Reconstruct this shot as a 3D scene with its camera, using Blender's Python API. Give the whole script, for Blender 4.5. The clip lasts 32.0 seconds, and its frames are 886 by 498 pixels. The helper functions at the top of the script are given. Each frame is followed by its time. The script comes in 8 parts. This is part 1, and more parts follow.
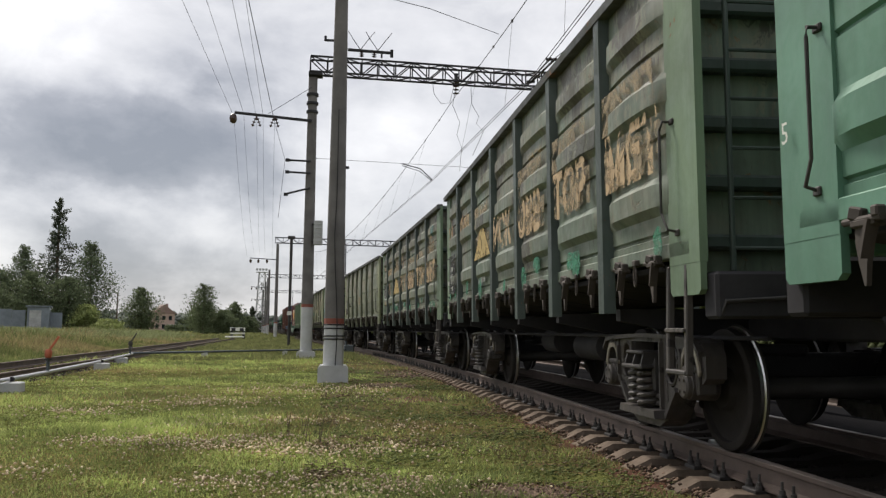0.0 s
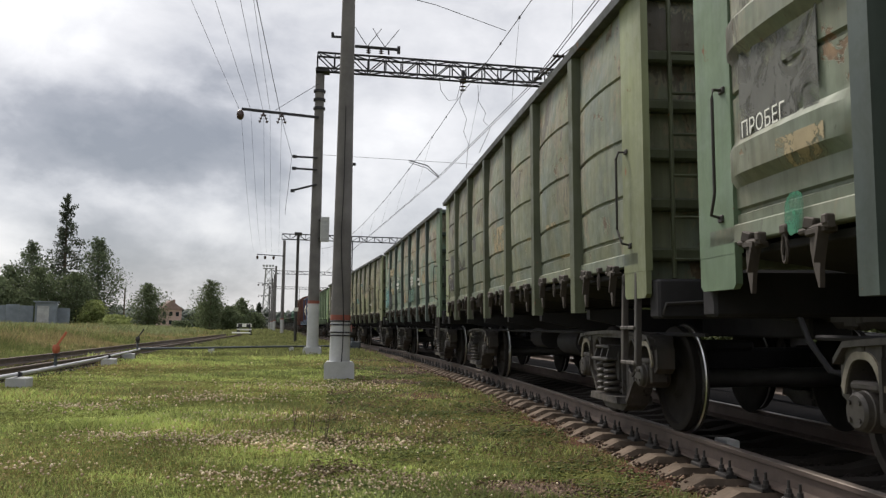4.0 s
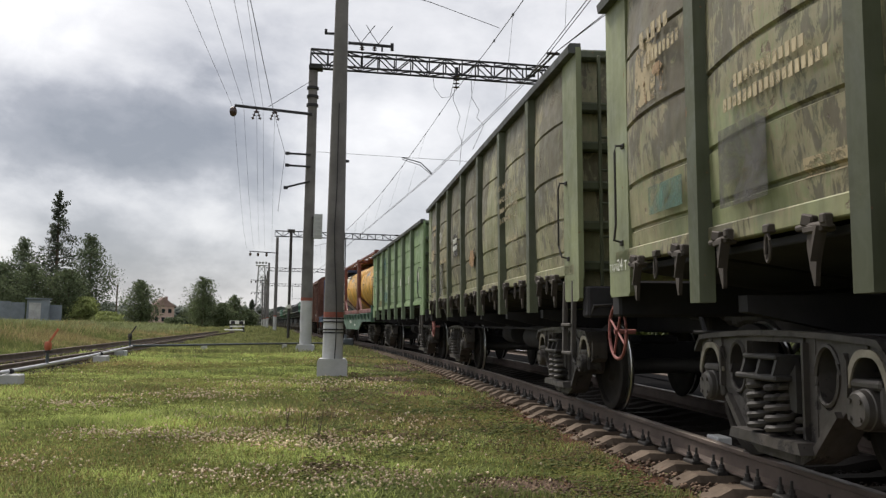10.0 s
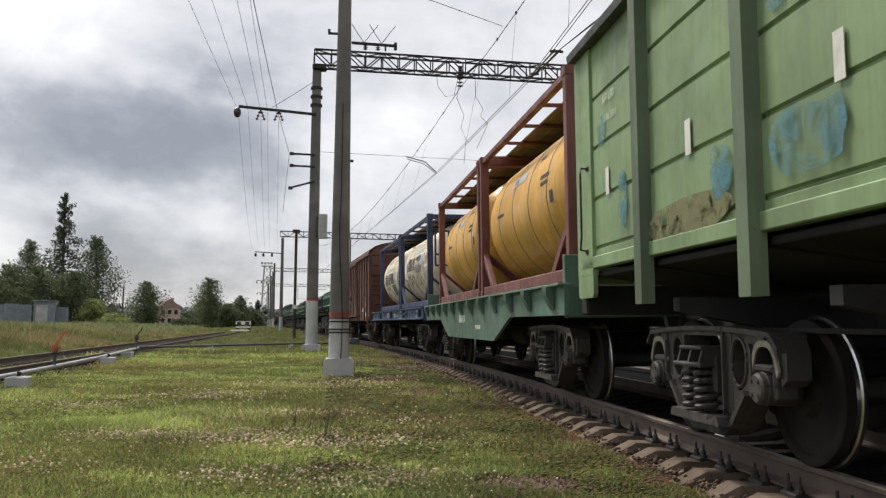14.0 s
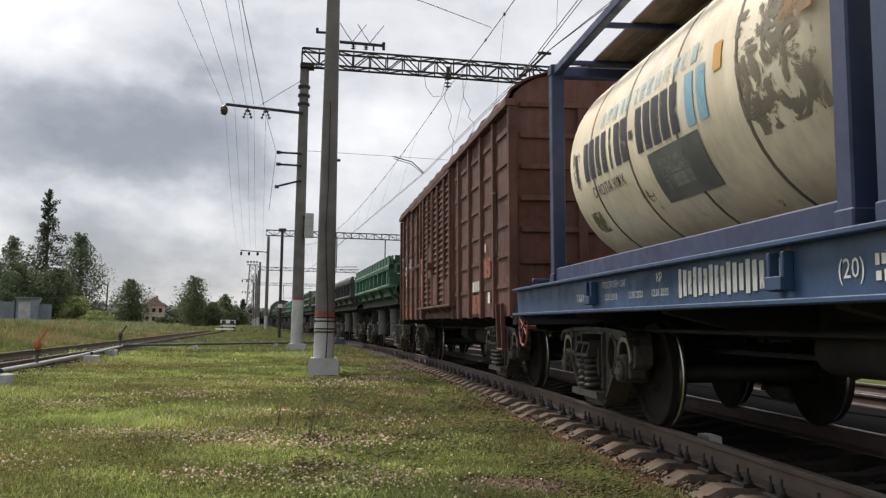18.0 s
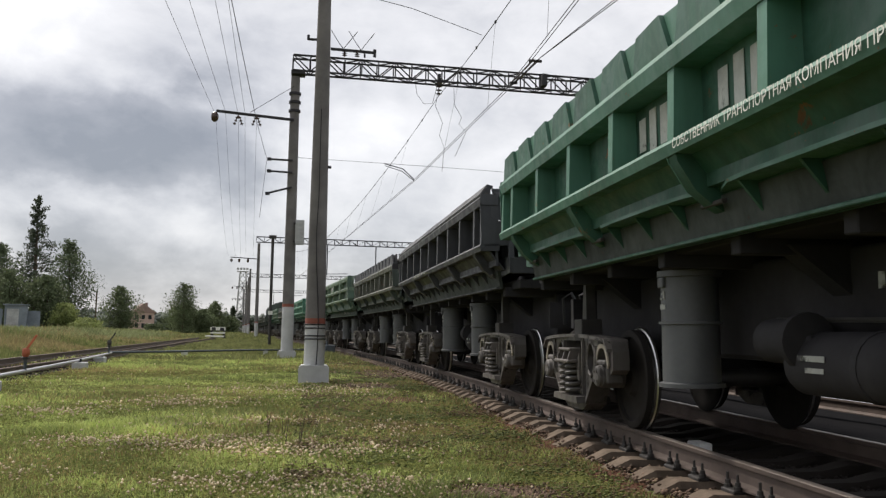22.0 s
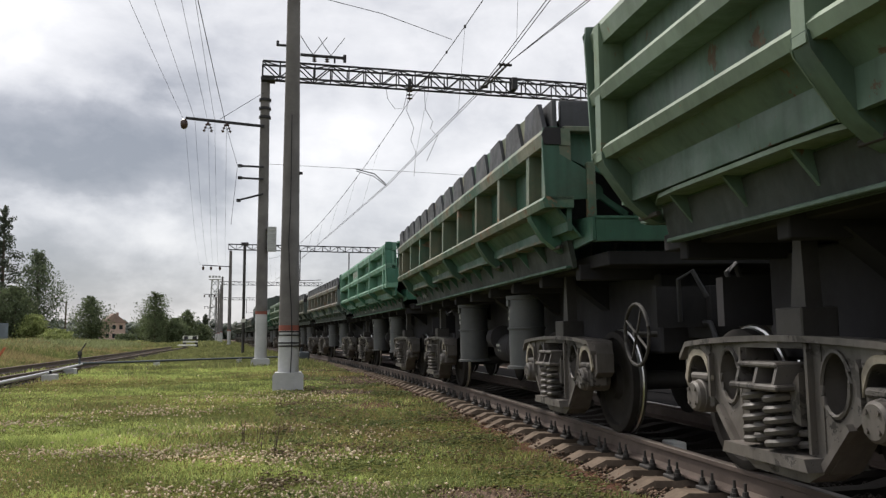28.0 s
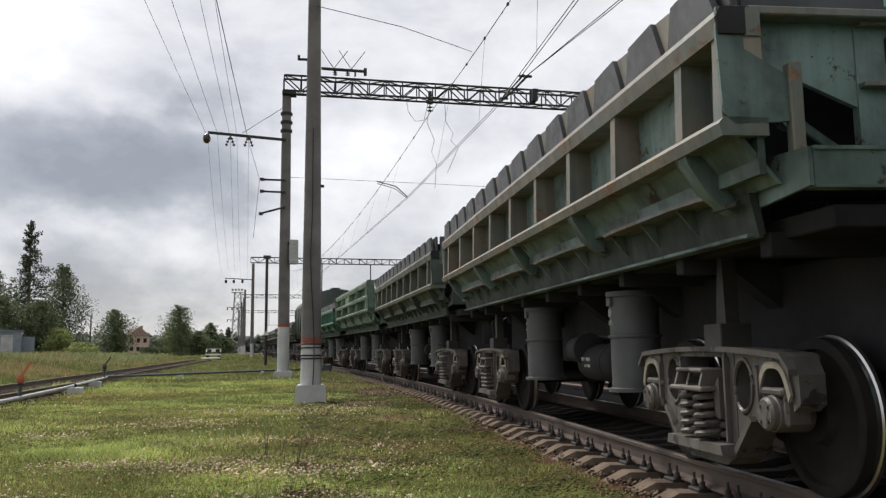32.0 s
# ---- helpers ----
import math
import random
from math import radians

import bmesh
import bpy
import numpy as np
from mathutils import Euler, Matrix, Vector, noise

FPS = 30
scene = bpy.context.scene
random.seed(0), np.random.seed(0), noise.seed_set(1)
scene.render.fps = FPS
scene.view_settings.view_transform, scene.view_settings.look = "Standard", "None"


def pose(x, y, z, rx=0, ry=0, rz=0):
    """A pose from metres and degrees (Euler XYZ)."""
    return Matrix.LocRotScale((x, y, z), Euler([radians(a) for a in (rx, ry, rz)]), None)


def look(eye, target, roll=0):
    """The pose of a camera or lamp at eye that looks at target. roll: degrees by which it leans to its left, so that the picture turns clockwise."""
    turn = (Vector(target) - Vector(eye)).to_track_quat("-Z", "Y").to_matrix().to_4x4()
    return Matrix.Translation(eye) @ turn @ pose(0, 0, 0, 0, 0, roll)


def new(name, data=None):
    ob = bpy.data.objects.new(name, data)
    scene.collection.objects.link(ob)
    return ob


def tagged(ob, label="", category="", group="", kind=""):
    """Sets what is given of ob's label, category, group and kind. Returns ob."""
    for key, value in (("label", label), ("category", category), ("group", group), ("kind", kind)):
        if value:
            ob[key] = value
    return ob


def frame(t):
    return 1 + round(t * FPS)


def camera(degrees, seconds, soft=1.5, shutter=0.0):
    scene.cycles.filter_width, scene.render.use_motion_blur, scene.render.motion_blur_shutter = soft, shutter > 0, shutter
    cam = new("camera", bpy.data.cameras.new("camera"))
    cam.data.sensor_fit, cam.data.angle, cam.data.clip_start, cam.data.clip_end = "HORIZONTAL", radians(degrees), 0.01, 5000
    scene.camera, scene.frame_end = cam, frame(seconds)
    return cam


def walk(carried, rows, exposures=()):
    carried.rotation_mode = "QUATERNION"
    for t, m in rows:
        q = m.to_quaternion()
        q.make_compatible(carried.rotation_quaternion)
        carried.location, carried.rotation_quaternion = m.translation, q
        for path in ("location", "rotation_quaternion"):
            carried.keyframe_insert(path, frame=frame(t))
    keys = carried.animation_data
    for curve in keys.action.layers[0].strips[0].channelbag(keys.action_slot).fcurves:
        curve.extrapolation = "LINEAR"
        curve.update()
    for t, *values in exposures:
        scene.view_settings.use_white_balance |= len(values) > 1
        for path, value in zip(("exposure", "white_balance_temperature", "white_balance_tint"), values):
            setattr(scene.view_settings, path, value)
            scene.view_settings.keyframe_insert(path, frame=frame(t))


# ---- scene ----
# World: y runs along the near straight of the main track, z up, ground at 0.
EYE = (0.0, 0.0, 1.18)
LENS = 53.36
# seconds, turn of the camera about x, y, z in degrees
TURNS = [
    (0, 95.343, -0.706, -6.627),
    (0.5, 95.330, -0.836, -6.595),
    (1, 95.393, -0.726, -6.539),
    (1.5, 95.425, -0.673, -6.463),
    (2, 95.367, -0.796, -6.375),
    (2.5, 95.319, -0.771, -6.281),
    (3, 95.205, -0.776, -6.285),
    (3.5, 95.150, -0.904, -6.262),
    (5.5, 95.043, -0.815, -6.090),
    (6, 94.942, -0.840, -6.221),
    (6.5, 94.867, -0.817, -6.285),
    (7, 94.817, -0.873, -6.316),
    (7.5, 94.723, -0.858, -6.331),
    (8, 94.830, -0.851, -6.413),
    (8.5, 94.826, -0.849, -6.680),
    (9, 94.830, -0.939, -6.679),
    (9.5, 94.944, -1.015, -6.677),
    (10, 94.954, -0.940, -6.667),
    (10.5, 95.093, -1.096, -6.441),
    (11, 95.154, -1.250, -6.254),
    (11.5, 95.158, -1.277, -6.144),
    (12, 94.944, -0.596, -6.098),
    (12.5, 94.630, -0.133, -5.930),
    (13, 94.609, -0.297, -5.990),
    (13.5, 94.777, -0.515, -6.150),
    (14, 94.880, -0.468, -6.294),
    (14.5, 94.871, -0.430, -6.326),
    (16.5, 95.079, -0.770, -7.202),
    (17, 95.216, -1.026, -7.647),
    (17.5, 95.149, -0.946, -7.571),
    (18, 94.917, -0.926, -7.227),
    (18.5, 94.709, -0.805, -7.213),
    (19, 94.788, -0.773, -7.264),
    (19.5, 94.845, -0.708, -7.372),
    (20, 94.951, -0.522, -7.205),
    (20.5, 94.950, -0.433, -7.044),
    (21, 94.953, -0.662, -7.398),
    (21.5, 95.154, -0.729, -7.712),
    (22, 95.384, -0.949, -7.831),
    (22.5, 95.310, -0.764, -7.939),
    (23, 95.121, -0.694, -8.368),
    (23.5, 94.928, -0.671, -9.228),
    (24, 94.991, -0.799, -10.334),
    (24.5, 95.250, -0.784, -10.521),
    (25, 95.242, -0.471, -10.324),
    (25.5, 95.145, -0.354, -9.981),
    (27.5, 95.767, -0.106, -9.786),
    (28, 95.681, 0.113, -9.478),
    (28.5, 95.716, 0.216, -9.156),
    (29, 95.924, 0.328, -8.501),
    (29.5, 96.150, 0.245, -8.162),
    (30, 96.457, 0.148, -8.158),
    (30.5, 96.459, 0.154, -8.100),
    (31, 96.382, 0.228, -8.080),
    (31.5, 96.406, 0.268, -8.070),
    (32, 96.450, 0.353, -8.062),
]
cam = camera(LENS, 32.0, soft=1.32)
walk(cam, [(t, pose(*EYE, a, b, c)) for t, a, b, c in TURNS], exposures=[(0, 0.36), (20, 0.36), (24, 0.42), (32, 0.42)])

# ---- light ----
SUN_ELEVATION, SUN_AZIMUTH = 53.0, -33.0      # azimuth clockwise from +y
world = bpy.data.worlds.new("cloudy_sky")
scene.world = world
world.use_nodes = True


def nd(tree, kind, **kw):
    n = tree.nodes.new(kind)
    for k, v in kw.items():
        if k == "operation":
            n.operation = v
        elif k == "blend":
            n.data_type, n.blend_type = "RGBA", v
        elif k == "sky":
            n.sky_type = v
        else:
            n.inputs[k.replace("_", " ")].default_value = v
    return n


def ramp(tree, fac, stops):
    n = tree.nodes.new("ShaderNodeValToRGB")
    els = n.color_ramp.elements
    while len(els) < len(stops):
        els.new(0.5)
    for e, (p, c) in zip(els, stops):
        e.position = p
        e.color = (*c, 1) if not isinstance(c, (int, float)) else (c, c, c, 1)
    tree.links.new(fac, n.inputs[0])
    return n.outputs[0]


def build_world():
    tr = world.node_tree
    tr.nodes.clear()
    out = tr.nodes.new("ShaderNodeOutputWorld")
    bg = tr.nodes.new("ShaderNodeBackground")
    sky = nd(tr, "ShaderNodeTexSky", sky="NISHITA")
    sky.sun_disc = False
    sky.sun_elevation, sky.sun_rotation = radians(SUN_ELEVATION), radians(SUN_AZIMUTH)
    scale = tr.nodes.new("ShaderNodeVectorMath")
    scale.operation = "SCALE"
    scale.inputs["Scale"].default_value = 0.10
    tr.links.new(sky.outputs[0], scale.inputs[0])
    co = tr.nodes.new("ShaderNodeTexCoord")
    mp = tr.nodes.new("ShaderNodeMapping")
    mp.inputs["Scale"].default_value = (1.0, 1.0, 1.65)
    tr.links.new(co.outputs["Generated"], mp.inputs[0])
    n1 = nd(tr, "ShaderNodeTexNoise", Scale=4.0, Detail=8.0, Roughness=0.54, Distortion=0.15)
    n2 = nd(tr, "ShaderNodeTexNoise", Scale=11.0, Detail=8.0, Roughness=0.6, Distortion=0.3)
    tr.links.new(mp.outputs[0], n1.inputs["Vector"])
    tr.links.new(mp.outputs[0], n2.inputs["Vector"])
    m = nd(tr, "ShaderNodeMath", operation="MULTIPLY_ADD")
    m.inputs[1].default_value = 0.45
    tr.links.new(n2.outputs[0], m.inputs[0])
    tr.links.new(n1.outputs[0], m.inputs[2])
    # a heavy grey cloud bank low over the trees
    total = m.outputs[0]
    for d, inner, outer, amount in CLOUDS:
        dist = tr.nodes.new("ShaderNodeVectorMath")
        dist.operation = "DISTANCE"
        mp2 = tr.nodes.new("ShaderNodeMapping")
        mp2.inputs["Scale"].default_value = (1.0, 1.0, 1.9)
        tr.links.new(co.outputs["Generated"], mp2.inputs[0])
        tr.links.new(mp2.outputs[0], dist.inputs[0])
        dist.inputs[1].default_value = (d[0], d[1], d[2] * 1.9)
        wob = nd(tr, "ShaderNodeMath", operation="MULTIPLY_ADD")
        wob.inputs[1].default_value = 0.16
        tr.links.new(n1.outputs[0], wob.inputs[0])
        tr.links.new(dist.outputs["Value"], wob.inputs[2])
        rg = tr.nodes.new("ShaderNodeMapRange")
        rg.interpolation_type = "SMOOTHSTEP"
        for i, v in enumerate((inner + 0.08, outer + 0.08, -amount, 0.0)):
            rg.inputs[i + 1].default_value = v
        tr.links.new(wob.outputs[0], rg.inputs[0])
        add = nd(tr, "ShaderNodeMath", operation="ADD")
        tr.links.new(total, add.inputs[0])
        tr.links.new(rg.outputs[0], add.inputs[1])
        total = add.outputs[0]
    cloud = ramp(tr, total, [(0.17, (0.235, 0.245, 0.275)), (0.41, (0.34, 0.345, 0.375)), (0.59, (0.52, 0.52, 0.545)),
                             (0.72, (0.65, 0.645, 0.66)), (0.85, (0.755, 0.745, 0.755)), (0.97, (0.87, 0.86, 0.86))])
    mix = nd(tr, "ShaderNodeMix", blend="MIX")
    mix.inputs[0].default_value = 0.88
    tr.links.new(scale.outputs[0], mix.inputs[6])
    tr.links.new(cloud, mix.inputs[7])
    tr.links.new(mix.outputs[2], bg.inputs[0])
    bg.inputs[1].default_value = 1.0
    tr.links.new(bg.outputs[0], out.inputs[0])


# direction, inner and outer reach, depth
CLOUDS = [((-0.14, 0.970, 0.190), 0.04, 0.17, 0.36), ((-0.23, 0.951, 0.205), 0.04, 0.18, 0.30), ((-0.335, 0.92, 0.19), 0.0, 0.20, 0.24), ((-0.21, 0.972, 0.085), 0.0, 0.22, 0.22),
          ((-0.44, 0.82, 0.37), 0.0, 0.34, -0.30), ((-0.16, 0.985, 0.03), 0.0, 0.30, 0.12)]
build_world()
sun_data = bpy.data.lights.new("sun", "SUN")
sun_data.energy, sun_data.angle, sun_data.color = 3.4, radians(14), (1.0, 0.925, 0.84)
sun = new("sun", sun_data)
az, el = radians(SUN_AZIMUTH), radians(SUN_ELEVATION)
sun.matrix_world = look((math.sin(az) * math.cos(el) * 90, math.cos(az) * math.cos(el) * 90, math.sin(el) * 90), (0, 0, 0))


# ---- materials ----
def shader(name, rough=0.7, metal=0.0):
    m = bpy.data.materials.new(name)
    m.use_nodes = True
    t = m.node_tree
    b = t.nodes["Principled BSDF"]
    b.inputs["Roughness"].default_value, b.inputs["Metallic"].default_value = rough, metal
    return m, t, b


def coords(t, scale=(1, 1, 1), vary=True):
    co = t.nodes.new("ShaderNodeTexCoord")
    mp = t.nodes.new("ShaderNodeMapping")
    mp.inputs["Scale"].default_value = scale
    t.links.new(co.outputs["Object"], mp.inputs[0])
    if vary:
        info = t.nodes.new("ShaderNodeObjectInfo")
        mul = nd(t, "ShaderNodeMath", operation="MULTIPLY")
        mul.inputs[1].default_value = 37.0
        t.links.new(info.outputs["Random"], mul.inputs[0])
        comb = t.nodes.new("ShaderNodeCombineXYZ")
        for i in range(3):
            t.links.new(mul.outputs[0], comb.inputs[i])
        t.links.new(comb.outputs[0], mp.inputs["Location"])
    return mp.outputs[0]


def noise_of(t, co, scale, detail=5.0, rough=0.6, distort=0.0):
    n = nd(t, "ShaderNodeTexNoise", Scale=scale, Detail=detail, Roughness=rough, Distortion=distort)
    t.links.new(co, n.inputs["Vector"])
    return n.outputs[0]


def mixed(t, fac, a, b, blend="MIX"):
    n = nd(t, "ShaderNodeMix", blend=blend)
    if isinstance(fac, (int, float)):
        n.inputs[0].default_value = fac
    else:
        t.links.new(fac, n.inputs[0])
    for i, c in ((6, a), (7, b)):
        if isinstance(c, tuple):
            n.inputs[i].default_value = (*c, 1)
        else:
            t.links.new(c, n.inputs[i])
    return n.outputs[2]


def bump(t, b, height, strength=0.3, distance=0.01):
    n = nd(t, "ShaderNodeBump", Strength=strength, Distance=distance)
    t.links.new(height, n.inputs["Height"])
    t.links.new(n.outputs[0], b.inputs["Normal"])


def plain(name, colour, rough=0.7, metal=0.0, spread=0.25, scale=6.0, bumps=0.15):
    """One colour with soft stains and fine grain."""
    m, t, b = shader(name, rough, metal)
    co = coords(t)
    big = noise_of(t, co, scale * 0.35, 4)
    fine = noise_of(t, co, scale * 6, 6, 0.7)
    lo = tuple(c * (1 - spread) for c in colour)
    hi = tuple(min(1, c * (1 + spread)) for c in colour)
    c1 = ramp(t, big, [(0.3, lo), (0.7, hi)])
    c2 = ramp(t, fine, [(0.25, 0.72), (0.75, 1.0)])
    t.links.new(mixed(t, 0.6, c1, c2, "MULTIPLY"), b.inputs["Base Color"])
    bump(t, b, fine, bumps, 0.004)
    return m


def worn_patch(name, colour, lo=0.42, hi=0.54):
    """Thin paint or sticker that has flaked away in blotches."""
    m, t, b = shader(name, 0.75)
    co = coords(t)
    f = noise_of(t, co, 7, 6, 0.7, 0.5)
    t.links.new(ramp(t, f, [(0.3, tuple(c * 0.7 for c in colour)), (0.7, colour)]), b.inputs["Base Color"])
    t.links.new(ramp(t, noise_of(t, co, 4.5, 7, 0.7, 0.8), [(lo, 0.0), (hi, 0.92)]), b.inputs["Alpha"])
    return m


def painted(name, colour, under=(0.16, 0.075, 0.035), second=None, wear=0.5, grime=0.45, rough=0.55, dents=0.25, flake=None):
    """Old paint on steel: fading, peeled patches down to primer or rust, chips, dirt running down."""
    m, t, b = shader(name, rough)
    co = coords(t)
    big = noise_of(t, co, 0.9, 5, 0.55)
    lo = tuple(c * 0.72 for c in colour)
    hi = tuple(min(1, c * 1.22 + 0.01) for c in colour)
    col = ramp(t, big, [(0.32, lo), (0.68, hi)])
    if second:
        patch = noise_of(t, co, 1.3, 6, 0.62, 0.6)
        col = mixed(t, ramp(t, patch, [(0.48 - 0.10 * wear, 0.0), (0.70 - 0.10 * wear, 1.0)]), col, second)
    peel = noise_of(t, co, 3.2, 9, 0.68, 0.4)
    edge = ramp(t, peel, [(0.70 - 0.16 * wear, 0.0), (0.725 - 0.16 * wear, 1.0)])
    rust = ramp(t, noise_of(t, co, 9, 5), [(0.3, tuple(c * 0.6 for c in under)), (0.7, tuple(min(1, c * 1.5) for c in under))])
    col = mixed(t, edge, col, rust)
    if flake:
        # curling flakes: short upright cracks with pale lips, gathered in fields, denser in the upper boards
        raw = t.nodes.new("ShaderNodeTexCoord")
        sep = t.nodes.new("ShaderNodeSeparateXYZ")
        t.links.new(raw.outputs["Object"], sep.inputs[0])
        high = t.nodes.new("ShaderNodeMapRange")
        for i, v in enumerate((1.5, 3.2, -0.05, 0.10)):
            high.inputs[i + 1].default_value = v
        t.links.new(sep.outputs[2], high.inputs[0])
        field = nd(t, "ShaderNodeMath", operation="MULTIPLY_ADD")
        field.inputs[1].default_value = 0.85
        t.links.new(noise_of(t, co, 0.95, 4, 0.6, 0.3), field.inputs[0])
        t.links.new(high.outputs[0], field.inputs[2])
        crack = noise_of(t, coords(t, (1.25, 1.25, 0.55)), 6.5, 9, 0.74, 1.3)
        tot = nd(t, "ShaderNodeMath", operation="MULTIPLY_ADD")
        tot.inputs[1].default_value = 0.62
        t.links.new(crack, tot.inputs[0])
        t.links.new(field.outputs[0], tot.inputs[2])
        lim = 0.80 - flake[2]
        col = mixed(t, ramp(t, tot.outputs[0], [(lim, 0.0), (lim + 0.03, 0.55), (lim + 0.06, 0.55), (lim + 0.08, 0.0)]), col, flake[0])
        col = mixed(t, ramp(t, tot.outputs[0], [(lim + 0.06, 0.0), (lim + 0.10, 0.75)]), col, flake[1])
        # fine dry streaks over the whole sheet
        fine = noise_of(t, coords(t, (1.4, 1.4, 0.35)), 13.0, 6, 0.7, 0.8)
        col = mixed(t, ramp(t, fine, [(0.62, 0.0), (0.67, 0.6)]), col, flake[1])
    chips = noise_of(t, co, 26, 4, 0.6)
    col = mixed(t, ramp(t, chips, [(0.72 - 0.05 * wear, 0.0), (0.74 - 0.05 * wear, 1.0)]), col, rust)
    run = noise_of(t, coords(t, (7, 7, 0.45)), 1.6, 6, 0.6)
    col = mixed(t, grime, col, ramp(t, run, [(0.3, (0.30, 0.28, 0.25)), (0.62, (1, 1, 1))]), "MULTIPLY")
    t.links.new(col, b.inputs["Base Color"])
    t.links.new(ramp(t, peel, [(0.4, rough - 0.12), (0.7, rough + 0.3)]), b.inputs["Roughness"])
    hsum = nd(t, "ShaderNodeMath", operation="MULTIPLY_ADD")
    hsum.inputs[1].default_value = -0.25
    t.links.new(edge, hsum.inputs[0])
    t.links.new(noise_of(t, co, 2.2, 3, 0.5), hsum.inputs[2])
    bump(t, b, hsum.outputs[0], dents, 0.05)
    return m


def sleeper_concrete():
    """Dusty concrete, blackened past the near rail for the shade under the train."""
    m, t, b = shader("sleeper_concrete", 0.92)
    b.inputs["Specular IOR Level"].default_value = 0.12
    co = coords(t)
    fine = noise_of(t, co, 26, 6, 0.7)
    c = ramp(t, noise_of(t, co, 3.0, 5), [(0.3, (0.088, 0.068, 0.051)), (0.7, (0.195, 0.152, 0.118))])
    c = mixed(t, 0.7, c, ramp(t, fine, [(0.25, 0.6), (0.7, 1.0)]), "MULTIPLY")
    raw = t.nodes.new("ShaderNodeTexCoord")
    sep = t.nodes.new("ShaderNodeSeparateXYZ")
    t.links.new(raw.outputs["Object"], sep.inputs[0])
    ab = nd(t, "ShaderNodeMath", operation="MULTIPLY")
    ab.inputs[1].default_value = -1.0
    t.links.new(sep.outputs[0], ab.inputs[0])
    # shade under the train as a dark tint, near ends left pale
    rail_shade = ramp(t, ab.outputs[0], [(0.62, 1.0), (0.86, 0.0)])
    t.links.new(mixed(t, rail_shade, c, (0.030, 0.026, 0.023)), b.inputs["Base Color"])
    bump(t, b, fine, 0.6, 0.006)
    return m


def build_materials():
    M = {}
    M["iron"] = plain("sooty_iron", (0.045, 0.042, 0.040), 0.62, 0.3, 0.4, 5, 0.3)
    M["cast"] = painted("oily_cast_steel", (0.046, 0.042, 0.040), (0.020, 0.017, 0.016), (0.072, 0.062, 0.055), 0.8, 0.5, 0.6, 0.4)
    M["dusty"] = painted("grey_dusted_cast_steel", (0.078, 0.072, 0.068), (0.030, 0.027, 0.025), (0.125, 0.112, 0.102), 0.8, 0.5, 0.55, 0.4)
    M["under"] = plain("black_underframe", (0.036, 0.035, 0.038), 0.8, 0.0, 0.4, 3, 0.2)
    M["wheel"] = plain("wheel_steel", (0.026, 0.0235, 0.022), 0.8, 0.0, 0.4, 6, 0.15)
    for k in ("under", "wheel"):          # soot and grease: almost no gloss
        M[k].node_tree.nodes["Principled BSDF"].inputs["Specular IOR Level"].default_value = 0.12
    M["tread"] = plain("polished_tread", (0.62, 0.62, 0.62), 0.28, 1.0, 0.1, 12, 0.02)
    M["rail"] = plain("rusty_rail", (0.098, 0.072, 0.060), 0.75, 0.1, 0.3, 8, 0.3)
    M["railtop"] = plain("worn_rail_head", (0.22, 0.185, 0.16), 0.5, 0.5, 0.2, 20, 0.05)
    M["railshine"] = plain("polished_rail_head", (0.55, 0.55, 0.56), 0.2, 1.0, 0.1, 20, 0.02)
    M["concrete"] = plain("weathered_concrete", (0.135, 0.128, 0.125), 0.9, 0, 0.28, 4, 0.5)
    M["sleeper"] = sleeper_concrete()
    M["whitewash"] = plain("whitewashed_concrete", (0.46, 0.47, 0.48), 0.85, 0, 0.15, 5, 0.4)
    M["redband"] = plain("faded_red_paint", (0.27, 0.085, 0.06), 0.8, 0, 0.3, 8, 0.3)
    M["galv"] = plain("dark_galvanised_steel", (0.022, 0.022, 0.026), 0.75, 0.1, 0.3, 6, 0.2)
    M["wire"] = plain("overhead_wire", (0.018, 0.018, 0.02), 0.8, 0.0, 0.2, 6, 0.0)
    M["porcelain"] = plain("brown_porcelain", (0.06, 0.035, 0.03), 0.25, 0, 0.2, 6, 0.0)
    M["box_grey"] = plain("grey_cabinet_paint", (0.36, 0.37, 0.37), 0.6, 0, 0.2, 5, 0.1)
    M["pipe_white"] = plain("white_pipe_paint", (0.42, 0.43, 0.47), 0.45, 0, 0.15, 5, 0.1)
    M["pipe_dark"] = plain("dark_blue_grey_pipe", (0.07, 0.085, 0.10), 0.5, 0.2, 0.25, 5, 0.1)
    M["red"] = plain("red_valve_paint", (0.38, 0.10, 0.045), 0.6, 0, 0.3, 9, 0.1)
    M["rustred"] = plain("rusty_red_wheel", (0.25, 0.085, 0.075), 0.6, 0.1, 0.25, 9, 0.2)
    M["bark"] = plain("bark", (0.10, 0.075, 0.055), 0.95, 0, 0.35, 8, 0.8)
    M["white"] = plain("stencil_white", (0.66, 0.67, 0.62), 0.7, 0, 0.2, 14, 0.1)
    M["black"] = plain("black_lettering", (0.03, 0.03, 0.035), 0.7, 0, 0.2, 14, 0.1)
    M["skyblue"] = plain("light_blue_lettering", (0.20, 0.45, 0.68), 0.6, 0, 0.2, 14, 0.1)
    M["tealpatch"] = worn_patch("teal_paint_patch", (0.12, 0.28, 0.27), 0.40, 0.56)
    M["greypatch"] = worn_patch("grey_paint_patch", (0.12, 0.125, 0.115), 0.40, 0.55)
    M["load"] = plain("dark_crushed_stone", (0.055, 0.047, 0.042), 0.95, 0, 0.5, 14, 1.0)
    M["plaster"] = plain("pinkish_plaster", (0.46, 0.34, 0.30), 0.9, 0, 0.15, 2, 0.2)
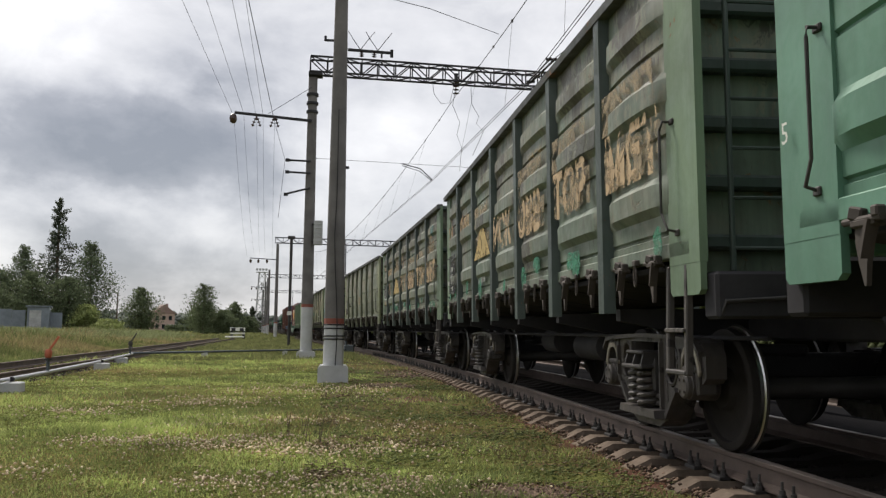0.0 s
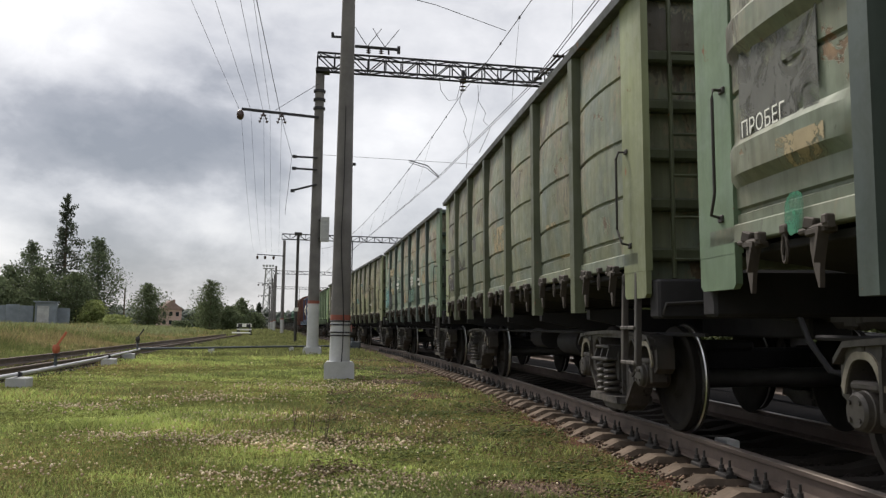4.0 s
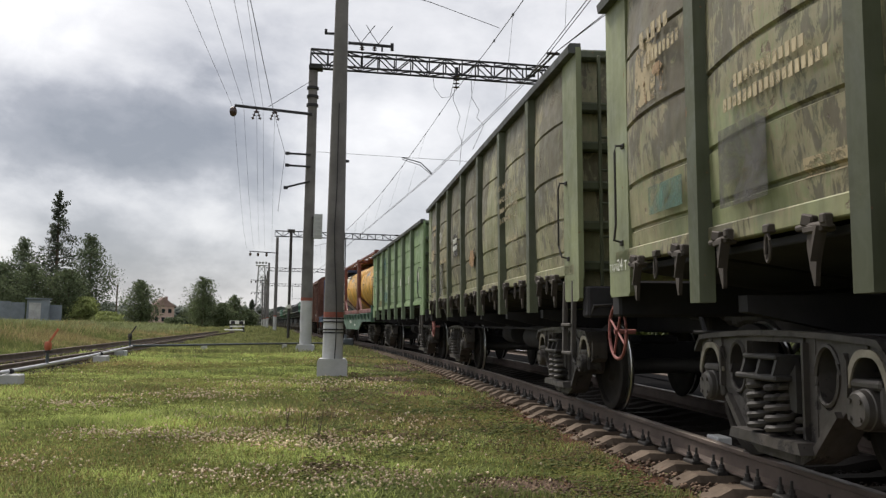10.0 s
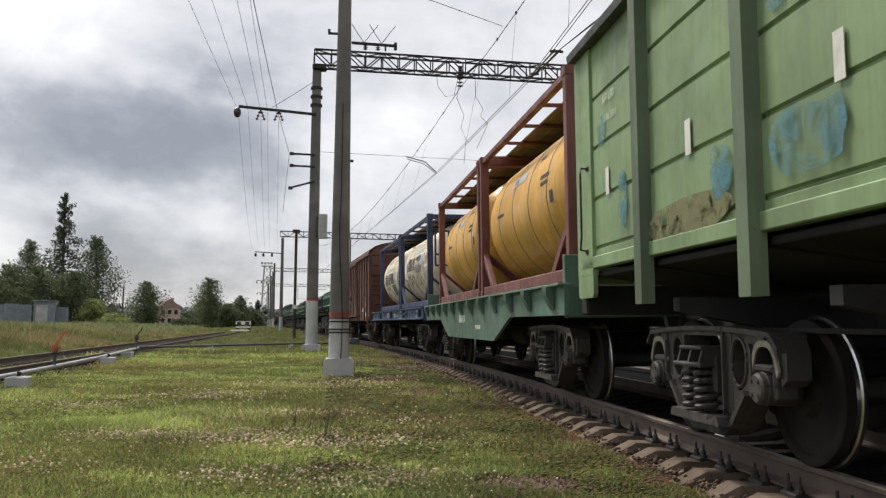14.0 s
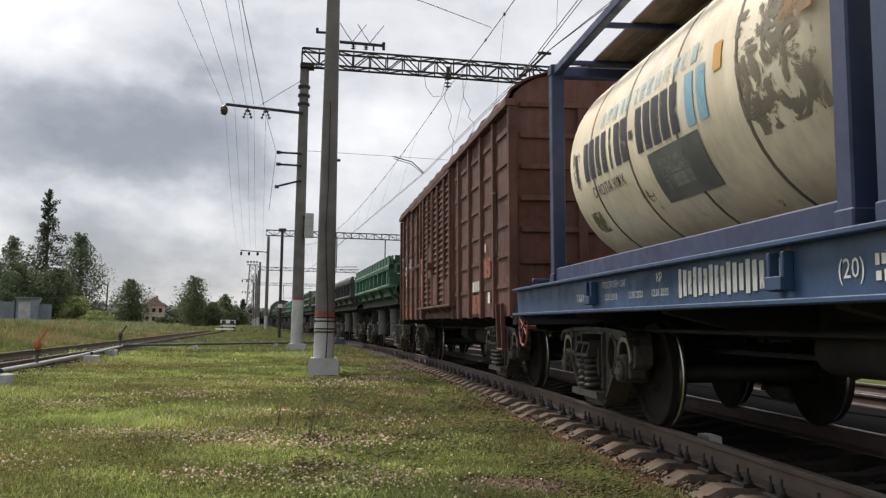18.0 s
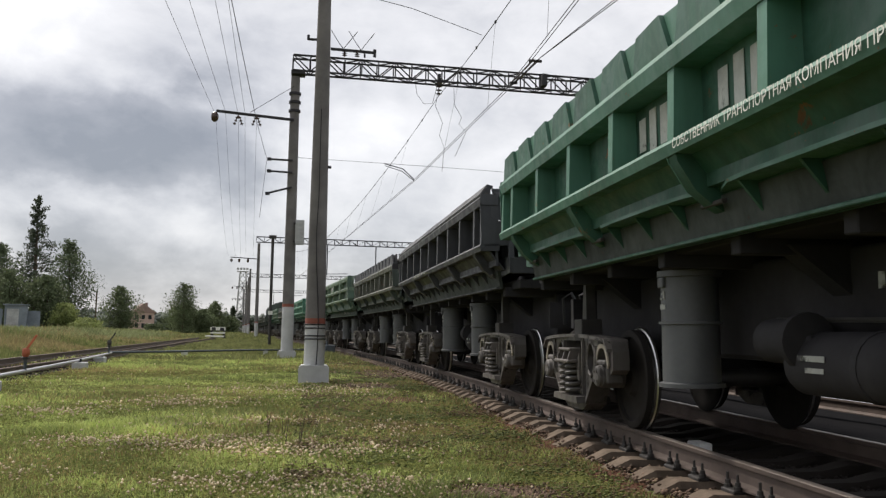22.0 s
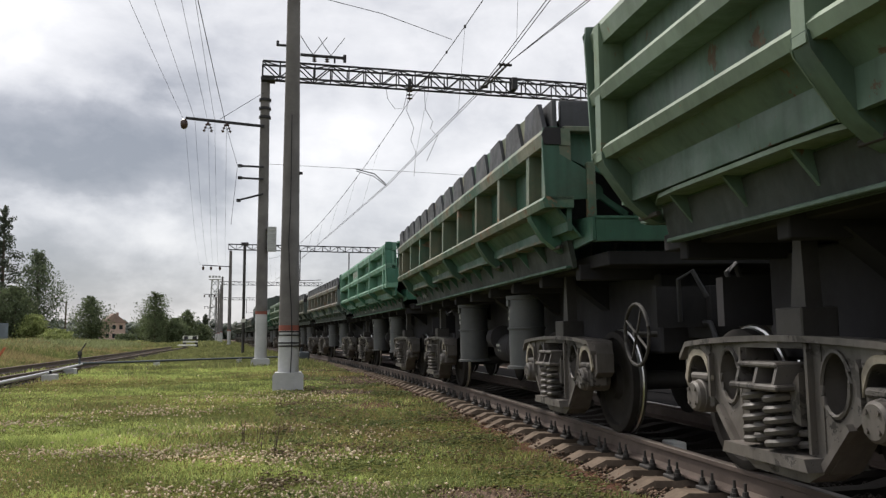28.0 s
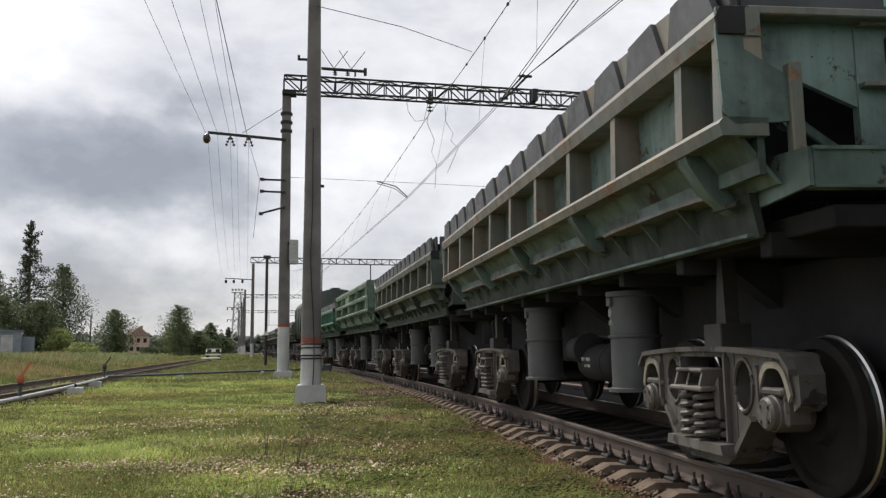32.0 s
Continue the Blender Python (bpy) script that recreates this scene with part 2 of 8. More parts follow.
    M["roof"] = plain("brown_roofing", (0.24, 0.165, 0.145), 0.8, 0, 0.2, 3, 0.2)
    M["shed"] = plain("grey_blue_sheet_metal", (0.17, 0.20, 0.23), 0.55, 0.2, 0.25, 2, 0.2)
    M["pale"] = plain("white_vehicle_paint", (0.75, 0.75, 0.74), 0.35, 0, 0.05, 3, 0.0)
    m, t, b = shader("window_glass", 0.08)
    b.inputs["Base Color"].default_value = (0.02, 0.025, 0.03, 1)
    M["glass"] = m
    return M


MAT = build_materials()


# ---- mesh building ----
class Geo:
    """Collects vertices and faces of one part."""

    def __init__(self):
        self.v, self.f, self.m, self.mi = [], [], [], 0

    def add(self, verts, faces):
        n = len(self.v)
        self.v.extend([tuple(p) for p in verts])
        for q in faces:
            self.f.append(tuple(n + i for i in q))
            self.m.append(self.mi)
        return self

    def box(self, x, y, z, sx, sy, sz, ch=None, rot=None):
        """Box with chamfered edges about its centre."""
        h = (sx / 2, sy / 2, sz / 2)
        c = min(0.008, min(h) * 0.4) if ch is None else min(ch, min(h) * 0.9)
        vs, idx = [], {}
        for s in [(a, b, d) for a in (-1, 1) for b in (-1, 1) for d in (-1, 1)]:
            for k in range(3):
                p = [s[i] * (h[i] - (0 if i == k else c)) for i in range(3)]
                idx[(s, k)] = len(vs)
                vs.append(p)
        fs = []
        for k in range(3):
            i, j = (k + 1) % 3, (k + 2) % 3
            for sg in (-1, 1):
                q = []
                for a, b in ((-1, -1), (1, -1), (1, 1), (-1, 1)):
                    s = [0, 0, 0]
                    s[k], s[i], s[j] = sg, a, b
                    q.append(idx[(tuple(s), k)])
                fs.append(q if sg > 0 else q[::-1])
        for k in range(3):          # edges running along k
            i, j = (k + 1) % 3, (k + 2) % 3
            for a in (-1, 1):
                for b in (-1, 1):
                    s0, s1 = [0, 0, 0], [0, 0, 0]
                    s0[k], s1[k] = -1, 1
                    s0[i] = s1[i] = a
                    s0[j] = s1[j] = b
                    q = [idx[(tuple(s0), i)], idx[(tuple(s1), i)], idx[(tuple(s1), j)], idx[(tuple(s0), j)]]
                    fs.append(q if a * b < 0 else q[::-1])
        for s in [(a, b, d) for a in (-1, 1) for b in (-1, 1) for d in (-1, 1)]:
            q = [idx[(s, 0)], idx[(s, 1)], idx[(s, 2)]]
            fs.append(q if s[0] * s[1] * s[2] > 0 else q[::-1])
        mt = Matrix.Translation((x, y, z)) @ (Euler([radians(a) for a in rot]).to_matrix().to_4x4() if rot else Matrix())
        return self.add([mt @ Vector(p) for p in vs], fs)

    def bar(self, p, q, w, d, up=(0, 0, 1)):
        """Rectangular bar from p to q, w wide across, d deep along up."""
        p, q = Vector(p), Vector(q)
        y = (q - p)
        ln = y.length
        y = y / ln
        x = y.cross(Vector(up))
        if x.length < 1e-5:
            x = y.cross(Vector((1, 0, 0)))
        x.normalize()
        z = x.cross(y)
        mt = Matrix((x, y, z)).transposed()
        mid = (p + q) / 2
        g = Geo().box(0, 0, 0, w, ln, d)
        return self.add([mid + mt @ Vector(v) for v in g.v], g.f)

    def prism(self, outline, a0, a1, axis="x"):
        """Outline extruded along an axis: (y, z) for x, (x, z) for y, (x, y) for z."""
        n = len(outline)
        put = {"x": lambda u, v, a: (a, u, v), "y": lambda u, v, a: (u, a, v), "z": lambda u, v, a: (u, v, a)}[axis]
        vs = [put(u, v, a0) for u, v in outline] + [put(u, v, a1) for u, v in outline]
        area = sum(outline[i][0] * outline[(i + 1) % n][1] - outline[(i + 1) % n][0] * outline[i][1] for i in range(n))
        flip = (area < 0) ^ (axis == "y") ^ (a1 < a0)
        fs = [list(range(n))[::-1], list(range(n, 2 * n))] + [[i, (i + 1) % n, n + (i + 1) % n, n + i] for i in range(n)]
        return self.add(vs, [q[::-1] for q in fs] if flip else fs)

    def tube(self, pts, r, n=8, closed=False):
        pts = [Vector(p) for p in pts]
        rings = []
        up = Vector((0.13, 0.21, 1)).normalized()
        for i, p in enumerate(pts):
            if closed:
                d = pts[(i + 1) % len(pts)] - pts[i - 1]
            else:
                d = pts[min(i + 1, len(pts) - 1)] - pts[max(i - 1, 0)]
            d.normalize()
            a = d.cross(up)
            if a.length < 1e-3:
                a = d.cross(Vector((1, 0, 0)))
            a.normalize()
            b = a.cross(d)
            rr = r[i] if isinstance(r, (list, tuple)) else r
            rings.append([p + rr * (math.cos(2 * math.pi * k / n) * a + math.sin(2 * math.pi * k / n) * b) for k in range(n)])
        vs = [v for ring in rings for v in ring]
        fs = []
        m = len(rings)
        for i in range(m if closed else m - 1):
            j = (i + 1) % m
            for k in range(n):
                fs.append([i * n + k, j * n + k, j * n + (k + 1) % n, i * n + (k + 1) % n])
        if not closed:
            fs += [list(range(n)), list(range((m - 1) * n, m * n))[::-1]]
        return self.add(vs, fs)

    def cyl(self, p, q, r, n=16, r2=None):
        return self.tube([p, q], [r, r if r2 is None else r2], n)

    def lathe(self, profile, centre, axis="x", n=32, caps=True):
        """Profile of (along, radius) turned about an axis."""
        c = Vector(centre)
        vs, fs = [], []
        for a, r in profile:
            for k in range(n):
                w = 2 * math.pi * k / n
                u, v = r * math.cos(w), r * math.sin(w)
                vs.append(c + Vector({"x": (a, u, v), "y": (v, a, u), "z": (u, v, a)}[axis]))
        for i in range(len(profile) - 1):
            for k in range(n):
                fs.append([i * n + k, i * n + (k + 1) % n, (i + 1) * n + (k + 1) % n, (i + 1) * n + k])
        if caps:
            fs += [list(range(n))[::-1], list(range((len(profile) - 1) * n, len(profile) * n))]
        return self.add(vs, fs)

    def grid(self, rows):
        """Sheet through rows of points."""
        n = len(rows[0])
        return self.add([p for r in rows for p in r],
                        [[i * n + j, i * n + j + 1, (i + 1) * n + j + 1, (i + 1) * n + j] for i in range(len(rows) - 1) for j in range(n - 1)])

    def mesh(self, name, mats, smooth=35):
        me = bpy.data.meshes.new(name)
        me.from_pydata(self.v, [], self.f)
        for m in (mats if isinstance(mats, (list, tuple)) else [mats]):
            me.materials.append(m)
        if any(self.m):
            me.polygons.foreach_set("material_index", self.m)
        if smooth:
            me.polygons.foreach_set("use_smooth", [True] * len(me.polygons))
            me.set_sharp_from_angle(angle=radians(smooth))
        me.update()
        return me


def part(name, geo, material, parent=None, label="", at=None, smooth=35):
    """One mesh object under a thing or a part; geo may be a Geo or a mesh to share."""
    me = geo if isinstance(geo, bpy.types.Mesh) else geo.mesh(name, material, smooth)
    ob = new(name, me)
    if parent is not None:
        ob.parent = parent
    if at is not None:
        ob.matrix_basis = at
    if label:
        ob["label"] = label
    return ob


def thing(name, at, label, category, group="", kind=""):
    ob = new(name)
    ob.matrix_basis = at
    return tagged(ob, label, category, group, kind)


# ---- tracks ----
XC, ZR = 3.785, 0.30           # centre of the main track, height of its near rail
CURVE_R, CURVE_A, CURVE_B = 290.0, 11.0, 38.84
CANT = 0.018


def track(s, off=0.0):
    """Place and heading of the main track's centre line at the length s."""
    a = max(0.0, min(s, CURVE_B) - CURVE_A) / CURVE_R
    x = XC - CURVE_R * (1 - math.cos(a))
    y = min(s, CURVE_A) + CURVE_R * math.sin(a)
    if s > CURVE_B:
        x -= math.sin(a) * (s - CURVE_B)
        y += math.cos(a) * (s - CURVE_B)
    return Vector((x + off * math.cos(a), y + off * math.sin(a), 0)), a


def siding(s, off=0.0):
    """The left-hand track."""
    a = 0.0535
    return Vector((-7.72 - a * (s - 22) + off, s + off * a, 0)), a


RAIL = [(-0.075, -0.180), (0.075, -0.180), (0.075, -0.166), (0.012, -0.140), (0.010, -0.045), (0.036, -0.034), (0.036, -0.006),
        (0.028, 0.0), (-0.028, 0.0), (-0.036, -0.006), (-0.036, -0.034), (-0.010, -0.045), (-0.012, -0.140), (-0.075, -0.166)]


def rail(line, off, z, s0, s1, step, top="railtop"):
    g = Geo()
    stops = []
    s = s0
    while s < s1:
        stops.append(s)
        s += step if -10 < s < 60 else step * 6
    stops.append(s1)
    n = len(RAIL)
    vs, fs, ms = [], [], []
    for s in stops:
        for u, v in RAIL:
            p, a = line(s, off + u)
            vs.append((p.x, p.y, z + v))
    for i in range(len(stops) - 1):
        for k in range(n):
            fs.append([i * n + k, i * n + (k + 1) % n, (i + 1) * n + (k + 1) % n, (i + 1) * n + k])
            ms.append(1 if k in (6, 7, 8) else 0)
    g.add(vs, fs)
    g.m = ms
    return part("rail", g, [MAT["rail"], MAT[top]], None, smooth=20)


def sleeper_mesh():
    """Concrete sleeper with sloping shoulders, x along its length."""
    prof = [(-1.35, 0.0), (-1.35, -0.05), (-1.335, -0.012), (-1.10, 0.092), (-0.93, 0.082), (-0.58, 0.085), (-0.35, 0.04), (0.35, 0.04), (0.58, 0.085),
            (0.93, 0.082), (1.10, 0.092), (1.335, -0.012), (1.35, -0.05)]
    g = Geo()
    rows = []
    for x, z in prof[1:]:
        w = 0.135 if abs(x) > 0.4 else 0.11
        rows.append([(x, -w, -0.12), (x, -w, z - 0.05), (x, -w * 0.80, z), (x, w * 0.80, z), (x, w, z - 0.05), (x, w, -0.12)])
    g.grid(rows)
    for r in (rows[0], rows[-1]):
        g.add(r, [list(range(6)) if r is rows[-1] else list(range(6))[::-1]])
    return g.mesh("sleeper", MAT["sleeper"], 12)


def clip_mesh():
    """Rail fastening: plate, two bolts with nuts and washers."""
    g = Geo()
    g.box(0, 0, 0.0, 0.09, 0.20, 0.03)
    for y in (-0.075, 0.075):
        g.lathe([(0.0, 0.030), (0.022, 0.030), (0.024, 0.022), (0.052, 0.020), (0.054, 0.011), (0.105, 0.010)], (0.0, y, 0.015), "z", 8)
    return g.mesh("fastening", MAT["iron"], 30)


def main_track():
    base = tagged(new("main_track"), "canted main track with rusty rails on concrete sleepers", "railway track", "", "structure")
    for off, z in ((-0.796, ZR), (0.796, ZR + CANT * 1.59)):
        r = rail(track, off, z, -260, 420, 1.0, "railtop" if off < 0 else "railtop")
        r.parent = base
    sm, cm = sleeper_mesh(), clip_mesh()
    rng = random.Random(5)
    s = 4.34 - 0.543 * 12
    i = 0
    far = Geo()
    while s < 150:
        p, a = track(s + rng.uniform(-0.02, 0.02))
        m = Matrix.Translation((p.x + rng.uniform(-0.02, 0.02), p.y, 0.11 + CANT * 0.8 - 0.09)) @ Euler((0, -CANT + rng.uniform(-0.006, 0.006), a + rng.uniform(-0.015, 0.015))).to_matrix().to_4x4()
        if s < 62:
            sl = part("sleeper", sm, None, base, at=m)
            if s < 40:
                for off in (-0.796 - 0.11, -0.796 + 0.12):
                    part("fastening", cm, None, sl, at=Matrix.Translation((off, 0, 0.095)))
        else:
            far.add([m @ v.co for v in sm.vertices], [tuple(q.vertices) for q in sm.polygons])
        s += 0.543
    part("sleepers_far", far, MAT["sleeper"], base)
    return base


def other_track(name, line, z, s0, s1, label):
    base = tagged(new(name), label, "railway track", "", "structure")
    for off in (-0.796, 0.796):
        r = rail(line, off, z, s0, s1, 3.0, "rail" if name == "side_track" else "railshine")
        r.parent = base
    sm = bpy.data.meshes["sleeper"]
    s = max(s0, -6)
    far = Geo()
    while s < min(s1, 90):
        p, a = line(s)
        m = Matrix.Translation((p.x, p.y, z - (0.30 if name == "side_track" else 0.44))) @ Matrix.Rotation(a, 4, "Z")
        if 10 < s < 60:
            part("sleeper", sm, None, base, at=m)
        else:
            far.add([m @ v.co for v in sm.vertices], [tuple(q.vertices) for q in sm.polygons])
        s += 0.56
    part("sleepers_far", far, MAT["sleeper"], base)
    return base


# ---- ground ----
def ground_material():
    m, t, b = shader("meadow_and_ballast", 0.95)
    b.inputs["Specular IOR Level"].default_value = 0.0
    co = coords(t, vary=False)
    n1 = noise_of(t, co, 0.55, 5, 0.6)
    n2 = noise_of(t, co, 4.0, 6, 0.65)
    n3 = noise_of(t, co, 38.0, 5, 0.7)
    green = ramp(t, n1, [(0.3, (0.070, 0.095, 0.028)), (0.5, (0.118, 0.13, 0.042)), (0.7, (0.17, 0.155, 0.062))])
    dry = ramp(t, n3, [(0.3, (0.10, 0.08, 0.035)), (0.7, (0.25, 0.20, 0.095))])
    col = mixed(t, ramp(t, n2, [(0.48, 0.0), (0.66, 0.75)]), green, dry)
    col = mixed(t, 0.7, col, ramp(t, n3, [(0.25, 0.45), (0.7, 1.15)]), "MULTIPLY")
    # bare reddish soil near the sleepers
    at = t.nodes.new("ShaderNodeAttribute")
    at.attribute_name = "soil"
    soil = ramp(t, n3, [(0.3, (0.042, 0.025, 0.019)), (0.7, (0.155, 0.084, 0.060))])
    # above 0.7 the soil turns near-black: shade under the train, as colour
    bed_shade = nd(t, "ShaderNodeMath", operation="GREATER_THAN")
    bed_shade.inputs[1].default_value = 0.7
    t.links.new(at.outputs["Fac"], bed_shade.inputs[0])
    soil = mixed(t, bed_shade.outputs[0], soil, (0.014, 0.014, 0.015))
    mask = nd(t, "ShaderNodeMath", operation="ADD")
    t.links.new(at.outputs["Fac"], mask.inputs[0])
    t.links.new(n2, mask.inputs[1])
    col = mixed(t, ramp(t, mask.outputs[0], [(0.86, 0.0), (1.02, 1.0)]), col, soil)
    t.links.new(col, b.inputs["Base Color"])
    hs = nd(t, "ShaderNodeMath", operation="MULTIPLY_ADD")
    hs.inputs[1].default_value = 0.5
    t.links.new(n3, hs.inputs[0])
    t.links.new(n2, hs.inputs[2])
    bump(t, b, hs.outputs[0], 0.8, 0.05)
    return m


def lift(x, y):
    """Height of the ground: low unevenness, a slight bank at the far meadow."""
    h = 0.035 * noise.noise((x * 0.35, y * 0.35, 0)) + 0.015 * noise.noise((x * 1.7, y * 1.7, 4))
    return h


def soil_at(x, y):
    """How bare the ground is, 0 to 1; 0.8 marks the painted train shade."""
    p, a = track(max(y, -20))
    d = p.x - x                     # metres left of the centre line
    v = 0.0
    for c in (d, d + 4.6):
        if abs(c) < 1.15:
            v = max(v, 0.8)
        elif abs(c) < 1.5:
            v = max(v, 0.50)
        elif abs(c) < 2.6:
            v = max(v, 0.22 + 0.20 * (2.6 - abs(c)) / 1.1)
        elif abs(c) < 3.9:
            v = max(v, 0.25 * (3.9 - abs(c)) / 1.3)
    for cx, cy, rx, ry, amt in BARE:
        q = ((x - cx) / rx) ** 2 + ((y - cy) / ry) ** 2
        v = max(v, amt * max(0, 1 - q))
    dl = abs(x - siding(y)[0].x)
    if dl < 0.95:
        v = max(v, 0.40 * (0.95 - dl))
    # strip beyond the train, blackened to stand for its shade
    if -6.8 < d < -1.15:
        v = max(v, 0.8)
    return v


BARE = [(1.36, 6.50, 0.50, 0.42, 0.69), (1.0, 19.0, 0.8, 1.2, 0.62), (1.7, 24.3, 0.9, 2.4, 0.68), (1.27, 15.3, 0.60, 1.1, 0.69)]


def build_ground():
    g = Geo()
    def stops(lo, hi, fine0, fine1, d):
        r = [fine0 + i * d for i in range(int((fine1 - fine0) / d) + 1)]
        a, s = fine0, d
        left = []
        while a > lo:
            s *= 1.35
            a -= s
            left.append(max(a, lo))
        a, s = r[-1], d
        while a < hi:
            s *= 1.35
            a += s
            r.append(min(a, hi))
        return left[::-1] + r
    xs = stops(-1500, 1500, -12, 9, 0.3)
    ys = stops(-400, 2500, 2, 45, 0.35)
    rows = [[(x, y, lift(x, y)) for x in xs] for y in ys]
    g.grid(rows)
    me = g.mesh("ground", ground_material(), 0)
    at = me.attributes.new("soil", "FLOAT", "POINT")
    at.data.foreach_set("value", [soil_at(x, y) for y in ys for x in xs])
    me.polygons.foreach_set("use_smooth", [True] * len(me.polygons))
    ob = new("ground", me)
    return tagged(ob, "flat trackside meadow of short grass, clover and bare soil", "ground", "", "structure")


build_ground()
main_track()
other_track("side_track", siding, 0.24, -30, 93, "overgrown siding with rusty rails in the grass")
other_track("second_track", lambda s, off=0.0: track(s, off + 4.6), 0.30, -120, 300, "second main track beyond the passing train")


# ---- poles, gantries, wires ----
def concrete_pole(x, y, height, r0, r1, band, block, label, lean=0.0):
    """Tapered spun-concrete mast on a square foundation."""
    t = thing("catenary_mast", pose(x, y, 0, 0, lean, 0), label, "railway mast", "catenary masts")
    if block:
        b = Geo()
        w, h = block
        b.prism([(-w / 2, -0.25), (w / 2, -0.25), (w / 2, h - 0.06), (w / 2 - 0.05, h), (-w / 2 + 0.05, h), (-w / 2, h - 0.06)], -w / 2, w / 2, "y")
        part("foundation", b, MAT["whitewash"], t, "pale concrete block")
    rad = lambda z: r0 + (r1 - r0) * z / height
    part("shaft_base", Geo().lathe([(0, rad(0)), (band, rad(band))], (0, 0, 0), "z", 24), MAT["whitewash"], t, "whitewashed foot of the mast")
    part("band", Geo().lathe([(band, rad(band) + 0.004), (band + 0.12, rad(band) + 0.004)], (0, 0, 0), "z", 24), MAT["redband"], t, "faded red painted ring")
    part("shaft", Geo().lathe([(band + 0.12, rad(band)), (height, r1)], (0, 0, 0), "z", 24), MAT["concrete"], t)
    return t


def truss(name, p, q, depth, width, parent, bays):
    """Lattice beam of angle iron from p to q."""
    p, q = Vector(p), Vector(q)
    d = (q - p)
    u = d.normalized()
    side = Vector((0, 0, 1)).cross(u).normalized()
    for sx in (-1, 1):
        for sz in (-1, 1):
            o = side * sx * width / 2 + Vector((0, 0, sz * depth / 2))
            part("chord", Geo().bar(p + o, q + o, 0.070, 0.070), MAT["galv"], parent)
    for i in range(bays):
        a, b = p + d * (i / bays), p + d * ((i + 1) / bays)
        for sx in (-1, 1):
            o = side * sx * width / 2
            up = Vector((0, 0, depth / 2)) * (1 if i % 2 else -1)
            part("lacing", Geo().bar(a + o - up, b + o + up, 0.045, 0.045), MAT["galv"], parent)
            part("lacing", Geo().bar(a + o - Vector((0, 0, depth / 2)), a + o + Vector((0, 0, depth / 2)), 0.05, 0.05), MAT["galv"], parent)
        for sz in (-1, 1):
            oz = Vector((0, 0, sz * depth / 2))
            part("lacing", Geo().bar(a + side * width / 2 * (1 if i % 2 else -1) + oz, b - side * width / 2 * (1 if i % 2 else -1) + oz, 0.045, 0.045), MAT["galv"], parent)


def insulator_string(g, p, q, n=4, r=0.09):
    """Discs threaded between p and q."""
    p, q = Vector(p), Vector(q)
    g.cyl(p, q, 0.018, 6)
    for i in range(n):
        c = p + (q - p) * ((i + 0.5) / n)
        u = (q - p).normalized() * 0.03
        g.tube([c - u, c, c + u], [0.03, r, 0.035], 12)


def near_mast():
    t = concrete_pole(-0.14, 20.12, 11.6, 0.234, 0.122, 1.32, (0.67, 0.40), "grey concrete mast with red ring and whitewashed foot")
    for z in (1.30, 1.22, 1.05, 0.98):
        part("clamp_ring", Geo().tube([(0.232 * math.cos(a * math.pi / 12), 0.232 * math.sin(a * math.pi / 12), z) for a in range(24)], 0.016, 6, True), MAT["galv"], t, "dark steel strap")
    part("earth_cable", Geo().tube([(0.02 + 0.05 * math.sin(z * 1.4), -0.245 + 0.006 * z, z) for z in (0.4, 0.8, 1.3, 1.9, 2.6, 3.3, 4.2)] + [(0.0, -0.21, 6.2)], 0.011, 6), MAT["wire"], t, "loose black earthing cable")
    part("bracket", Geo().box(-0.2, 0, 7.88, 0.34, 0.05, 0.05).box(-0.35, 0, 7.92, 0.06, 0.07, 0.12), MAT["galv"], t)
    part("stay_hook", Geo().box(0.21, 0, 4.9, 0.10, 0.05, 0.06), MAT["galv"], t)


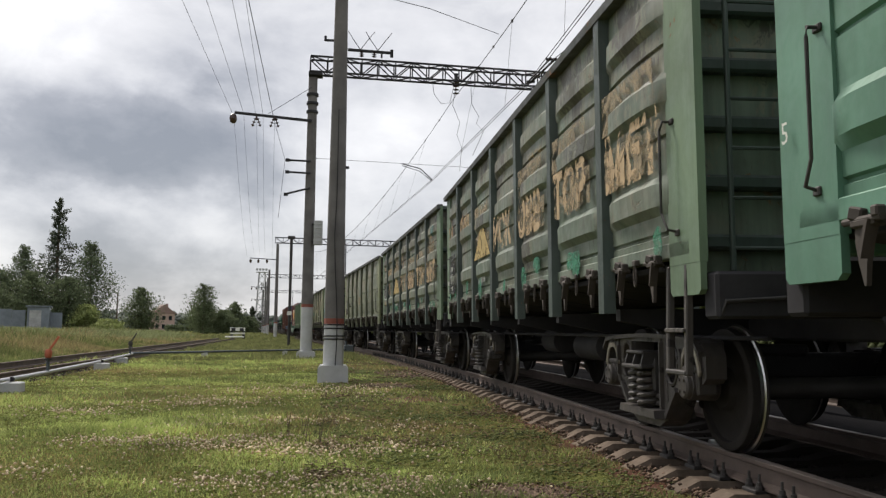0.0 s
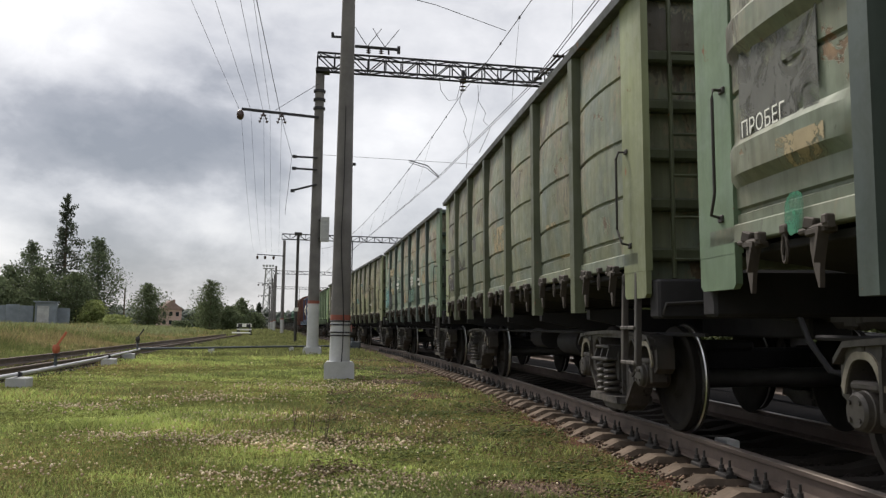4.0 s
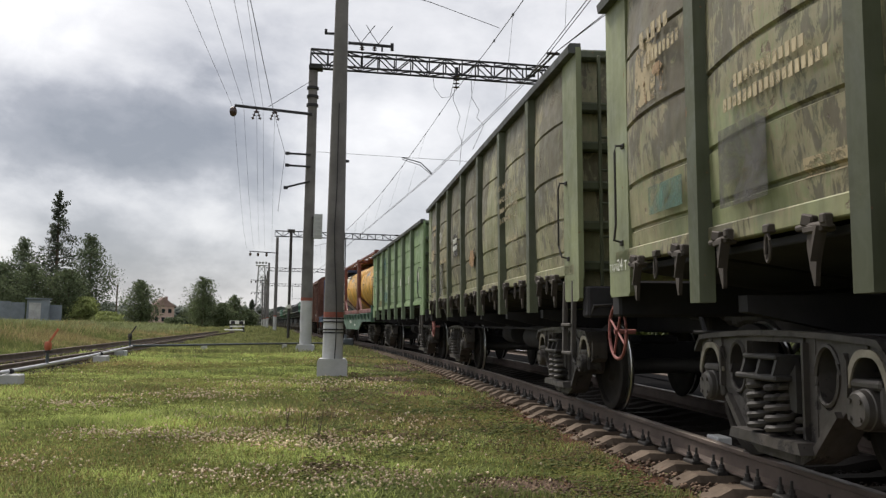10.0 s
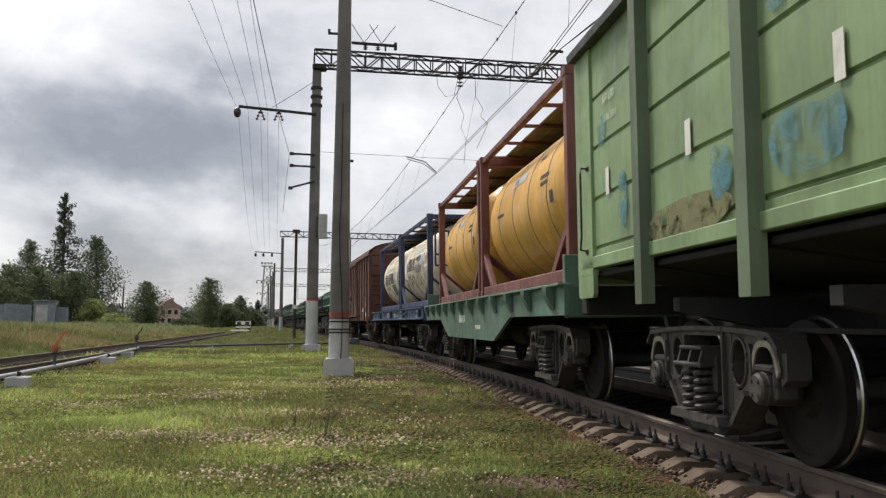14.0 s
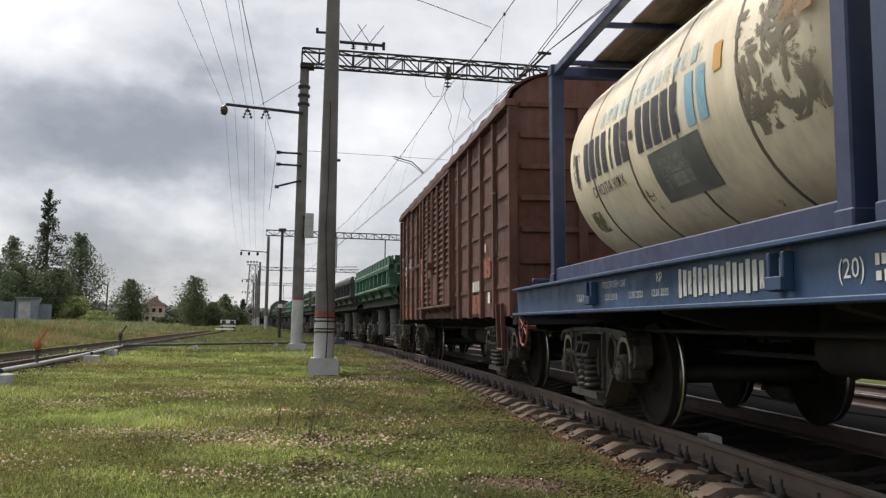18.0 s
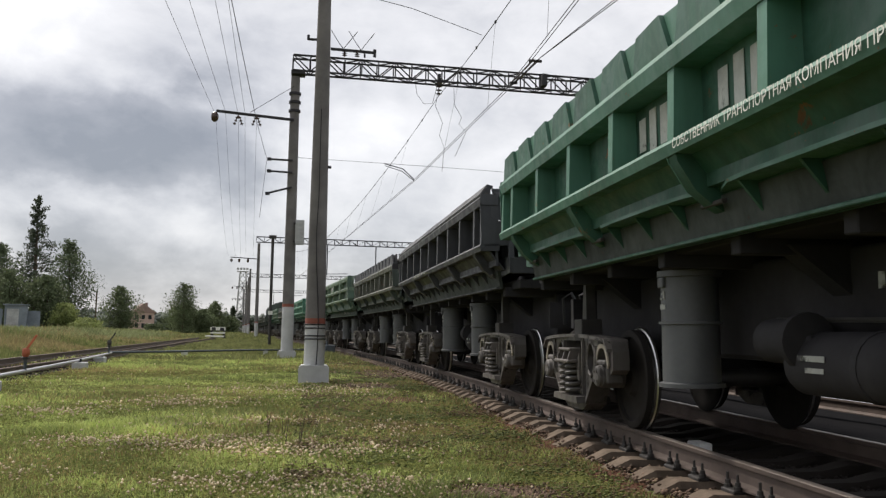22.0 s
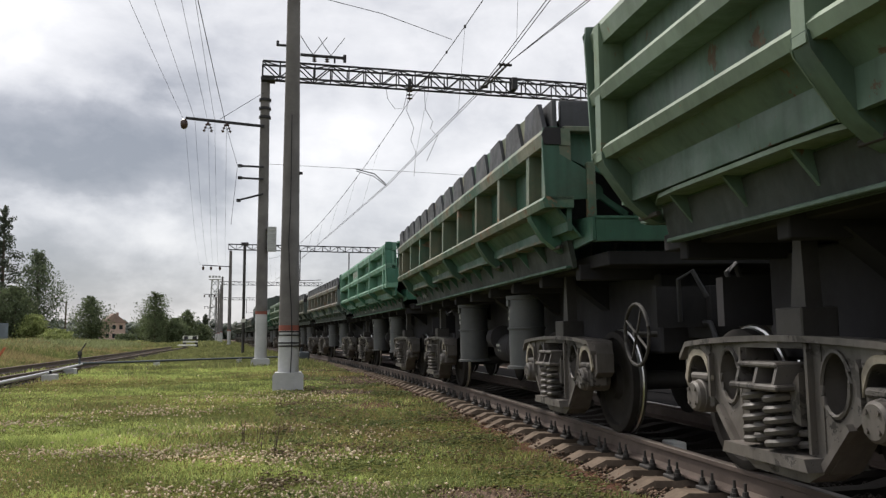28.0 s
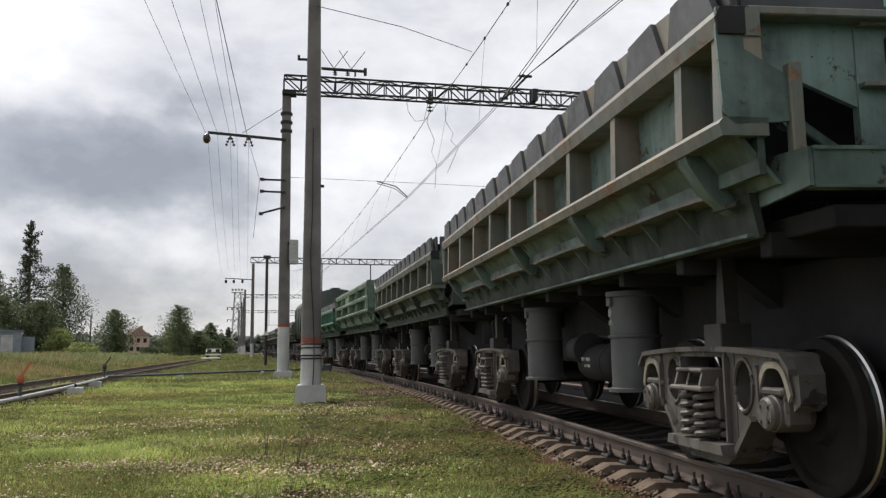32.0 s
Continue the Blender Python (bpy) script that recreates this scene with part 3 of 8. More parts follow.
def gantry_mast():
    t = concrete_pole(-1.3, 34.81, 11.2, 0.235, 0.175, 2.05, (0.70, 0.36), "concrete mast carrying a lattice gantry, with a faded ring")
    # feeder crossarm with insulators
    part("crossarm", Geo().bar((0.0, -0.2, 9.40), (-3.0, -0.2, 9.62), 0.09, 0.10), MAT["galv"], t)
    part("disc_insulator", Geo().lathe([(-0.14, 0.04), (-0.11, 0.15), (-0.03, 0.20), (0.05, 0.20), (0.12, 0.13), (0.15, 0.04)], (-3.05, -0.2, 9.38), "x", 16), MAT["porcelain"], t)
    for x in (-2.15, -1.45):
        g = Geo()
        for dx, dz in ((-0.16, -0.15), (0.16, -0.15)):
            insulator_string(g, (x + dx * 0.2, -0.2, 9.45), (x + dx, -0.2 , 9.18 + dz * 0.6), 3, 0.075)
        g.box(x, -0.2, 9.44, 0.06, 0.10, 0.16)
        part("insulator", g, MAT["porcelain"], t, "small dark insulator pair")
    for z, x1, dz in ((7.78, -0.95, 0.02), (7.30, -0.95, 0.03), (6.72, -0.98, -0.28)):
        part("side_arm", Geo().bar((0.0, -0.22, z), (x1, -0.22, z + dz), 0.07, 0.07).box(x1 + 0.05, -0.22, z + dz, 0.16, 0.10, 0.12), MAT["galv"], t)
    for z in (10.5, 10.15, 9.8):
        part("clamp_ring", Geo().lathe([(-0.05, 0.235), (0.05, 0.235)], (0, 0, z), "z", 16), MAT["galv"], t)
    for z in (5.3, 4.6):
        part("box_bracket", Geo().box(0.2, -0.2, z, 0.16, 0.12, 0.05), MAT["galv"], t)
    b = Geo().box(0.36, -0.25, 4.95, 0.34, 0.30, 0.95, 0.02)
    part("relay_box", b, MAT["box_grey"], t, "grey ribbed equipment cabinet")
    for i in range(5):
        part("rib", Geo().box(0.36, -0.41, 4.62 + i * 0.17, 0.28, 0.02, 0.05), MAT["box_grey"], t)
    # gantry beam over the tracks
    g = thing("lattice_gantry", pose(-1.3, 34.81, 11.35), "dark riveted lattice gantry beam spanning the tracks", "gantry", "gantries")
    a = radians(4.0)
    truss("beam", (-0.12, 0, 0.36), (17.5, 17.5 * math.tan(a), 0.30), 0.62, 0.55, g, 26)
    part("bearing", Geo().box(0.1, 0, -0.02, 0.55, 0.55, 0.14), MAT["galv"], g)
    h = Geo()
    h.bar((1.35, -0.3, 0.98), (3.1, -0.3, 0.92), 0.10, 0.10).bar((1.9, -0.3, 0.7), (1.9, -0.3, 0.98), 0.07, 0.07).bar((2.7, -0.3, 0.7), (2.7, -0.3, 0.98), 0.07, 0.07)
    h.box(3.1, -0.3, 0.9, 0.12, 0.12, 0.3)
    part("switch_frame", h, MAT["galv"], g, "disconnector on the beam")
    for x in (1.85, 2.55):
        part("horn", Geo().tube([(x, -0.3, 1.0), (x - 0.25, -0.3, 1.35), (x - 0.5, -0.3, 1.75)], 0.014, 6), MAT["galv"], g)
        part("horn", Geo().tube([(x, -0.3, 1.0), (x + 0.25, -0.3, 1.35), (x + 0.55, -0.3, 1.75)], 0.014, 6), MAT["galv"], g)
    for k, x in enumerate((1.9, 2.4)):
        gg = Geo()
        insulator_string(gg, (x, -0.3, 0.7), (x, -0.3, 0.95), 3, 0.10)
        part("post_insulator", gg, MAT["porcelain"], g)
    hang = Geo()
    insulator_string(hang, (5.78, 0.2, 0.05), (5.78, 0.2, -0.55), 4, 0.14)
    part("messenger_insulator", hang, MAT["porcelain"], g, "hanging disc insulator")
    part("hanger", Geo().box(5.78, 0.2, 0.15, 0.12, 0.3, 0.35), MAT["galv"], g)
    part("clamp", Geo().box(10.2, 0.4, 0.35, 0.22, 0.6, 0.5), MAT["galv"], g)


def far_gantry(x, y, h, span, heavy):
    t = concrete_pole(x, y, h, 0.22, 0.16, 1.9, None, "distant concrete gantry mast beside the track")
    part("crossarm", Geo().bar((0.0, -0.2, h - 1.9), (-3.2, -0.2, h - 1.75), 0.10, 0.10), MAT["galv"], t)
    for xx in (-3.1, -2.2, -1.2):
        part("insulator", Geo().lathe([(-0.25, 0.04), (-0.12, 0.13), (0.1, 0.15), (0.2, 0.05)], (xx, -0.2, h - 2.1), "z", 10), MAT["porcelain"], t)
    g = thing("lattice_gantry", pose(x, y, h + 0.1, 0, 0, 5.5), "thin distant lattice gantry over the tracks", "gantry", "gantries")
    truss("beam", (-0.3, 0, 0.35), (span, 0, 0.35), 0.65, 0.5, g, 22)
    part("drop_post", Geo().bar((8.1, 0, 0), (8.1, 0, -3.6), 0.12, 0.12), MAT["galv"], g)
    part("drop_arm", Geo().bar((8.1, 0, -3.5), (10.6, 0, -3.4), 0.07, 0.07), MAT["galv"], g)
    if heavy:
        part("drop_post", Geo().bar((14.0, 0, 0), (14.0, 0, -3.6), 0.12, 0.12), MAT["galv"], g)
    return t


def lattice_tower(x, y, h):
    t = thing("lattice_tower", pose(x, y, 0), "far grey steel floodlight tower", "tower", "towers")
    w0, w1 = 1.6, 0.8
    for sx in (-1, 1):
        for sy in (-1, 1):
            part("leg", Geo().bar((sx * w0, sy * w0, 0), (sx * w1, sy * w1, h), 0.16, 0.16), MAT["box_grey"], t)
    n = 8
    for i in range(n):
        z0, z1 = h * i / n, h * (i + 1) / n
        a, b = w0 + (w1 - w0) * i / n, w0 + (w1 - w0) * (i + 1) / n
        for s in (-1, 1):
            part("brace", Geo().bar((-a, s * a, z0), (b, s * b, z1), 0.09, 0.09), MAT["box_grey"], t)
            part("brace", Geo().bar((a, s * a, z0), (-b, s * b, z1), 0.09, 0.09), MAT["box_grey"], t)
    part("platform", Geo().box(0, 0, h, 3.2, 2.4, 0.15), MAT["box_grey"], t)
    for i in range(4):
        part("floodlight", Geo().box(-1.3 + i * 0.85, -1.2, h + 0.7, 0.6, 0.35, 0.6), MAT["box_grey"], t)


def signal_post():
    p = thing("signal_post", pose(-3.5, 61.8, 0), "slim dark steel post with a lamp head", "post")
    part("mast", Geo().cyl((0, 0, 0), (0, 0, 7.5), 0.10, 12), MAT["iron"], p)
    part("head", Geo().box(0, 0, 7.55, 0.5, 0.3, 0.22, 0.02), MAT["iron"], p)
    part("number_plate", Geo().box(0, -0.12, 2.3, 0.3, 0.03, 0.25), MAT["white"], p)


def wire(name, pts, r, label, n=5):
    ob = part(name, Geo().tube(pts, r, n), MAT["wire"], None, smooth=0)
    return tagged(ob, label, "wire", "overhead wires")


def sag(p, q, drop, n=24):
    p, q = Vector(p), Vector(q)
    return [p + (q - p) * (i / n) - Vector((0, 0, drop * 4 * (i / n) * (1 - i / n))) for i in range(n + 1)]


def overhead():
    # messenger and contact wires of the main track
    a0, a1, a2 = Vector((4.6, -36, 10.6)), Vector((4.46, 34.9, 10.75)), Vector((-3.6, 106, 10.5))
    wires = [wire("messenger_wire", sag(p, q, 1.9), 0.012, "sagging dark messenger wire over the track") for p, q in ((a0, a1), (a1, a2))]
    line = [Vector(p) for p in ((4.5, -36, 7.2), (4.42, 15, 7.22), (4.42, 21, 7.23), (3.55, 34.8, 7.24), (1.85, 53, 7.2), (-3.2, 106, 7.1))]
    for d in (-0.035, 0.035):
        wire("contact_wire", [p + Vector((d, 0, 0)) for p in line], 0.009, "tight copper contact wire over the track")
    for hold, p, q in ((wires[0], a0, a1), (wires[1], a1, a2)):
        ss = sag(p, q, 1.9)
        for i in range(2, 24, 2):
            y = ss[i].y
            k = next(k for k in range(5) if line[k].y <= y <= line[k + 1].y)
            u = line[k] + (line[k + 1] - line[k]) * ((y - line[k].y) / (line[k + 1].y - line[k].y))
            wire("dropper", [ss[i], u], 0.004, "thin dropper between messenger and contact wire", 4)
        for i in range(1, 24):
            part("clamp", Geo().box(*ss[i], 0.05, 0.10, 0.07), MAT["wire"], hold)
    # second pair with its section insulator
    for d in (0.0, 0.06):
        wire("auxiliary_wire", [(4.46, 20.8, 7.25), (4.58, 18.8, 7.25), (5.08 + d, 14.9, 7.22), (6.6 + d, 3.0, 7.2)], 0.009, "second tight wire leaving the contact line")
    si = thing("section_insulator", pose(4.51, 19.75, 7.25, 0, 0, 3.4), "dark rod insulators between the contact wires", "insulator")
    for dx in (-0.08, 0.12):
        part("rod", Geo().tube([(dx * 0.6, -1.0, 0.02), (dx * 0.4, 1.0, 0.02)], 0.020, 8), MAT["porcelain"], si)
    part("clamp", Geo().box(0.02, -0.9, 0.02, 0.3, 0.06, 0.05), MAT["galv"], si)
    part("clamp", Geo().box(0.02, 0.9, 0.02, 0.2, 0.06, 0.05), MAT["galv"], si)
    wire("cross_span", [(-1.3, 34.8, 7.95), (4.5, 34.9, 7.82), (16, 35.8, 7.6)], 0.008, "thin cross-span wire below the gantry")
    wire("stay_wire", [(-0.1, 19.9, 9.1), (2.1, 22, 9.48), (4.45, 25, 9.95)], 0.009, "thin stay from the near mast to the messenger wire")
    # registration arm
    r = thing("registration_arm", pose(2.3, 34.8, 7.85), "cranked tubular arm steadying the contact wire", "arm")
    part("tube", Geo().tube([(0, 0, 0), (0.75, 0, -0.18), (1.22, 0, -0.6)], 0.022, 8), MAT["galv"], r)
    part("rod", Geo().tube([(0.02, 0, -0.08), (0.72, 0, -0.28), (1.22, 0, -0.66)], 0.014, 6), MAT["galv"], r)
    # jumper loops under the gantry
    for pts in (((3.45, 34.75, 11.5), (3.55, 34.75, 10.75), (3.85, 34.75, 10.35), (4.2, 34.75, 10.4), (4.45, 34.75, 11.5)),
                ((4.5, 34.75, 11.5), (4.32, 34.75, 10.3), (4.62, 34.75, 9.6), (4.5, 34.75, 9.1), (4.7, 34.75, 8.6), (4.4, 33.0, 7.3)),
                ((5.05, 34.8, 11.5), (5.1, 34.8, 10.4), (5.4, 34.8, 9.9), (5.3, 34.8, 9.6), (5.6, 34.8, 9.3), (5.3, 33.4, 8.8), (4.45, 30.0, 7.3))):
        wire("jumper", pts, 0.010, "slack jumper cable hanging from the gantry")
    # feeders on the crossarm side
    for x, z, x22, x2 in ((-4.32, 9.45, -4.1, -11.0), (-3.95, 9.6, -3.56, -10.2), (-3.45, 9.45, -2.88, -9.6), (-3.2, 9.55, -2.57, -9.0), (-2.75, 9.3, -2.43, -8.2)):
        x0 = x + (x22 - x) * 70.6 / 12.2
        wire("feeder_wire", sag((x0, -36, z + 0.2), (x, 34.6, z), 0.3), 0.011 if x > -2.9 else 0.006, "thin feeder wire along the masts")
        wire("feeder_wire", sag((x, 34.6, z), (x2, 106, z + 0.1), 1.2), 0.005, "thin feeder wire along the masts")
    wire("stay_wire", [(-1.35, 34.6, 10.75), (-3.0, 34.6, 9.62)], 0.010, "thin stay wire holding the crossarm")
    wire("feeder_tap", [(-2.75, 34.6, 9.3), (-2.3, 34.6, 7.8), (-2.5, 34.6, 5.5)], 0.008, "thin feeder drop beside the mast")


near_mast()
gantry_mast()
far_gantry(-7.6, 106, 11.3, 20, True)
far_gantry(-14.5, 178, 11.3, 20, False)
far_gantry(-21.5, 250, 11.3, 20, False)
for k in range(3):
    concrete_pole(-11.2 - 3.6 * k, 140 + 37 * k, 10.5, 0.2, 0.15, 1.9, None, "distant grey concrete line mast")
lattice_tower(-22.0, 250, 17.0)
lattice_tower(-33.0, 390, 20.0)
signal_post()
overhead()


# ---- pipeline beside the siding ----
def pipeline():
    p = thing("white_pipe", pose(0, 0, 0), "white painted pipe on low concrete blocks beside the siding", "pipe")
    pts = [(-5.1, 6, 0.24), (-5.75, 15.5, 0.24), (-6.0, 19.0, 0.24), (-6.45, 24.2, 0.24), (-7.25, 31.6, 0.24), (-7.4, 33.0, 0.25)]
    part("pipe_run", Geo().tube(pts, 0.036, 12), MAT["pipe_white"], p)
    for x, y in ((-5.2, 8.0), (-5.78, 16.6), (-6.55, 25.6), (-7.15, 30.3)):
        part("support_block", Geo().box(x, y, 0.06, 0.36, 0.36, 0.26, 0.02), MAT["whitewash"], p)
        part("pipe_clamp", Geo().lathe([(-0.03, 0.044), (0.03, 0.044)], (x, y, 0.24), "y", 12), MAT["galv"], p)
    q = thing("dark_pipe", pose(0, 0, 0), "dark pipe crossing the grass towards the main track", "pipe")
    pts = [(-7.5, 33.2, 0.26), (-5.9, 34.6, 0.27), (-3.2, 38.6, 0.27), (-0.6, 42.2, 0.25), (0.5, 43.6, 0.22)]
    part("pipe_run", Geo().tube(pts, 0.042, 12), MAT["pipe_dark"], q)
    for x, y in ((-5.25, 35.6), (-2.4, 39.7)):
        part("support_block", Geo().box(x, y, 0.08, 0.22, 0.22, 0.32, 0.02), MAT["whitewash"], q)
    part("end_valve", Geo().box(0.45, 43.5, 0.28, 0.5, 0.4, 0.4, 0.05).cyl((0.3, 43.4, 0.3), (0.3, 43.4, 0.65), 0.06, 8), MAT["pipe_dark"], q, "bulky dark coupling with blue paint")
    for x, y, m, lab in ((-6.02, 19.3, "red", "upright pipe stub with a red lever valve"), (-7.3, 32.2, "iron", "upright pipe stub with a dark lever valve")):
        v = thing("lever_valve", pose(x, y, 0.26), lab, "valve", "lever valves")
        part("stub", Geo().cyl((0, 0, 0), (0, 0, 0.30), 0.035, 10), MAT["pipe_dark"], v)
        part("valve_body", Geo().lathe([(-0.09, 0.05), (-0.05, 0.075), (0.05, 0.075), (0.09, 0.05)], (0, 0, 0.36), "z", 12), MAT[m], v)
        part("lever", Geo().bar((0.0, -0.02, 0.40), (0.20, -0.02, 0.72), 0.035, 0.045), MAT[m], v)
        part("flange", Geo().lathe([(-0.02, 0.085), (0.02, 0.085)], (0, 0, 0.24), "z", 12), MAT["iron"], v)


def buffer_stop():
    b = thing("buffer_stop", pose(-10.6, 94, 0, 0, 0, 3), "black and white striped buffer stop at the siding's end", "buffer stop")
    x = -0.76
    for w, m in ((0.13, "white"), (0.42, "black"), (0.42, "white"), (0.42, "black"), (0.13, "white")):
        part("stripe", Geo().box(x + w / 2, 0, 1.12, w - 0.004, 0.2, 0.30), MAT[m], b)
        x += w
    part("top_edge", Geo().box(0, 0, 1.295, 1.52, 0.22, 0.05), MAT["white"], b)
    for x in (-0.6, 0.6):
        part("post", Geo().bar((x, 0.1, 0), (x, 0.1, 1.1), 0.2, 0.2), MAT["black"], b)
        part("strut", Geo().bar((x, 2.2, 0.1), (x, 0.2, 0.95), 0.16, 0.16), MAT["black"], b)
    part("cross_beam", Geo().box(0, -0.05, 0.72, 1.5, 0.16, 0.16), MAT["white"], b)
    part("rail_wedge", Geo().box(-0.2, -1.4, 0.36, 1.9, 0.5, 0.16, 0.05), MAT["white"], b, "whitewashed block at the foot")


pipeline()
buffer_stop()


# ---- wagons: shared running gear (y to the wagon's rear, z from the rail top) ----
WHEEL_R = 0.466
MAT["chipped"] = plain("chipped_pale_steel", (0.30, 0.27, 0.22), 0.7, 0.2, 0.5, 14, 0.3)


def wheel_mesh():
    g = Geo()
    # from the outer face inwards: rim, web, hub, then tread and flange
    g.mi = 0
    r = WHEEL_R
    prof = [(-0.02, 0.09), (-0.02, 0.14), (0.03, 0.17), (0.06, 0.30), (0.035, r - 0.075), (0.0, r - 0.065), (0.0, r - 0.014), (0.008, r - 0.004), (0.068, r)]
    g.lathe([(-0.02, 0.001)] + prof, (0, 0, 0), "x", 48, False)
    g.mi = 1
    g.lathe([(0.068, r), (0.094, r + 0.003), (0.102, r + 0.016)], (0, 0, 0), "x", 48, False)
    g.mi = 0
    g.lathe([(0.102, r + 0.016), (0.108, r + 0.024), (0.118, r + 0.028), (0.13, r + 0.01), (0.13, r - 0.07), (0.10, 0.30), (0.12, 0.14), (0.16, 0.1)], (0, 0, 0), "x", 48, False)
    return g.mesh("wheel", [MAT["wheel"], MAT["tread"]], 40)


def coil(g, x, y, z0, z1, r, wire_r, turns):
    pts = [(x + r * math.cos(2 * math.pi * turns * i / (turns * 12)), y + r * math.sin(2 * math.pi * turns * i / (turns * 12)), z0 + (z1 - z0) * i / (turns * 12)) for i in range(int(turns * 12) + 1)]
    g.tube(pts, wire_r, 6)


def side_frame_mesh():
    """Cast bogie side frame with its windows, about the axle-line middle, outer face towards -x."""
    g = Geo()
    top = lambda y: 0.81 - 0.035 * abs(y) ** 2 - 7.0 * max(0.0, abs(y) - 1.06) ** 2
    def band(y0, y1, lower, upper, a0=-0.085, a1=0.085, n=8):
        ys = [y0 + (y1 - y0) * i / n for i in range(n + 1)]
        for s in (1, -1):
            g.prism([(s * y, lower(y)) for y in ys] + [(s * y, upper(y)) for y in ys[::-1]], a0, a1, "x")
    def oval(y):                          # half height of the side window at y
        return math.sqrt(max(0.0, 1 - ((y - 0.545) / 0.112) ** 2))
    # upper belt, thin over the bolster slot
    band(0.0, 0.33, lambda y: 0.745, top, -0.105, 0.105, 4)
    # column with its broad foot
    band(0.33, 0.433, lambda y: 0.19, top, -0.09, 0.09, 2)
    # above and below the oval window
    band(0.433, 0.657, lambda y: 0.59 + 0.135 * oval(y), top, n=12)
    band(0.433, 0.657, lambda y: 0.105 + 0.24 * ((y - 0.433) / 0.224) ** 1.15, lambda y: 0.585 - 0.20 * oval(y) - 0.05 * (0.657 - y), n=12)
    band(0.657, 0.775, lambda y: 0.345 + 0.08 * (y - 0.657) / 0.118, top, n=4)
    # jaw over the axle box, and the outer horn
    jaw = lambda y: 0.685 - 0.19 * abs((y - 0.942) / 0.168) ** 3.2
    band(0.775, 1.11, jaw, top, -0.10, 0.10, 14)
    band(1.11, 1.185, lambda y: 0.44 + 0.6 * (y - 1.11), top, -0.08, 0.08, 4)
    # spring seat with a keel below
    g.prism([(-0.45, 0.125), (0.45, 0.125), (0.42, 0.19), (-0.42, 0.19)], -0.21, 0.14, "x")
    g.prism([(-0.27, 0.045), (0.27, 0.045), (0.45, 0.125), (-0.45, 0.125)], -0.10, 0.10, "x")
    # cast lips along the top, round the windows and down the belly
    for s in (1, -1):
        ys = [1.17 * i / 12 for i in range(13)]
        g.prism([(s * y, top(y) - 0.028) for y in ys] + [(s * y, top(y) + 0.006) for y in ys[::-1]], -0.135, -0.08, "x")
        ring = [(s * (0.545 + 0.118 * math.cos(a)), 0.57 + 0.01 * math.cos(a) + 0.165 * math.sin(a)) for a in [2 * math.pi * i / 18 for i in range(18)]]
        g.tube([(-0.088, y, z) for y, z in ring], 0.014, 5, True)
        g.prism([(s * 0.43, 0.165), (s * 0.66, 0.385), (s * 0.685, 0.355), (s * 0.45, 0.12)], -0.125, -0.08, "x")
        g.prism([(s * 0.335, 0.20), (s * 0.36, 0.20), (s * 0.36, 0.745), (s * 0.335, 0.745)], -0.125, -0.085, "x")
        g.prism([(s * 0.755, 0.43), (s * 0.782, 0.43), (s * 0.782, 0.66), (s * 0.755, 0.70)], -0.12, -0.08, "x")
        g.box(-0.10, s * 0.942, 0.745, 0.03, 0.045, 0.05, 0.006)
    # raised rims round the jaws, worn pale
    g.mi = 1
    for s in (1, -1):
        ys = [0.775 + 0.335 * i / 14 for i in range(15)]
        lo = [jaw(y) for y in ys]
        g.prism([(s * y, z) for y, z in zip(ys, lo)] + [(s * (0.942 + (y - 0.942) * 1.17), z + 0.04) for y, z in list(zip(ys, lo))[::-1]], -0.112, -0.095, "x")
    return g.mesh("side_frame", [MAT["cast"], MAT["chipped"]], 30)


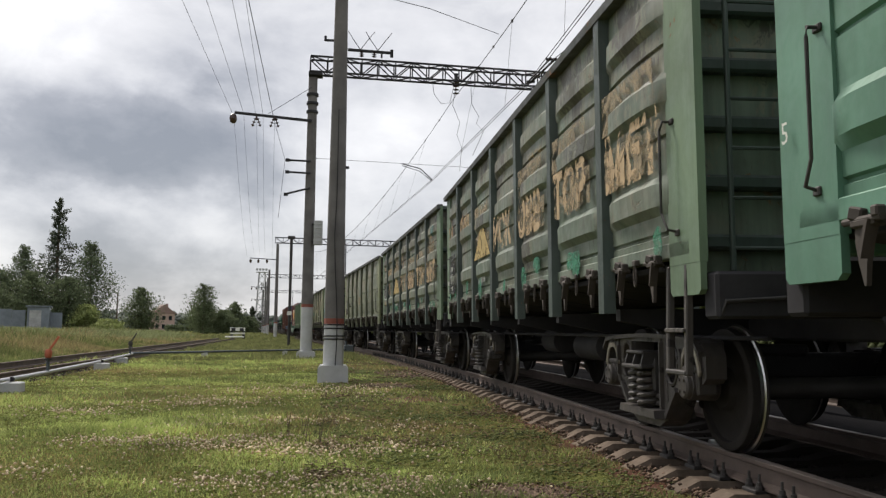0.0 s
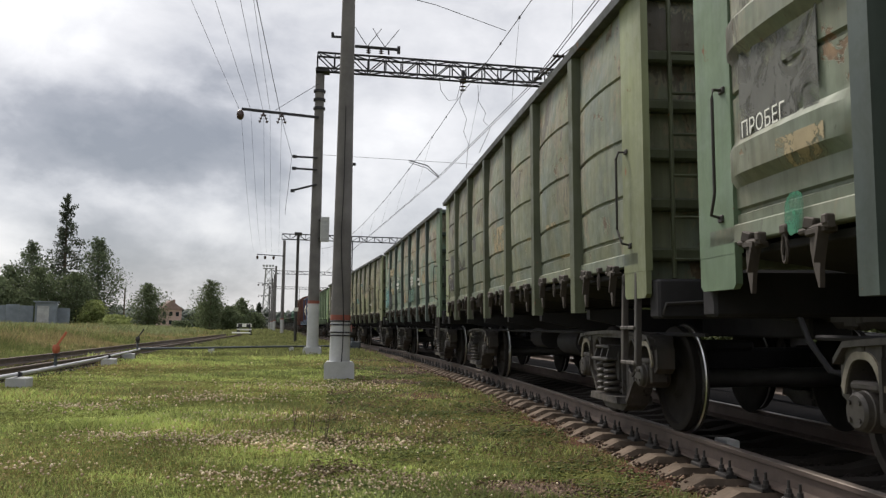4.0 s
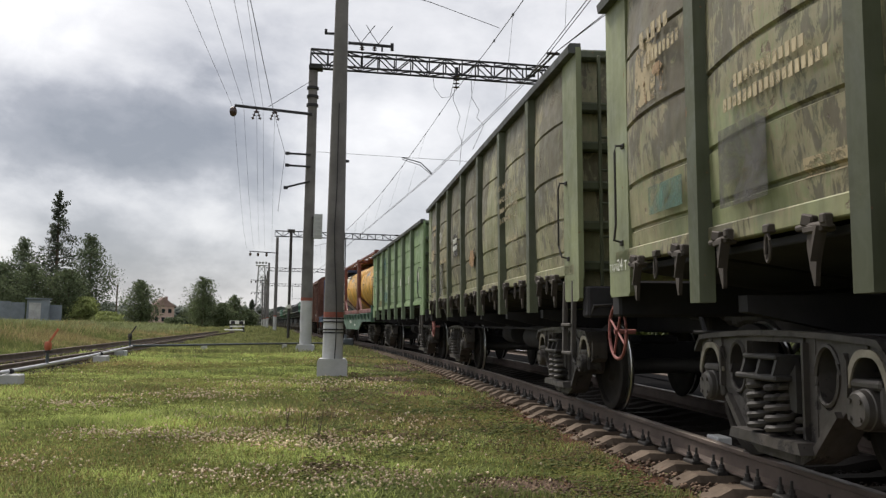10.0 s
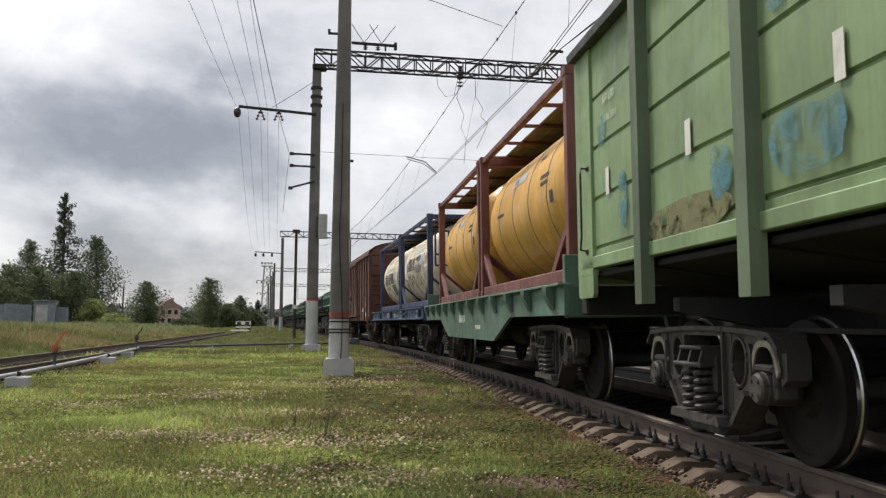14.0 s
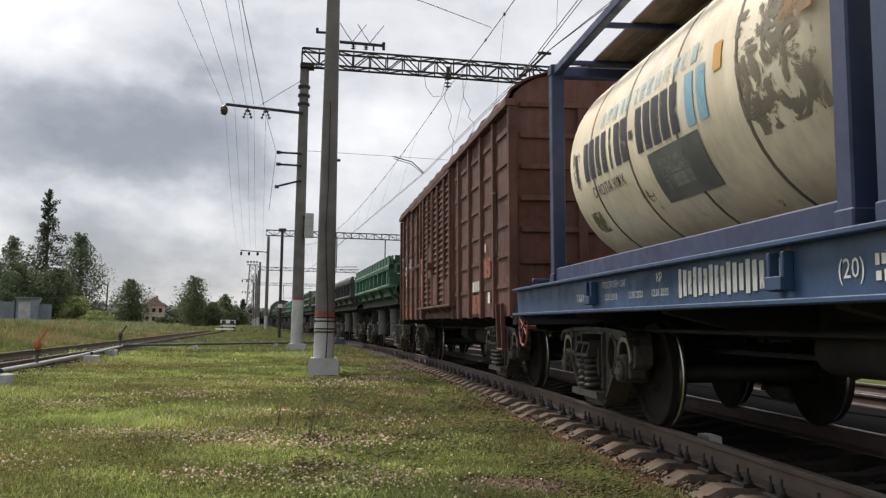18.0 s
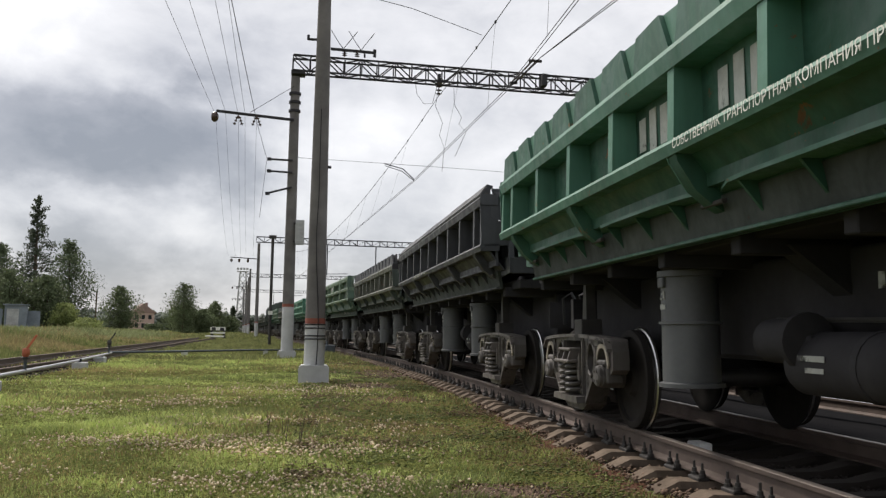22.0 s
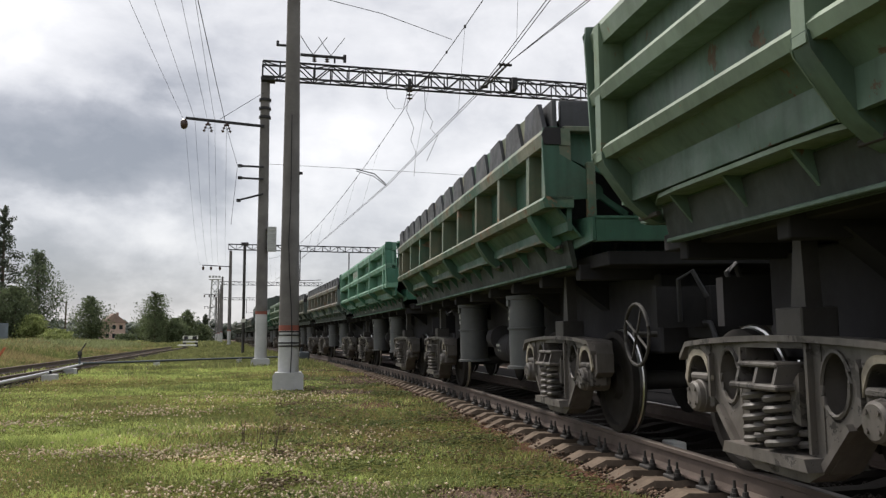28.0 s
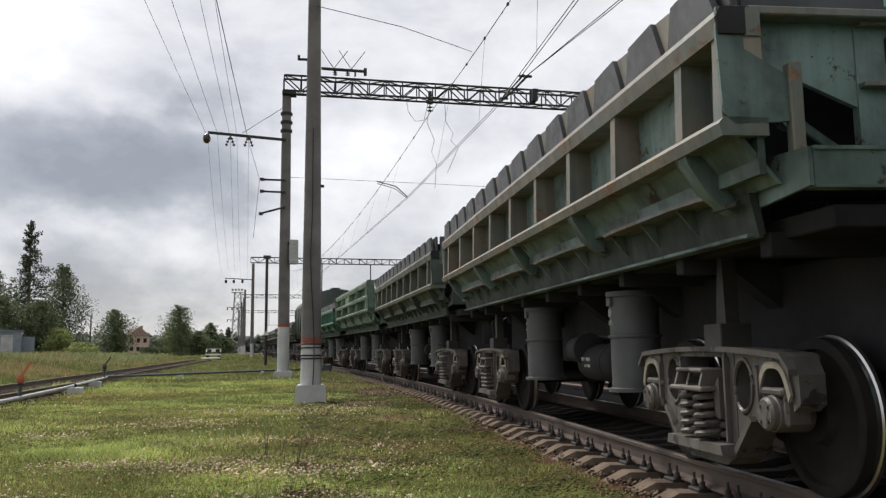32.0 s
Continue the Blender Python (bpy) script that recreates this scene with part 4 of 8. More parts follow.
def gear_meshes():
    G = {"wheel": wheel_mesh(), "side_frame": side_frame_mesh()}
    g = Geo()
    for dx, dy in ((-0.135, -0.115), (-0.135, 0.115), (-0.01, -0.23), (-0.01, 0.0), (-0.01, 0.23)):
        coil(g, dx, dy, 0.205, 0.505, 0.082, 0.0215, 5.0)
    G["spring"] = g.mesh("spring_set", MAT["cast"], 50)
    g = Geo()
    # bolster end: cap over the springs, two pockets with a rib between
    g.box(-0.04, 0, 0.535, 0.42, 0.52, 0.035, 0.01).box(0.02, 0, 0.60, 0.20, 0.40, 0.11, 0.02).box(-0.12, 0, 0.655, 0.20, 0.42, 0.03, 0.01)
    for y in (-0.20, 0.0, 0.20):
        g.prism([(-0.235, 0.55), (-0.07, 0.55), (-0.07, 0.65), (-0.205, 0.65)], y - 0.014, y + 0.014, "y")
    for s in (-1, 1):
        g.prism([(s * 0.20, 0.53), (s * 0.30, 0.62), (s * 0.30, 0.34), (s * 0.23, 0.36)], -0.14, 0.1, "x")
    G["bolster_end"] = g.mesh("bolster_end", MAT["iron"], 30)
    g = Geo()
    # journal cover with its rim and bolts, and the adapter saddle above it
    g.lathe([(-0.145, 0.045), (-0.145, 0.082), (-0.13, 0.098), (-0.10, 0.102), (-0.095, 0.108), (-0.07, 0.110), (0.10, 0.115), (0.12, 0.11)], (0, 0, 0), "x", 22)
    g.box(0.0, 0, 0.125, 0.19, 0.26, 0.05, 0.015).box(0.0, -0.12, 0.03, 0.16, 0.05, 0.20, 0.015).box(0.0, 0.12, 0.03, 0.16, 0.05, 0.20, 0.015)
    for k in range(4):
        w = math.pi / 4 + k * math.pi / 2
        g.cyl((-0.155, 0.062 * math.cos(w), 0.062 * math.sin(w)), (-0.13, 0.062 * math.cos(w), 0.062 * math.sin(w)), 0.013, 6)
    G["axle_box"] = g.mesh("axle_box", MAT["cast"], 35)
    G["axle"] = Geo().lathe([(-0.78, 0.08), (-0.6, 0.09), (0.0, 0.082), (0.6, 0.09), (0.78, 0.08)], (0, 0, 0), "x", 14).mesh("axle", MAT["iron"])
    G["bolster"] = Geo().box(0, 0, 0.60, 1.9, 0.42, 0.22, 0.03).box(0, 0, 0.74, 0.5, 0.5, 0.1, 0.03).mesh("bolster", MAT["under"])
    g = Geo()
    for s in (-1, 1):
        g.bar((-0.75, s * 0.36, 0.42), (0.75, s * 0.36, 0.42), 0.07, 0.09)
        for x in (-0.79, 0.79):
            g.prism([(s * 0.40, 0.30), (s * 0.40, 0.58), (s * 0.46, 0.62), (s * 0.49, 0.44), (s * 0.46, 0.28)], x - 0.045, x + 0.045, "x")
    G["brake"] = g.mesh("brake_beam", MAT["iron"])
    g = Geo()
    g.box(0, -0.28, 0, 0.24, 0.40, 0.28, 0.05).box(0.07, -0.50, 0, 0.12, 0.24, 0.30, 0.05).box(-0.13, -0.44, 0, 0.08, 0.16, 0.30, 0.03).box(0, 0.1, 0, 0.16, 0.6, 0.18, 0.03)
    G["coupler"] = g.mesh("coupler", MAT["iron"])
    G["hose"] = Geo().tube([(-0.32, 0.25, 0.02), (-0.33, -0.02, 0.0), (-0.34, -0.15, -0.16), (-0.25, -0.27, -0.38), (-0.12, -0.38, -0.42), (-0.05, -0.50, -0.33)], 0.024, 8).mesh("air_hose", MAT["black"])
    return G


GEAR = gear_meshes()
DUSTY = dict(GEAR)
for _k in ("side_frame", "spring", "axle_box", "bolster_end"):
    DUSTY[_k] = GEAR[_k].copy()
    DUSTY[_k].materials[0] = MAT["dusty"]


def running_gear(car, pivot, length, gear=GEAR, back=0.0):
    """Two bogies, four wheelsets, couplers and hoses under a wagon."""
    for s in (-1, 1):
        b = part("bogie", gear["bolster"], None, car, at=pose(0, s * pivot + back, 0))
        for e in (-1, 1):
            flip = pose(e * 1.02, 0, 0, 0, 0, 0 if e < 0 else 180)
            lifted = pose(0, 0, 0.075) @ flip
            part("side_frame", gear["side_frame"], None, b, at=lifted)
            part("spring_set", gear["spring"], None, b, at=lifted)
            part("bolster_end", gear["bolster_end"], None, b, at=lifted)
            for y in (-0.925, 0.925):
                part("axle_box", gear["axle_box"], None, b, at=pose(e * 1.04, y, WHEEL_R + 0.03, 0, 0, 0 if e < 0 else 180))
        part("brake_beam", gear["brake"], None, b)
        for y in (-0.925, 0.925):
            w = part("wheelset", gear["axle"], None, car, at=pose(0, s * pivot + back + y, WHEEL_R))
            part("wheel", gear["wheel"], None, w, at=pose(-0.85, 0, 0))
            part("wheel", gear["wheel"], None, w, at=pose(0.85, 0, 0, 0, 0, 180))
            WHEELSETS.append((w, s * pivot + back + y))
        part("coupler", gear["coupler"], None, car, at=pose(0, s * (length / 2 - 0.16 - 0.34), 1.05, 0, 0, 0 if s < 0 else 180))
        part("air_hose", gear["hose"], None, car, at=pose(0, s * (length / 2 - 0.45), 0.98, 0, 0, 0 if s < 0 else 180))


def underframe(car, half, z, deep=0.30):
    part("centre_sill", Geo().box(0, 0, z, 0.36, 2 * half, deep, 0.02), MAT["under"], car)
    for y in [half * k / 3 for k in (-2, -1, 0, 1, 2)]:
        part("cross_bearer", Geo().prism([(-1.35, z + 0.12), (1.35, z + 0.12), (1.35, z + 0.02), (0.5, z - deep / 2), (-0.5, z - deep / 2), (-1.35, z + 0.02)], y - 0.06, y + 0.06, "y"), MAT["under"], car)
    part("brake_cylinder", Geo().lathe([(-0.42, 0.04), (-0.40, 0.17), (0.36, 0.17), (0.42, 0.10)], (-0.55, 1.0, z - 0.22), "y", 16), MAT["under"], car)
    part("air_reservoir", Geo().lathe([(-0.55, 0.05), (-0.5, 0.17), (0.5, 0.17), (0.55, 0.05)], (-0.62, -1.2, z - 0.26), "y", 16), MAT["under"], car)
    part("brake_rod", Geo().cyl((-0.35, -half + 1.5, z - 0.30), (-0.35, half - 1.5, z - 0.30), 0.022, 6), MAT["under"], car)
    part("brake_pipe", Geo().cyl((-0.9, -half + 0.3, z - 0.12), (-0.9, half - 0.3, z - 0.12), 0.018, 6), MAT["under"], car)


CARS = []          # (thing, length)
WHEELSETS = []     # (wheelset, its place along the wagon)


def wagon(name, label, length, category="freight wagon"):
    car = thing(name, pose(0, 0, 0), label, category, "wagons of the train")
    CARS.append((car, length))
    return car


def bulged(y0, y1, z0, z1, x, belly, grooves, ribs, ny=10):
    """Side panel sheet: bellied outwards, with grooves between boards or pressed ribs."""
    zs = set([z0 + (z1 - z0) * i / 14 for i in range(15)])
    for zg in grooves:
        zs |= {zg - 0.02, zg - 0.008, zg + 0.008, zg + 0.02}
    for zr in ribs:
        zs |= {zr - 0.14, zr - 0.08, zr + 0.08, zr + 0.14}
    rows = []
    for z in sorted(z for z in zs if z0 - 1e-6 <= z <= z1 + 1e-6):
        w = math.sin(math.pi * (z - z0) / (z1 - z0))
        row = []
        for j in range(ny + 1):
            u = j / ny
            b = belly * w * math.sin(math.pi * u) ** 0.7
            for zg in grooves:
                if abs(z - zg) < 0.010:
                    b -= 0.022
            e = min(1.0, min(u, 1 - u) * 7)
            for zr in ribs:
                d = abs(z - zr)
                b += 0.055 * e * max(0.0, min(1.0, (0.14 - d) / 0.06))
            row.append((x - b, y0 + (y1 - y0) * u, z))
        rows.append(row)
    return rows


def lock_mesh():
    """Hatch lock: hinge block, sector and tapered hook."""
    g = Geo()
    g.box(-0.03, 0, 1.39, 0.08, 0.17, 0.035).box(-0.04, 0.06, 1.435, 0.06, 0.07, 0.06, rot=(15, 0, 20)).cyl((-0.05, -0.13, 1.405), (-0.05, 0.15, 1.405), 0.018, 8).box(-0.05, -0.10, 1.43, 0.05, 0.05, 0.05)
    g.prism([(-0.075, 1.40), (0.07, 1.40), (0.075, 1.31), (0.055, 1.22), (0.02, 1.12), (0.008, 1.12), (-0.005, 1.22), (-0.035, 1.31)], -0.05, -0.025, "x")
    g.prism([(-0.075, 1.40), (-0.05, 1.40), (0.0, 1.24), (-0.012, 1.235)], -0.085, -0.05, "x")
    return g.mesh("hatch_lock", MAT["lockpaint"], 30)


def ring_mesh():
    g = Geo()
    g.tube([(-0.03, 0.025 * math.cos(a * math.pi / 6), 1.33 + 0.075 * math.sin(a * math.pi / 6)) for a in range(12)], 0.010, 5, True)
    g.box(-0.02, 0, 1.43, 0.05, 0.07, 0.05)
    return g.mesh("lashing_ring", MAT["lockpaint"], 40)


MAT["creampatch"] = worn_patch("pale_peeled_undercoat", (0.40, 0.33, 0.20), 0.44, 0.52)
MAT["lockpaint"] = plain("dull_iron_fittings", (0.058, 0.048, 0.041), 0.75, 0.2, 0.35, 9, 0.3)
LOCK, RING = lock_mesh(), ring_mesh()


def gondola(label, paint, post_paint, style, marks=(), wheel=False, seed=0, plate=None):
    """Open-top four-axle wagon with bellied sides between posts."""
    rng = random.Random(seed)
    car = wagon("open_wagon", label, 13.92)
    running_gear(car, 4.325, 13.92)
    up = 0.08 if style == "flat" else 0.20
    half, z0, z1 = 6.40, 1.42, 3.44 + up
    underframe(car, half, 0.98)
    posts = [-4.475 + 1.79 * k for k in range(6)]
    edges = [-6.02] + posts + [6.02]
    grooves = {"ribs": [1.60, 2.29, 2.95], "boards": [1.66, 2.0, 2.47, 3.02], "flat": [1.60, 2.05, 2.52, 2.98]}[style]
    ribs = [1.88, 2.62, 3.24] if style == "ribs" else []
    for s in (-1, 1):
        for a, b in zip(edges[:-1], edges[1:]):
            belly = {"ribs": 0.05, "boards": 0.092, "flat": 0.015}[style] * rng.uniform(0.85, 1.05)
            g = Geo()
            rows = bulged(a + 0.02, b - 0.02, z0, z1, -1.475, belly, grooves, ribs)
            g.grid([[(s * -x, y, z) for x, y, z in r] for r in rows])
            if s < 0:
                g.f = [q[::-1] for q in g.f]
            part("side_panel", g, paint, car)
            # repainted and blistered spots lying on the sheet
            if s < 0 and style != "flat":
                for q in range(rng.choice((0, 1, 1, 2)) if seed != 7 else 0):
                    j0, r0 = rng.randrange(0, 6), rng.randrange(1, len(rows) - 6)
                    j1, r1 = j0 + rng.randrange(3, 5), r0 + rng.randrange(3, 6)
                    spot = Geo().grid([[(x - 0.004, y, z) for x, y, z in r[j0:j1 + 1]] for r in rows[r0:r1]])
                    spot.f = [w[::-1] for w in spot.f]
                    part("paint_patch", spot, MAT[rng.choice(("tealpatch", "greypatch", "creampatch", "creampatch"))], car)
        for y in posts:
            g = Geo().prism([(s * 1.47, y - 0.10), (s * 1.47, y + 0.10), (s * 1.565, y + 0.075), (s * 1.565, y - 0.075)], 1.06, 3.42 + up, "z")
            part("side_post", g, post_paint, car)
        for e in (-1, 1):
            y = e * 6.15
            ol = [(s * 1.45, y - 0.26), (s * 1.45, y + 0.26), (s * 1.505, y + 0.255), (s * 1.505, y - 0.255)]
            g = Geo().prism(ol, 1.36, 3.46 + up, "z")
            gp = [(y - 0.255, 1.37), (y + 0.255, 1.37), (y + 0.255, 1.18), (y + 0.22, 1.15), (y - 0.22, 1.15), (y - 0.255, 1.18)]
            g.prism(gp, s * 1.46, s * 1.503, "x")
            part("corner_post", g, plate, car)
            if s < 0:
                part("grab_rail", Geo().tube([(-1.49, y - e * 0.16, 2.36), (-1.57, y - e * 0.16, 2.36), (-1.585, y - e * 0.18, 2.30), (-1.585, y - e * 0.18, 1.72), (-1.575, y - e * 0.10, 1.60), (-1.49, y - e * 0.09, 1.58)], 0.010, 6).box(-1.505, y - e * 0.15, 2.36, 0.03, 0.07, 0.04).box(-1.505, y - e * 0.09, 1.58, 0.03, 0.06, 0.045), MAT["iron"], car)
        part("top_chord", Geo().prism([(s * 1.45, 3.40 + up), (s * 1.575, 3.40 + up), (s * 1.585, 3.47 + up), (s * 1.56, 3.50 + up), (s * 1.45, 3.50 + up)], -half, half, "y"), MAT["chord"], car)
        part("side_sill", Geo().box(s * 1.46, 0, 1.47, 0.09, 2 * half - 0.3, 0.11), paint, car)
    part("floor", Geo().box(0, 0, 1.46, 2.86, 2 * half - 0.7, 0.05), MAT["under"], car)
    lock_edges = list(zip(edges[:-1], edges[1:]))
    if style != "flat":
        for a, b in lock_edges:
            for u in (0.24, 0.76):
                part("hatch_lock", LOCK, None, car, at=pose(-1.49, a + (b - a) * u, rng.uniform(-0.02, 0.02), rng.uniform(-4, 4), 0, 0))
            part("lashing_ring", RING, None, car, at=pose(-1.5, (a + b) / 2, 0))
    for a, b in lock_edges:
        part("floor_hatch", Geo().bar((-0.25, (a + b) / 2, 1.20), (-1.43, (a + b) / 2, 1.37), (b - a) - 0.1, 0.05), MAT["under"], car)
        part("floor_hatch", Geo().bar((0.25, (a + b) / 2, 1.20), (1.43, (a + b) / 2, 1.37), (b - a) - 0.1, 0.05), MAT["under"], car)
    for e in (-1, 1):
        w = Geo().box(0, e * (half - 0.28), 2.38 + up / 2, 2.92, 0.06, 2.2 + up)
        part("end_wall", w, paint, car)
        for z in (1.5, 1.9, 2.3, 2.7, 3.1, 3.44 + up):
            part("end_rib", Geo().box(0, e * (half - 0.20), z, 2.9, 0.12, 0.10, 0.02), post_paint, car)
        part("end_beam", Geo().box(0, e * (half + 0.02), 1.14, 2.9, 0.20, 0.30, 0.02), MAT["under"], car)
    # ladder on the leading end, step below the corner
    for x in (-1.25, -0.85):
        part("ladder_rail", Geo().bar((x, -half + 0.06, 1.3), (x, -half + 0.06, 3.4 + up), 0.04, 0.03), post_paint, car)
    for k in range(6):
        part("rung", Geo().cyl((-1.25, -half + 0.05, 1.45 + 0.33 * k), (-0.85, -half + 0.05, 1.45 + 0.33 * k), 0.013, 6), post_paint, car)
    for y in (-6.16, -5.84):
        part("step_hanger", Geo().bar((-1.50, y, 0.62), (-1.48, y, 1.36), 0.05, 0.05, (0, 1, 0)), MAT["cast"], car)
    for z in (0.64, 0.92):
        part("step_tread", Geo().box(-1.5, -6.0, z, 0.07, 0.34, 0.03), MAT["cast"], car)
    part("uncoupling_rod", Geo().tube([(-1.42, -half - 0.10, 1.0), (-1.40, -half - 0.14, 1.1), (-0.2, -half - 0.14, 1.16)], 0.014, 6), MAT["iron"], car)
    if wheel:
        brake_wheel(car, -1.36, half + 0.27, 0.86)
    for name, mat, ob in marks:
        part(name, ob, MAT[mat], car)
    return car


def hopper(label, paint):
    """Covered hopper wagon with an arched roof, far down the train."""
    car = wagon("hopper_wagon", label, 14.7)
    running_gear(car, 5.2, 14.7)
    half = 6.6
    underframe(car, half, 0.98)
    n = 16
    arch = [(1.55 * math.cos(math.pi * k / n), 3.55 + 0.85 * math.sin(math.pi * k / n)) for k in range(n + 1)]
    part("body", Geo().prism([(0.7, 1.25), (1.5, 2.2)] + arch + [(-1.5, 2.2), (-0.7, 1.25)], -half + 0.5, half - 0.5, "y"), paint, car)
    for k in range(9):
        y = -half + 0.7 + k * (2 * half - 1.4) / 8
        for s in (-1, 1):
            part("side_rib", Geo().box(s * 1.54, y, 2.9, 0.08, 0.12, 1.5), paint, car)
    part("platform", Geo().box(0, 0, 1.2, 2.9, 2 * half, 0.12), MAT["under"], car)
    part("roof_walk", Geo().box(0, 0, 4.45, 0.5, 2 * half - 1.4, 0.06), MAT["iron"], car)
    return car


def brake_wheel(car, x, y, z, mat=None, label="faded red brake handwheel"):
    g = Geo()
    g.tube([(x, y + 0.235 * math.cos(a * math.pi / 12), z + 0.235 * math.sin(a * math.pi / 12)) for a in range(24)], 0.014, 8, True)
    for k in range(4):
        w = 0.5 + k * math.pi / 2
        g.bar((x, y, z), (x, y + 0.225 * math.cos(w), z + 0.225 * math.sin(w)), 0.018, 0.018, (1, 0, 0))
    g.cyl((x - 0.03, y, z), (x + 0.16, y, z), 0.022, 10)
    part("brake_wheel", g, mat or MAT["rustred"], car, label)


# ---- flat wagons with tank containers ----
def tank_container(y, frame_mat, tank_mat, label, z=1.30, marks=(), words=None, gussets=(-1, 1), kit=False):
    """20-foot tank container; returns an Empty with its parts in wagon space."""
    t = thing("tank_container", pose(0, y, z + 0.08), label, "tank container", "tank containers")
    L, W, H = 6.06, 2.44, 2.59
    for sx in (-1, 1):
        for sy in (-1, 1):
            part("corner_post", Geo().box(sx * (W / 2 - 0.08), sy * (L / 2 - 0.08), H / 2, 0.15, 0.15, H, 0.012), frame_mat, t)
            for zz in (0.06, H - 0.06):
                part("corner_casting", Geo().box(sx * (W / 2 - 0.08), sy * (L / 2 - 0.08), zz, 0.17, 0.17, 0.122, 0.01), frame_mat, t)
            if sy in gussets:
                part("gusset", Geo().bar((sx * (W / 2 - 0.08), sy * (L / 2 - 0.12), 0.75), (sx * (W / 2 - 0.08), sy * (L / 2 - 0.95), 0.14), 0.09, 0.12), frame_mat, t)
        for zz in (0.10, H - 0.08):
            part("side_rail", Geo().box(sx * (W / 2 - 0.08), 0, zz, 0.10, L - 0.3, 0.16 if zz < 1 else 0.10, 0.012), frame_mat, t)
    for sy in (-1, 1):
        for zz in (0.10, H - 0.08):
            part("end_rail", Geo().box(0, sy * (L / 2 - 0.08), zz, W - 0.3, 0.12, 0.13, 0.012), frame_mat, t)
        for sx in (-1, 1) if sy in gussets else ():
            part("end_brace", Geo().bar((sx * (W / 2 - 0.1), sy * (L / 2 - 0.06), 0.82), (sx * 0.35, sy * (L / 2 - 0.06), 0.15), 0.16, 0.05), frame_mat, t)
    # roof walkway of ribbed planks, carried on cross bearers
    for k in range(12):
        part("walkway_plank", Geo().box(-0.72 + 0.131 * k, 0, H - 0.015 + 0.006 * (k % 2), 0.126, L - 0.3, 0.025), MAT["walkway"], t)
    for k in range(5):
        part("roof_bearer", Geo().box(0, -2.6 + k * 1.3, H - 0.06, 2.2, 0.06, 0.05), frame_mat, t)
    if kit:
        part("gauge_box", Geo().box(-0.10, -L / 2 + 0.02, 1.75, 0.30, 0.16, 0.26, 0.02), MAT["box_grey"], t)
        part("gauge_dial", Geo().cyl((-0.10, -L / 2 - 0.06, 1.75), (-0.10, -L / 2 - 0.075, 1.75), 0.09, 14), MAT["iron"], t)
        g = Geo()
        for x in (-1.0, -0.62):
            g.box(x, -L / 2 + 0.02, 1.62, 0.05, 0.05, 1.0)
        for zz in (1.14, 1.45, 2.10):
            g.box(-0.81, -L / 2 + 0.02, zz, 0.38, 0.05, 0.05)
        part("end_ladder", g, frame_mat, t)
    R, hl = 1.13, 2.92
    prof = [(-hl, 0.0 + 0.02), (-hl + 0.04, 0.45), (-hl + 0.14, 0.80), (-hl + 0.32, 1.02), (-hl + 0.50, R)]
    prof += [(-hl + 0.5 + (2 * hl - 1.0) * k / 8, R) for k in range(1, 9)] + [(-a, r) for a, r in prof[:-1][::-1]]
    part("tank", Geo().lathe(prof, (0, 0, 1.28), "y", 56), tank_mat, t)
    for y1 in (-1.65, -0.55, 0.55, 1.65):
        part("tank_band", Geo().lathe([(-0.022, R + 0.001), (-0.016, R + 0.005), (0.016, R + 0.005), (0.022, R + 0.001)], (0, y1, 1.28), "y", 56, False), MAT["seam"], t)
    part("manhole", Geo().cyl((0, 0, 2.35), (0, 0, 2.5), 0.28, 16), MAT["iron"], t)
    for y1, z1, w, h, mat in marks:
        # lettering bars and patches wrapped on the shell; y1 along, z1 angle up in degrees
        g = Geo()
        rows = []
        n = 6
        for i in range(n + 1):
            a = radians(z1) + (i / n - 0.5) * h / R
            rows.append([(-(R + 0.006) * math.cos(a), y1 - w / 2 + w * j / 2, 1.28 + (R + 0.006) * math.sin(a)) for j in range(3)])
        g.grid(rows)
        g.f = [q[::-1] for q in g.f]
        part("lettering", g, MAT[mat], t)
    if words:
        w = text("СМОЛА КФХ", words[0], words[1], 0.0, 0.0)[2]
        w.v = [(-(R + 0.009) * math.cos(p[2] / R + words[2]), p[1], 1.28 + (R + 0.009) * math.sin(p[2] / R + words[2])) for p in w.v]
        part("lettering", w, MAT["black"], t)
    return t


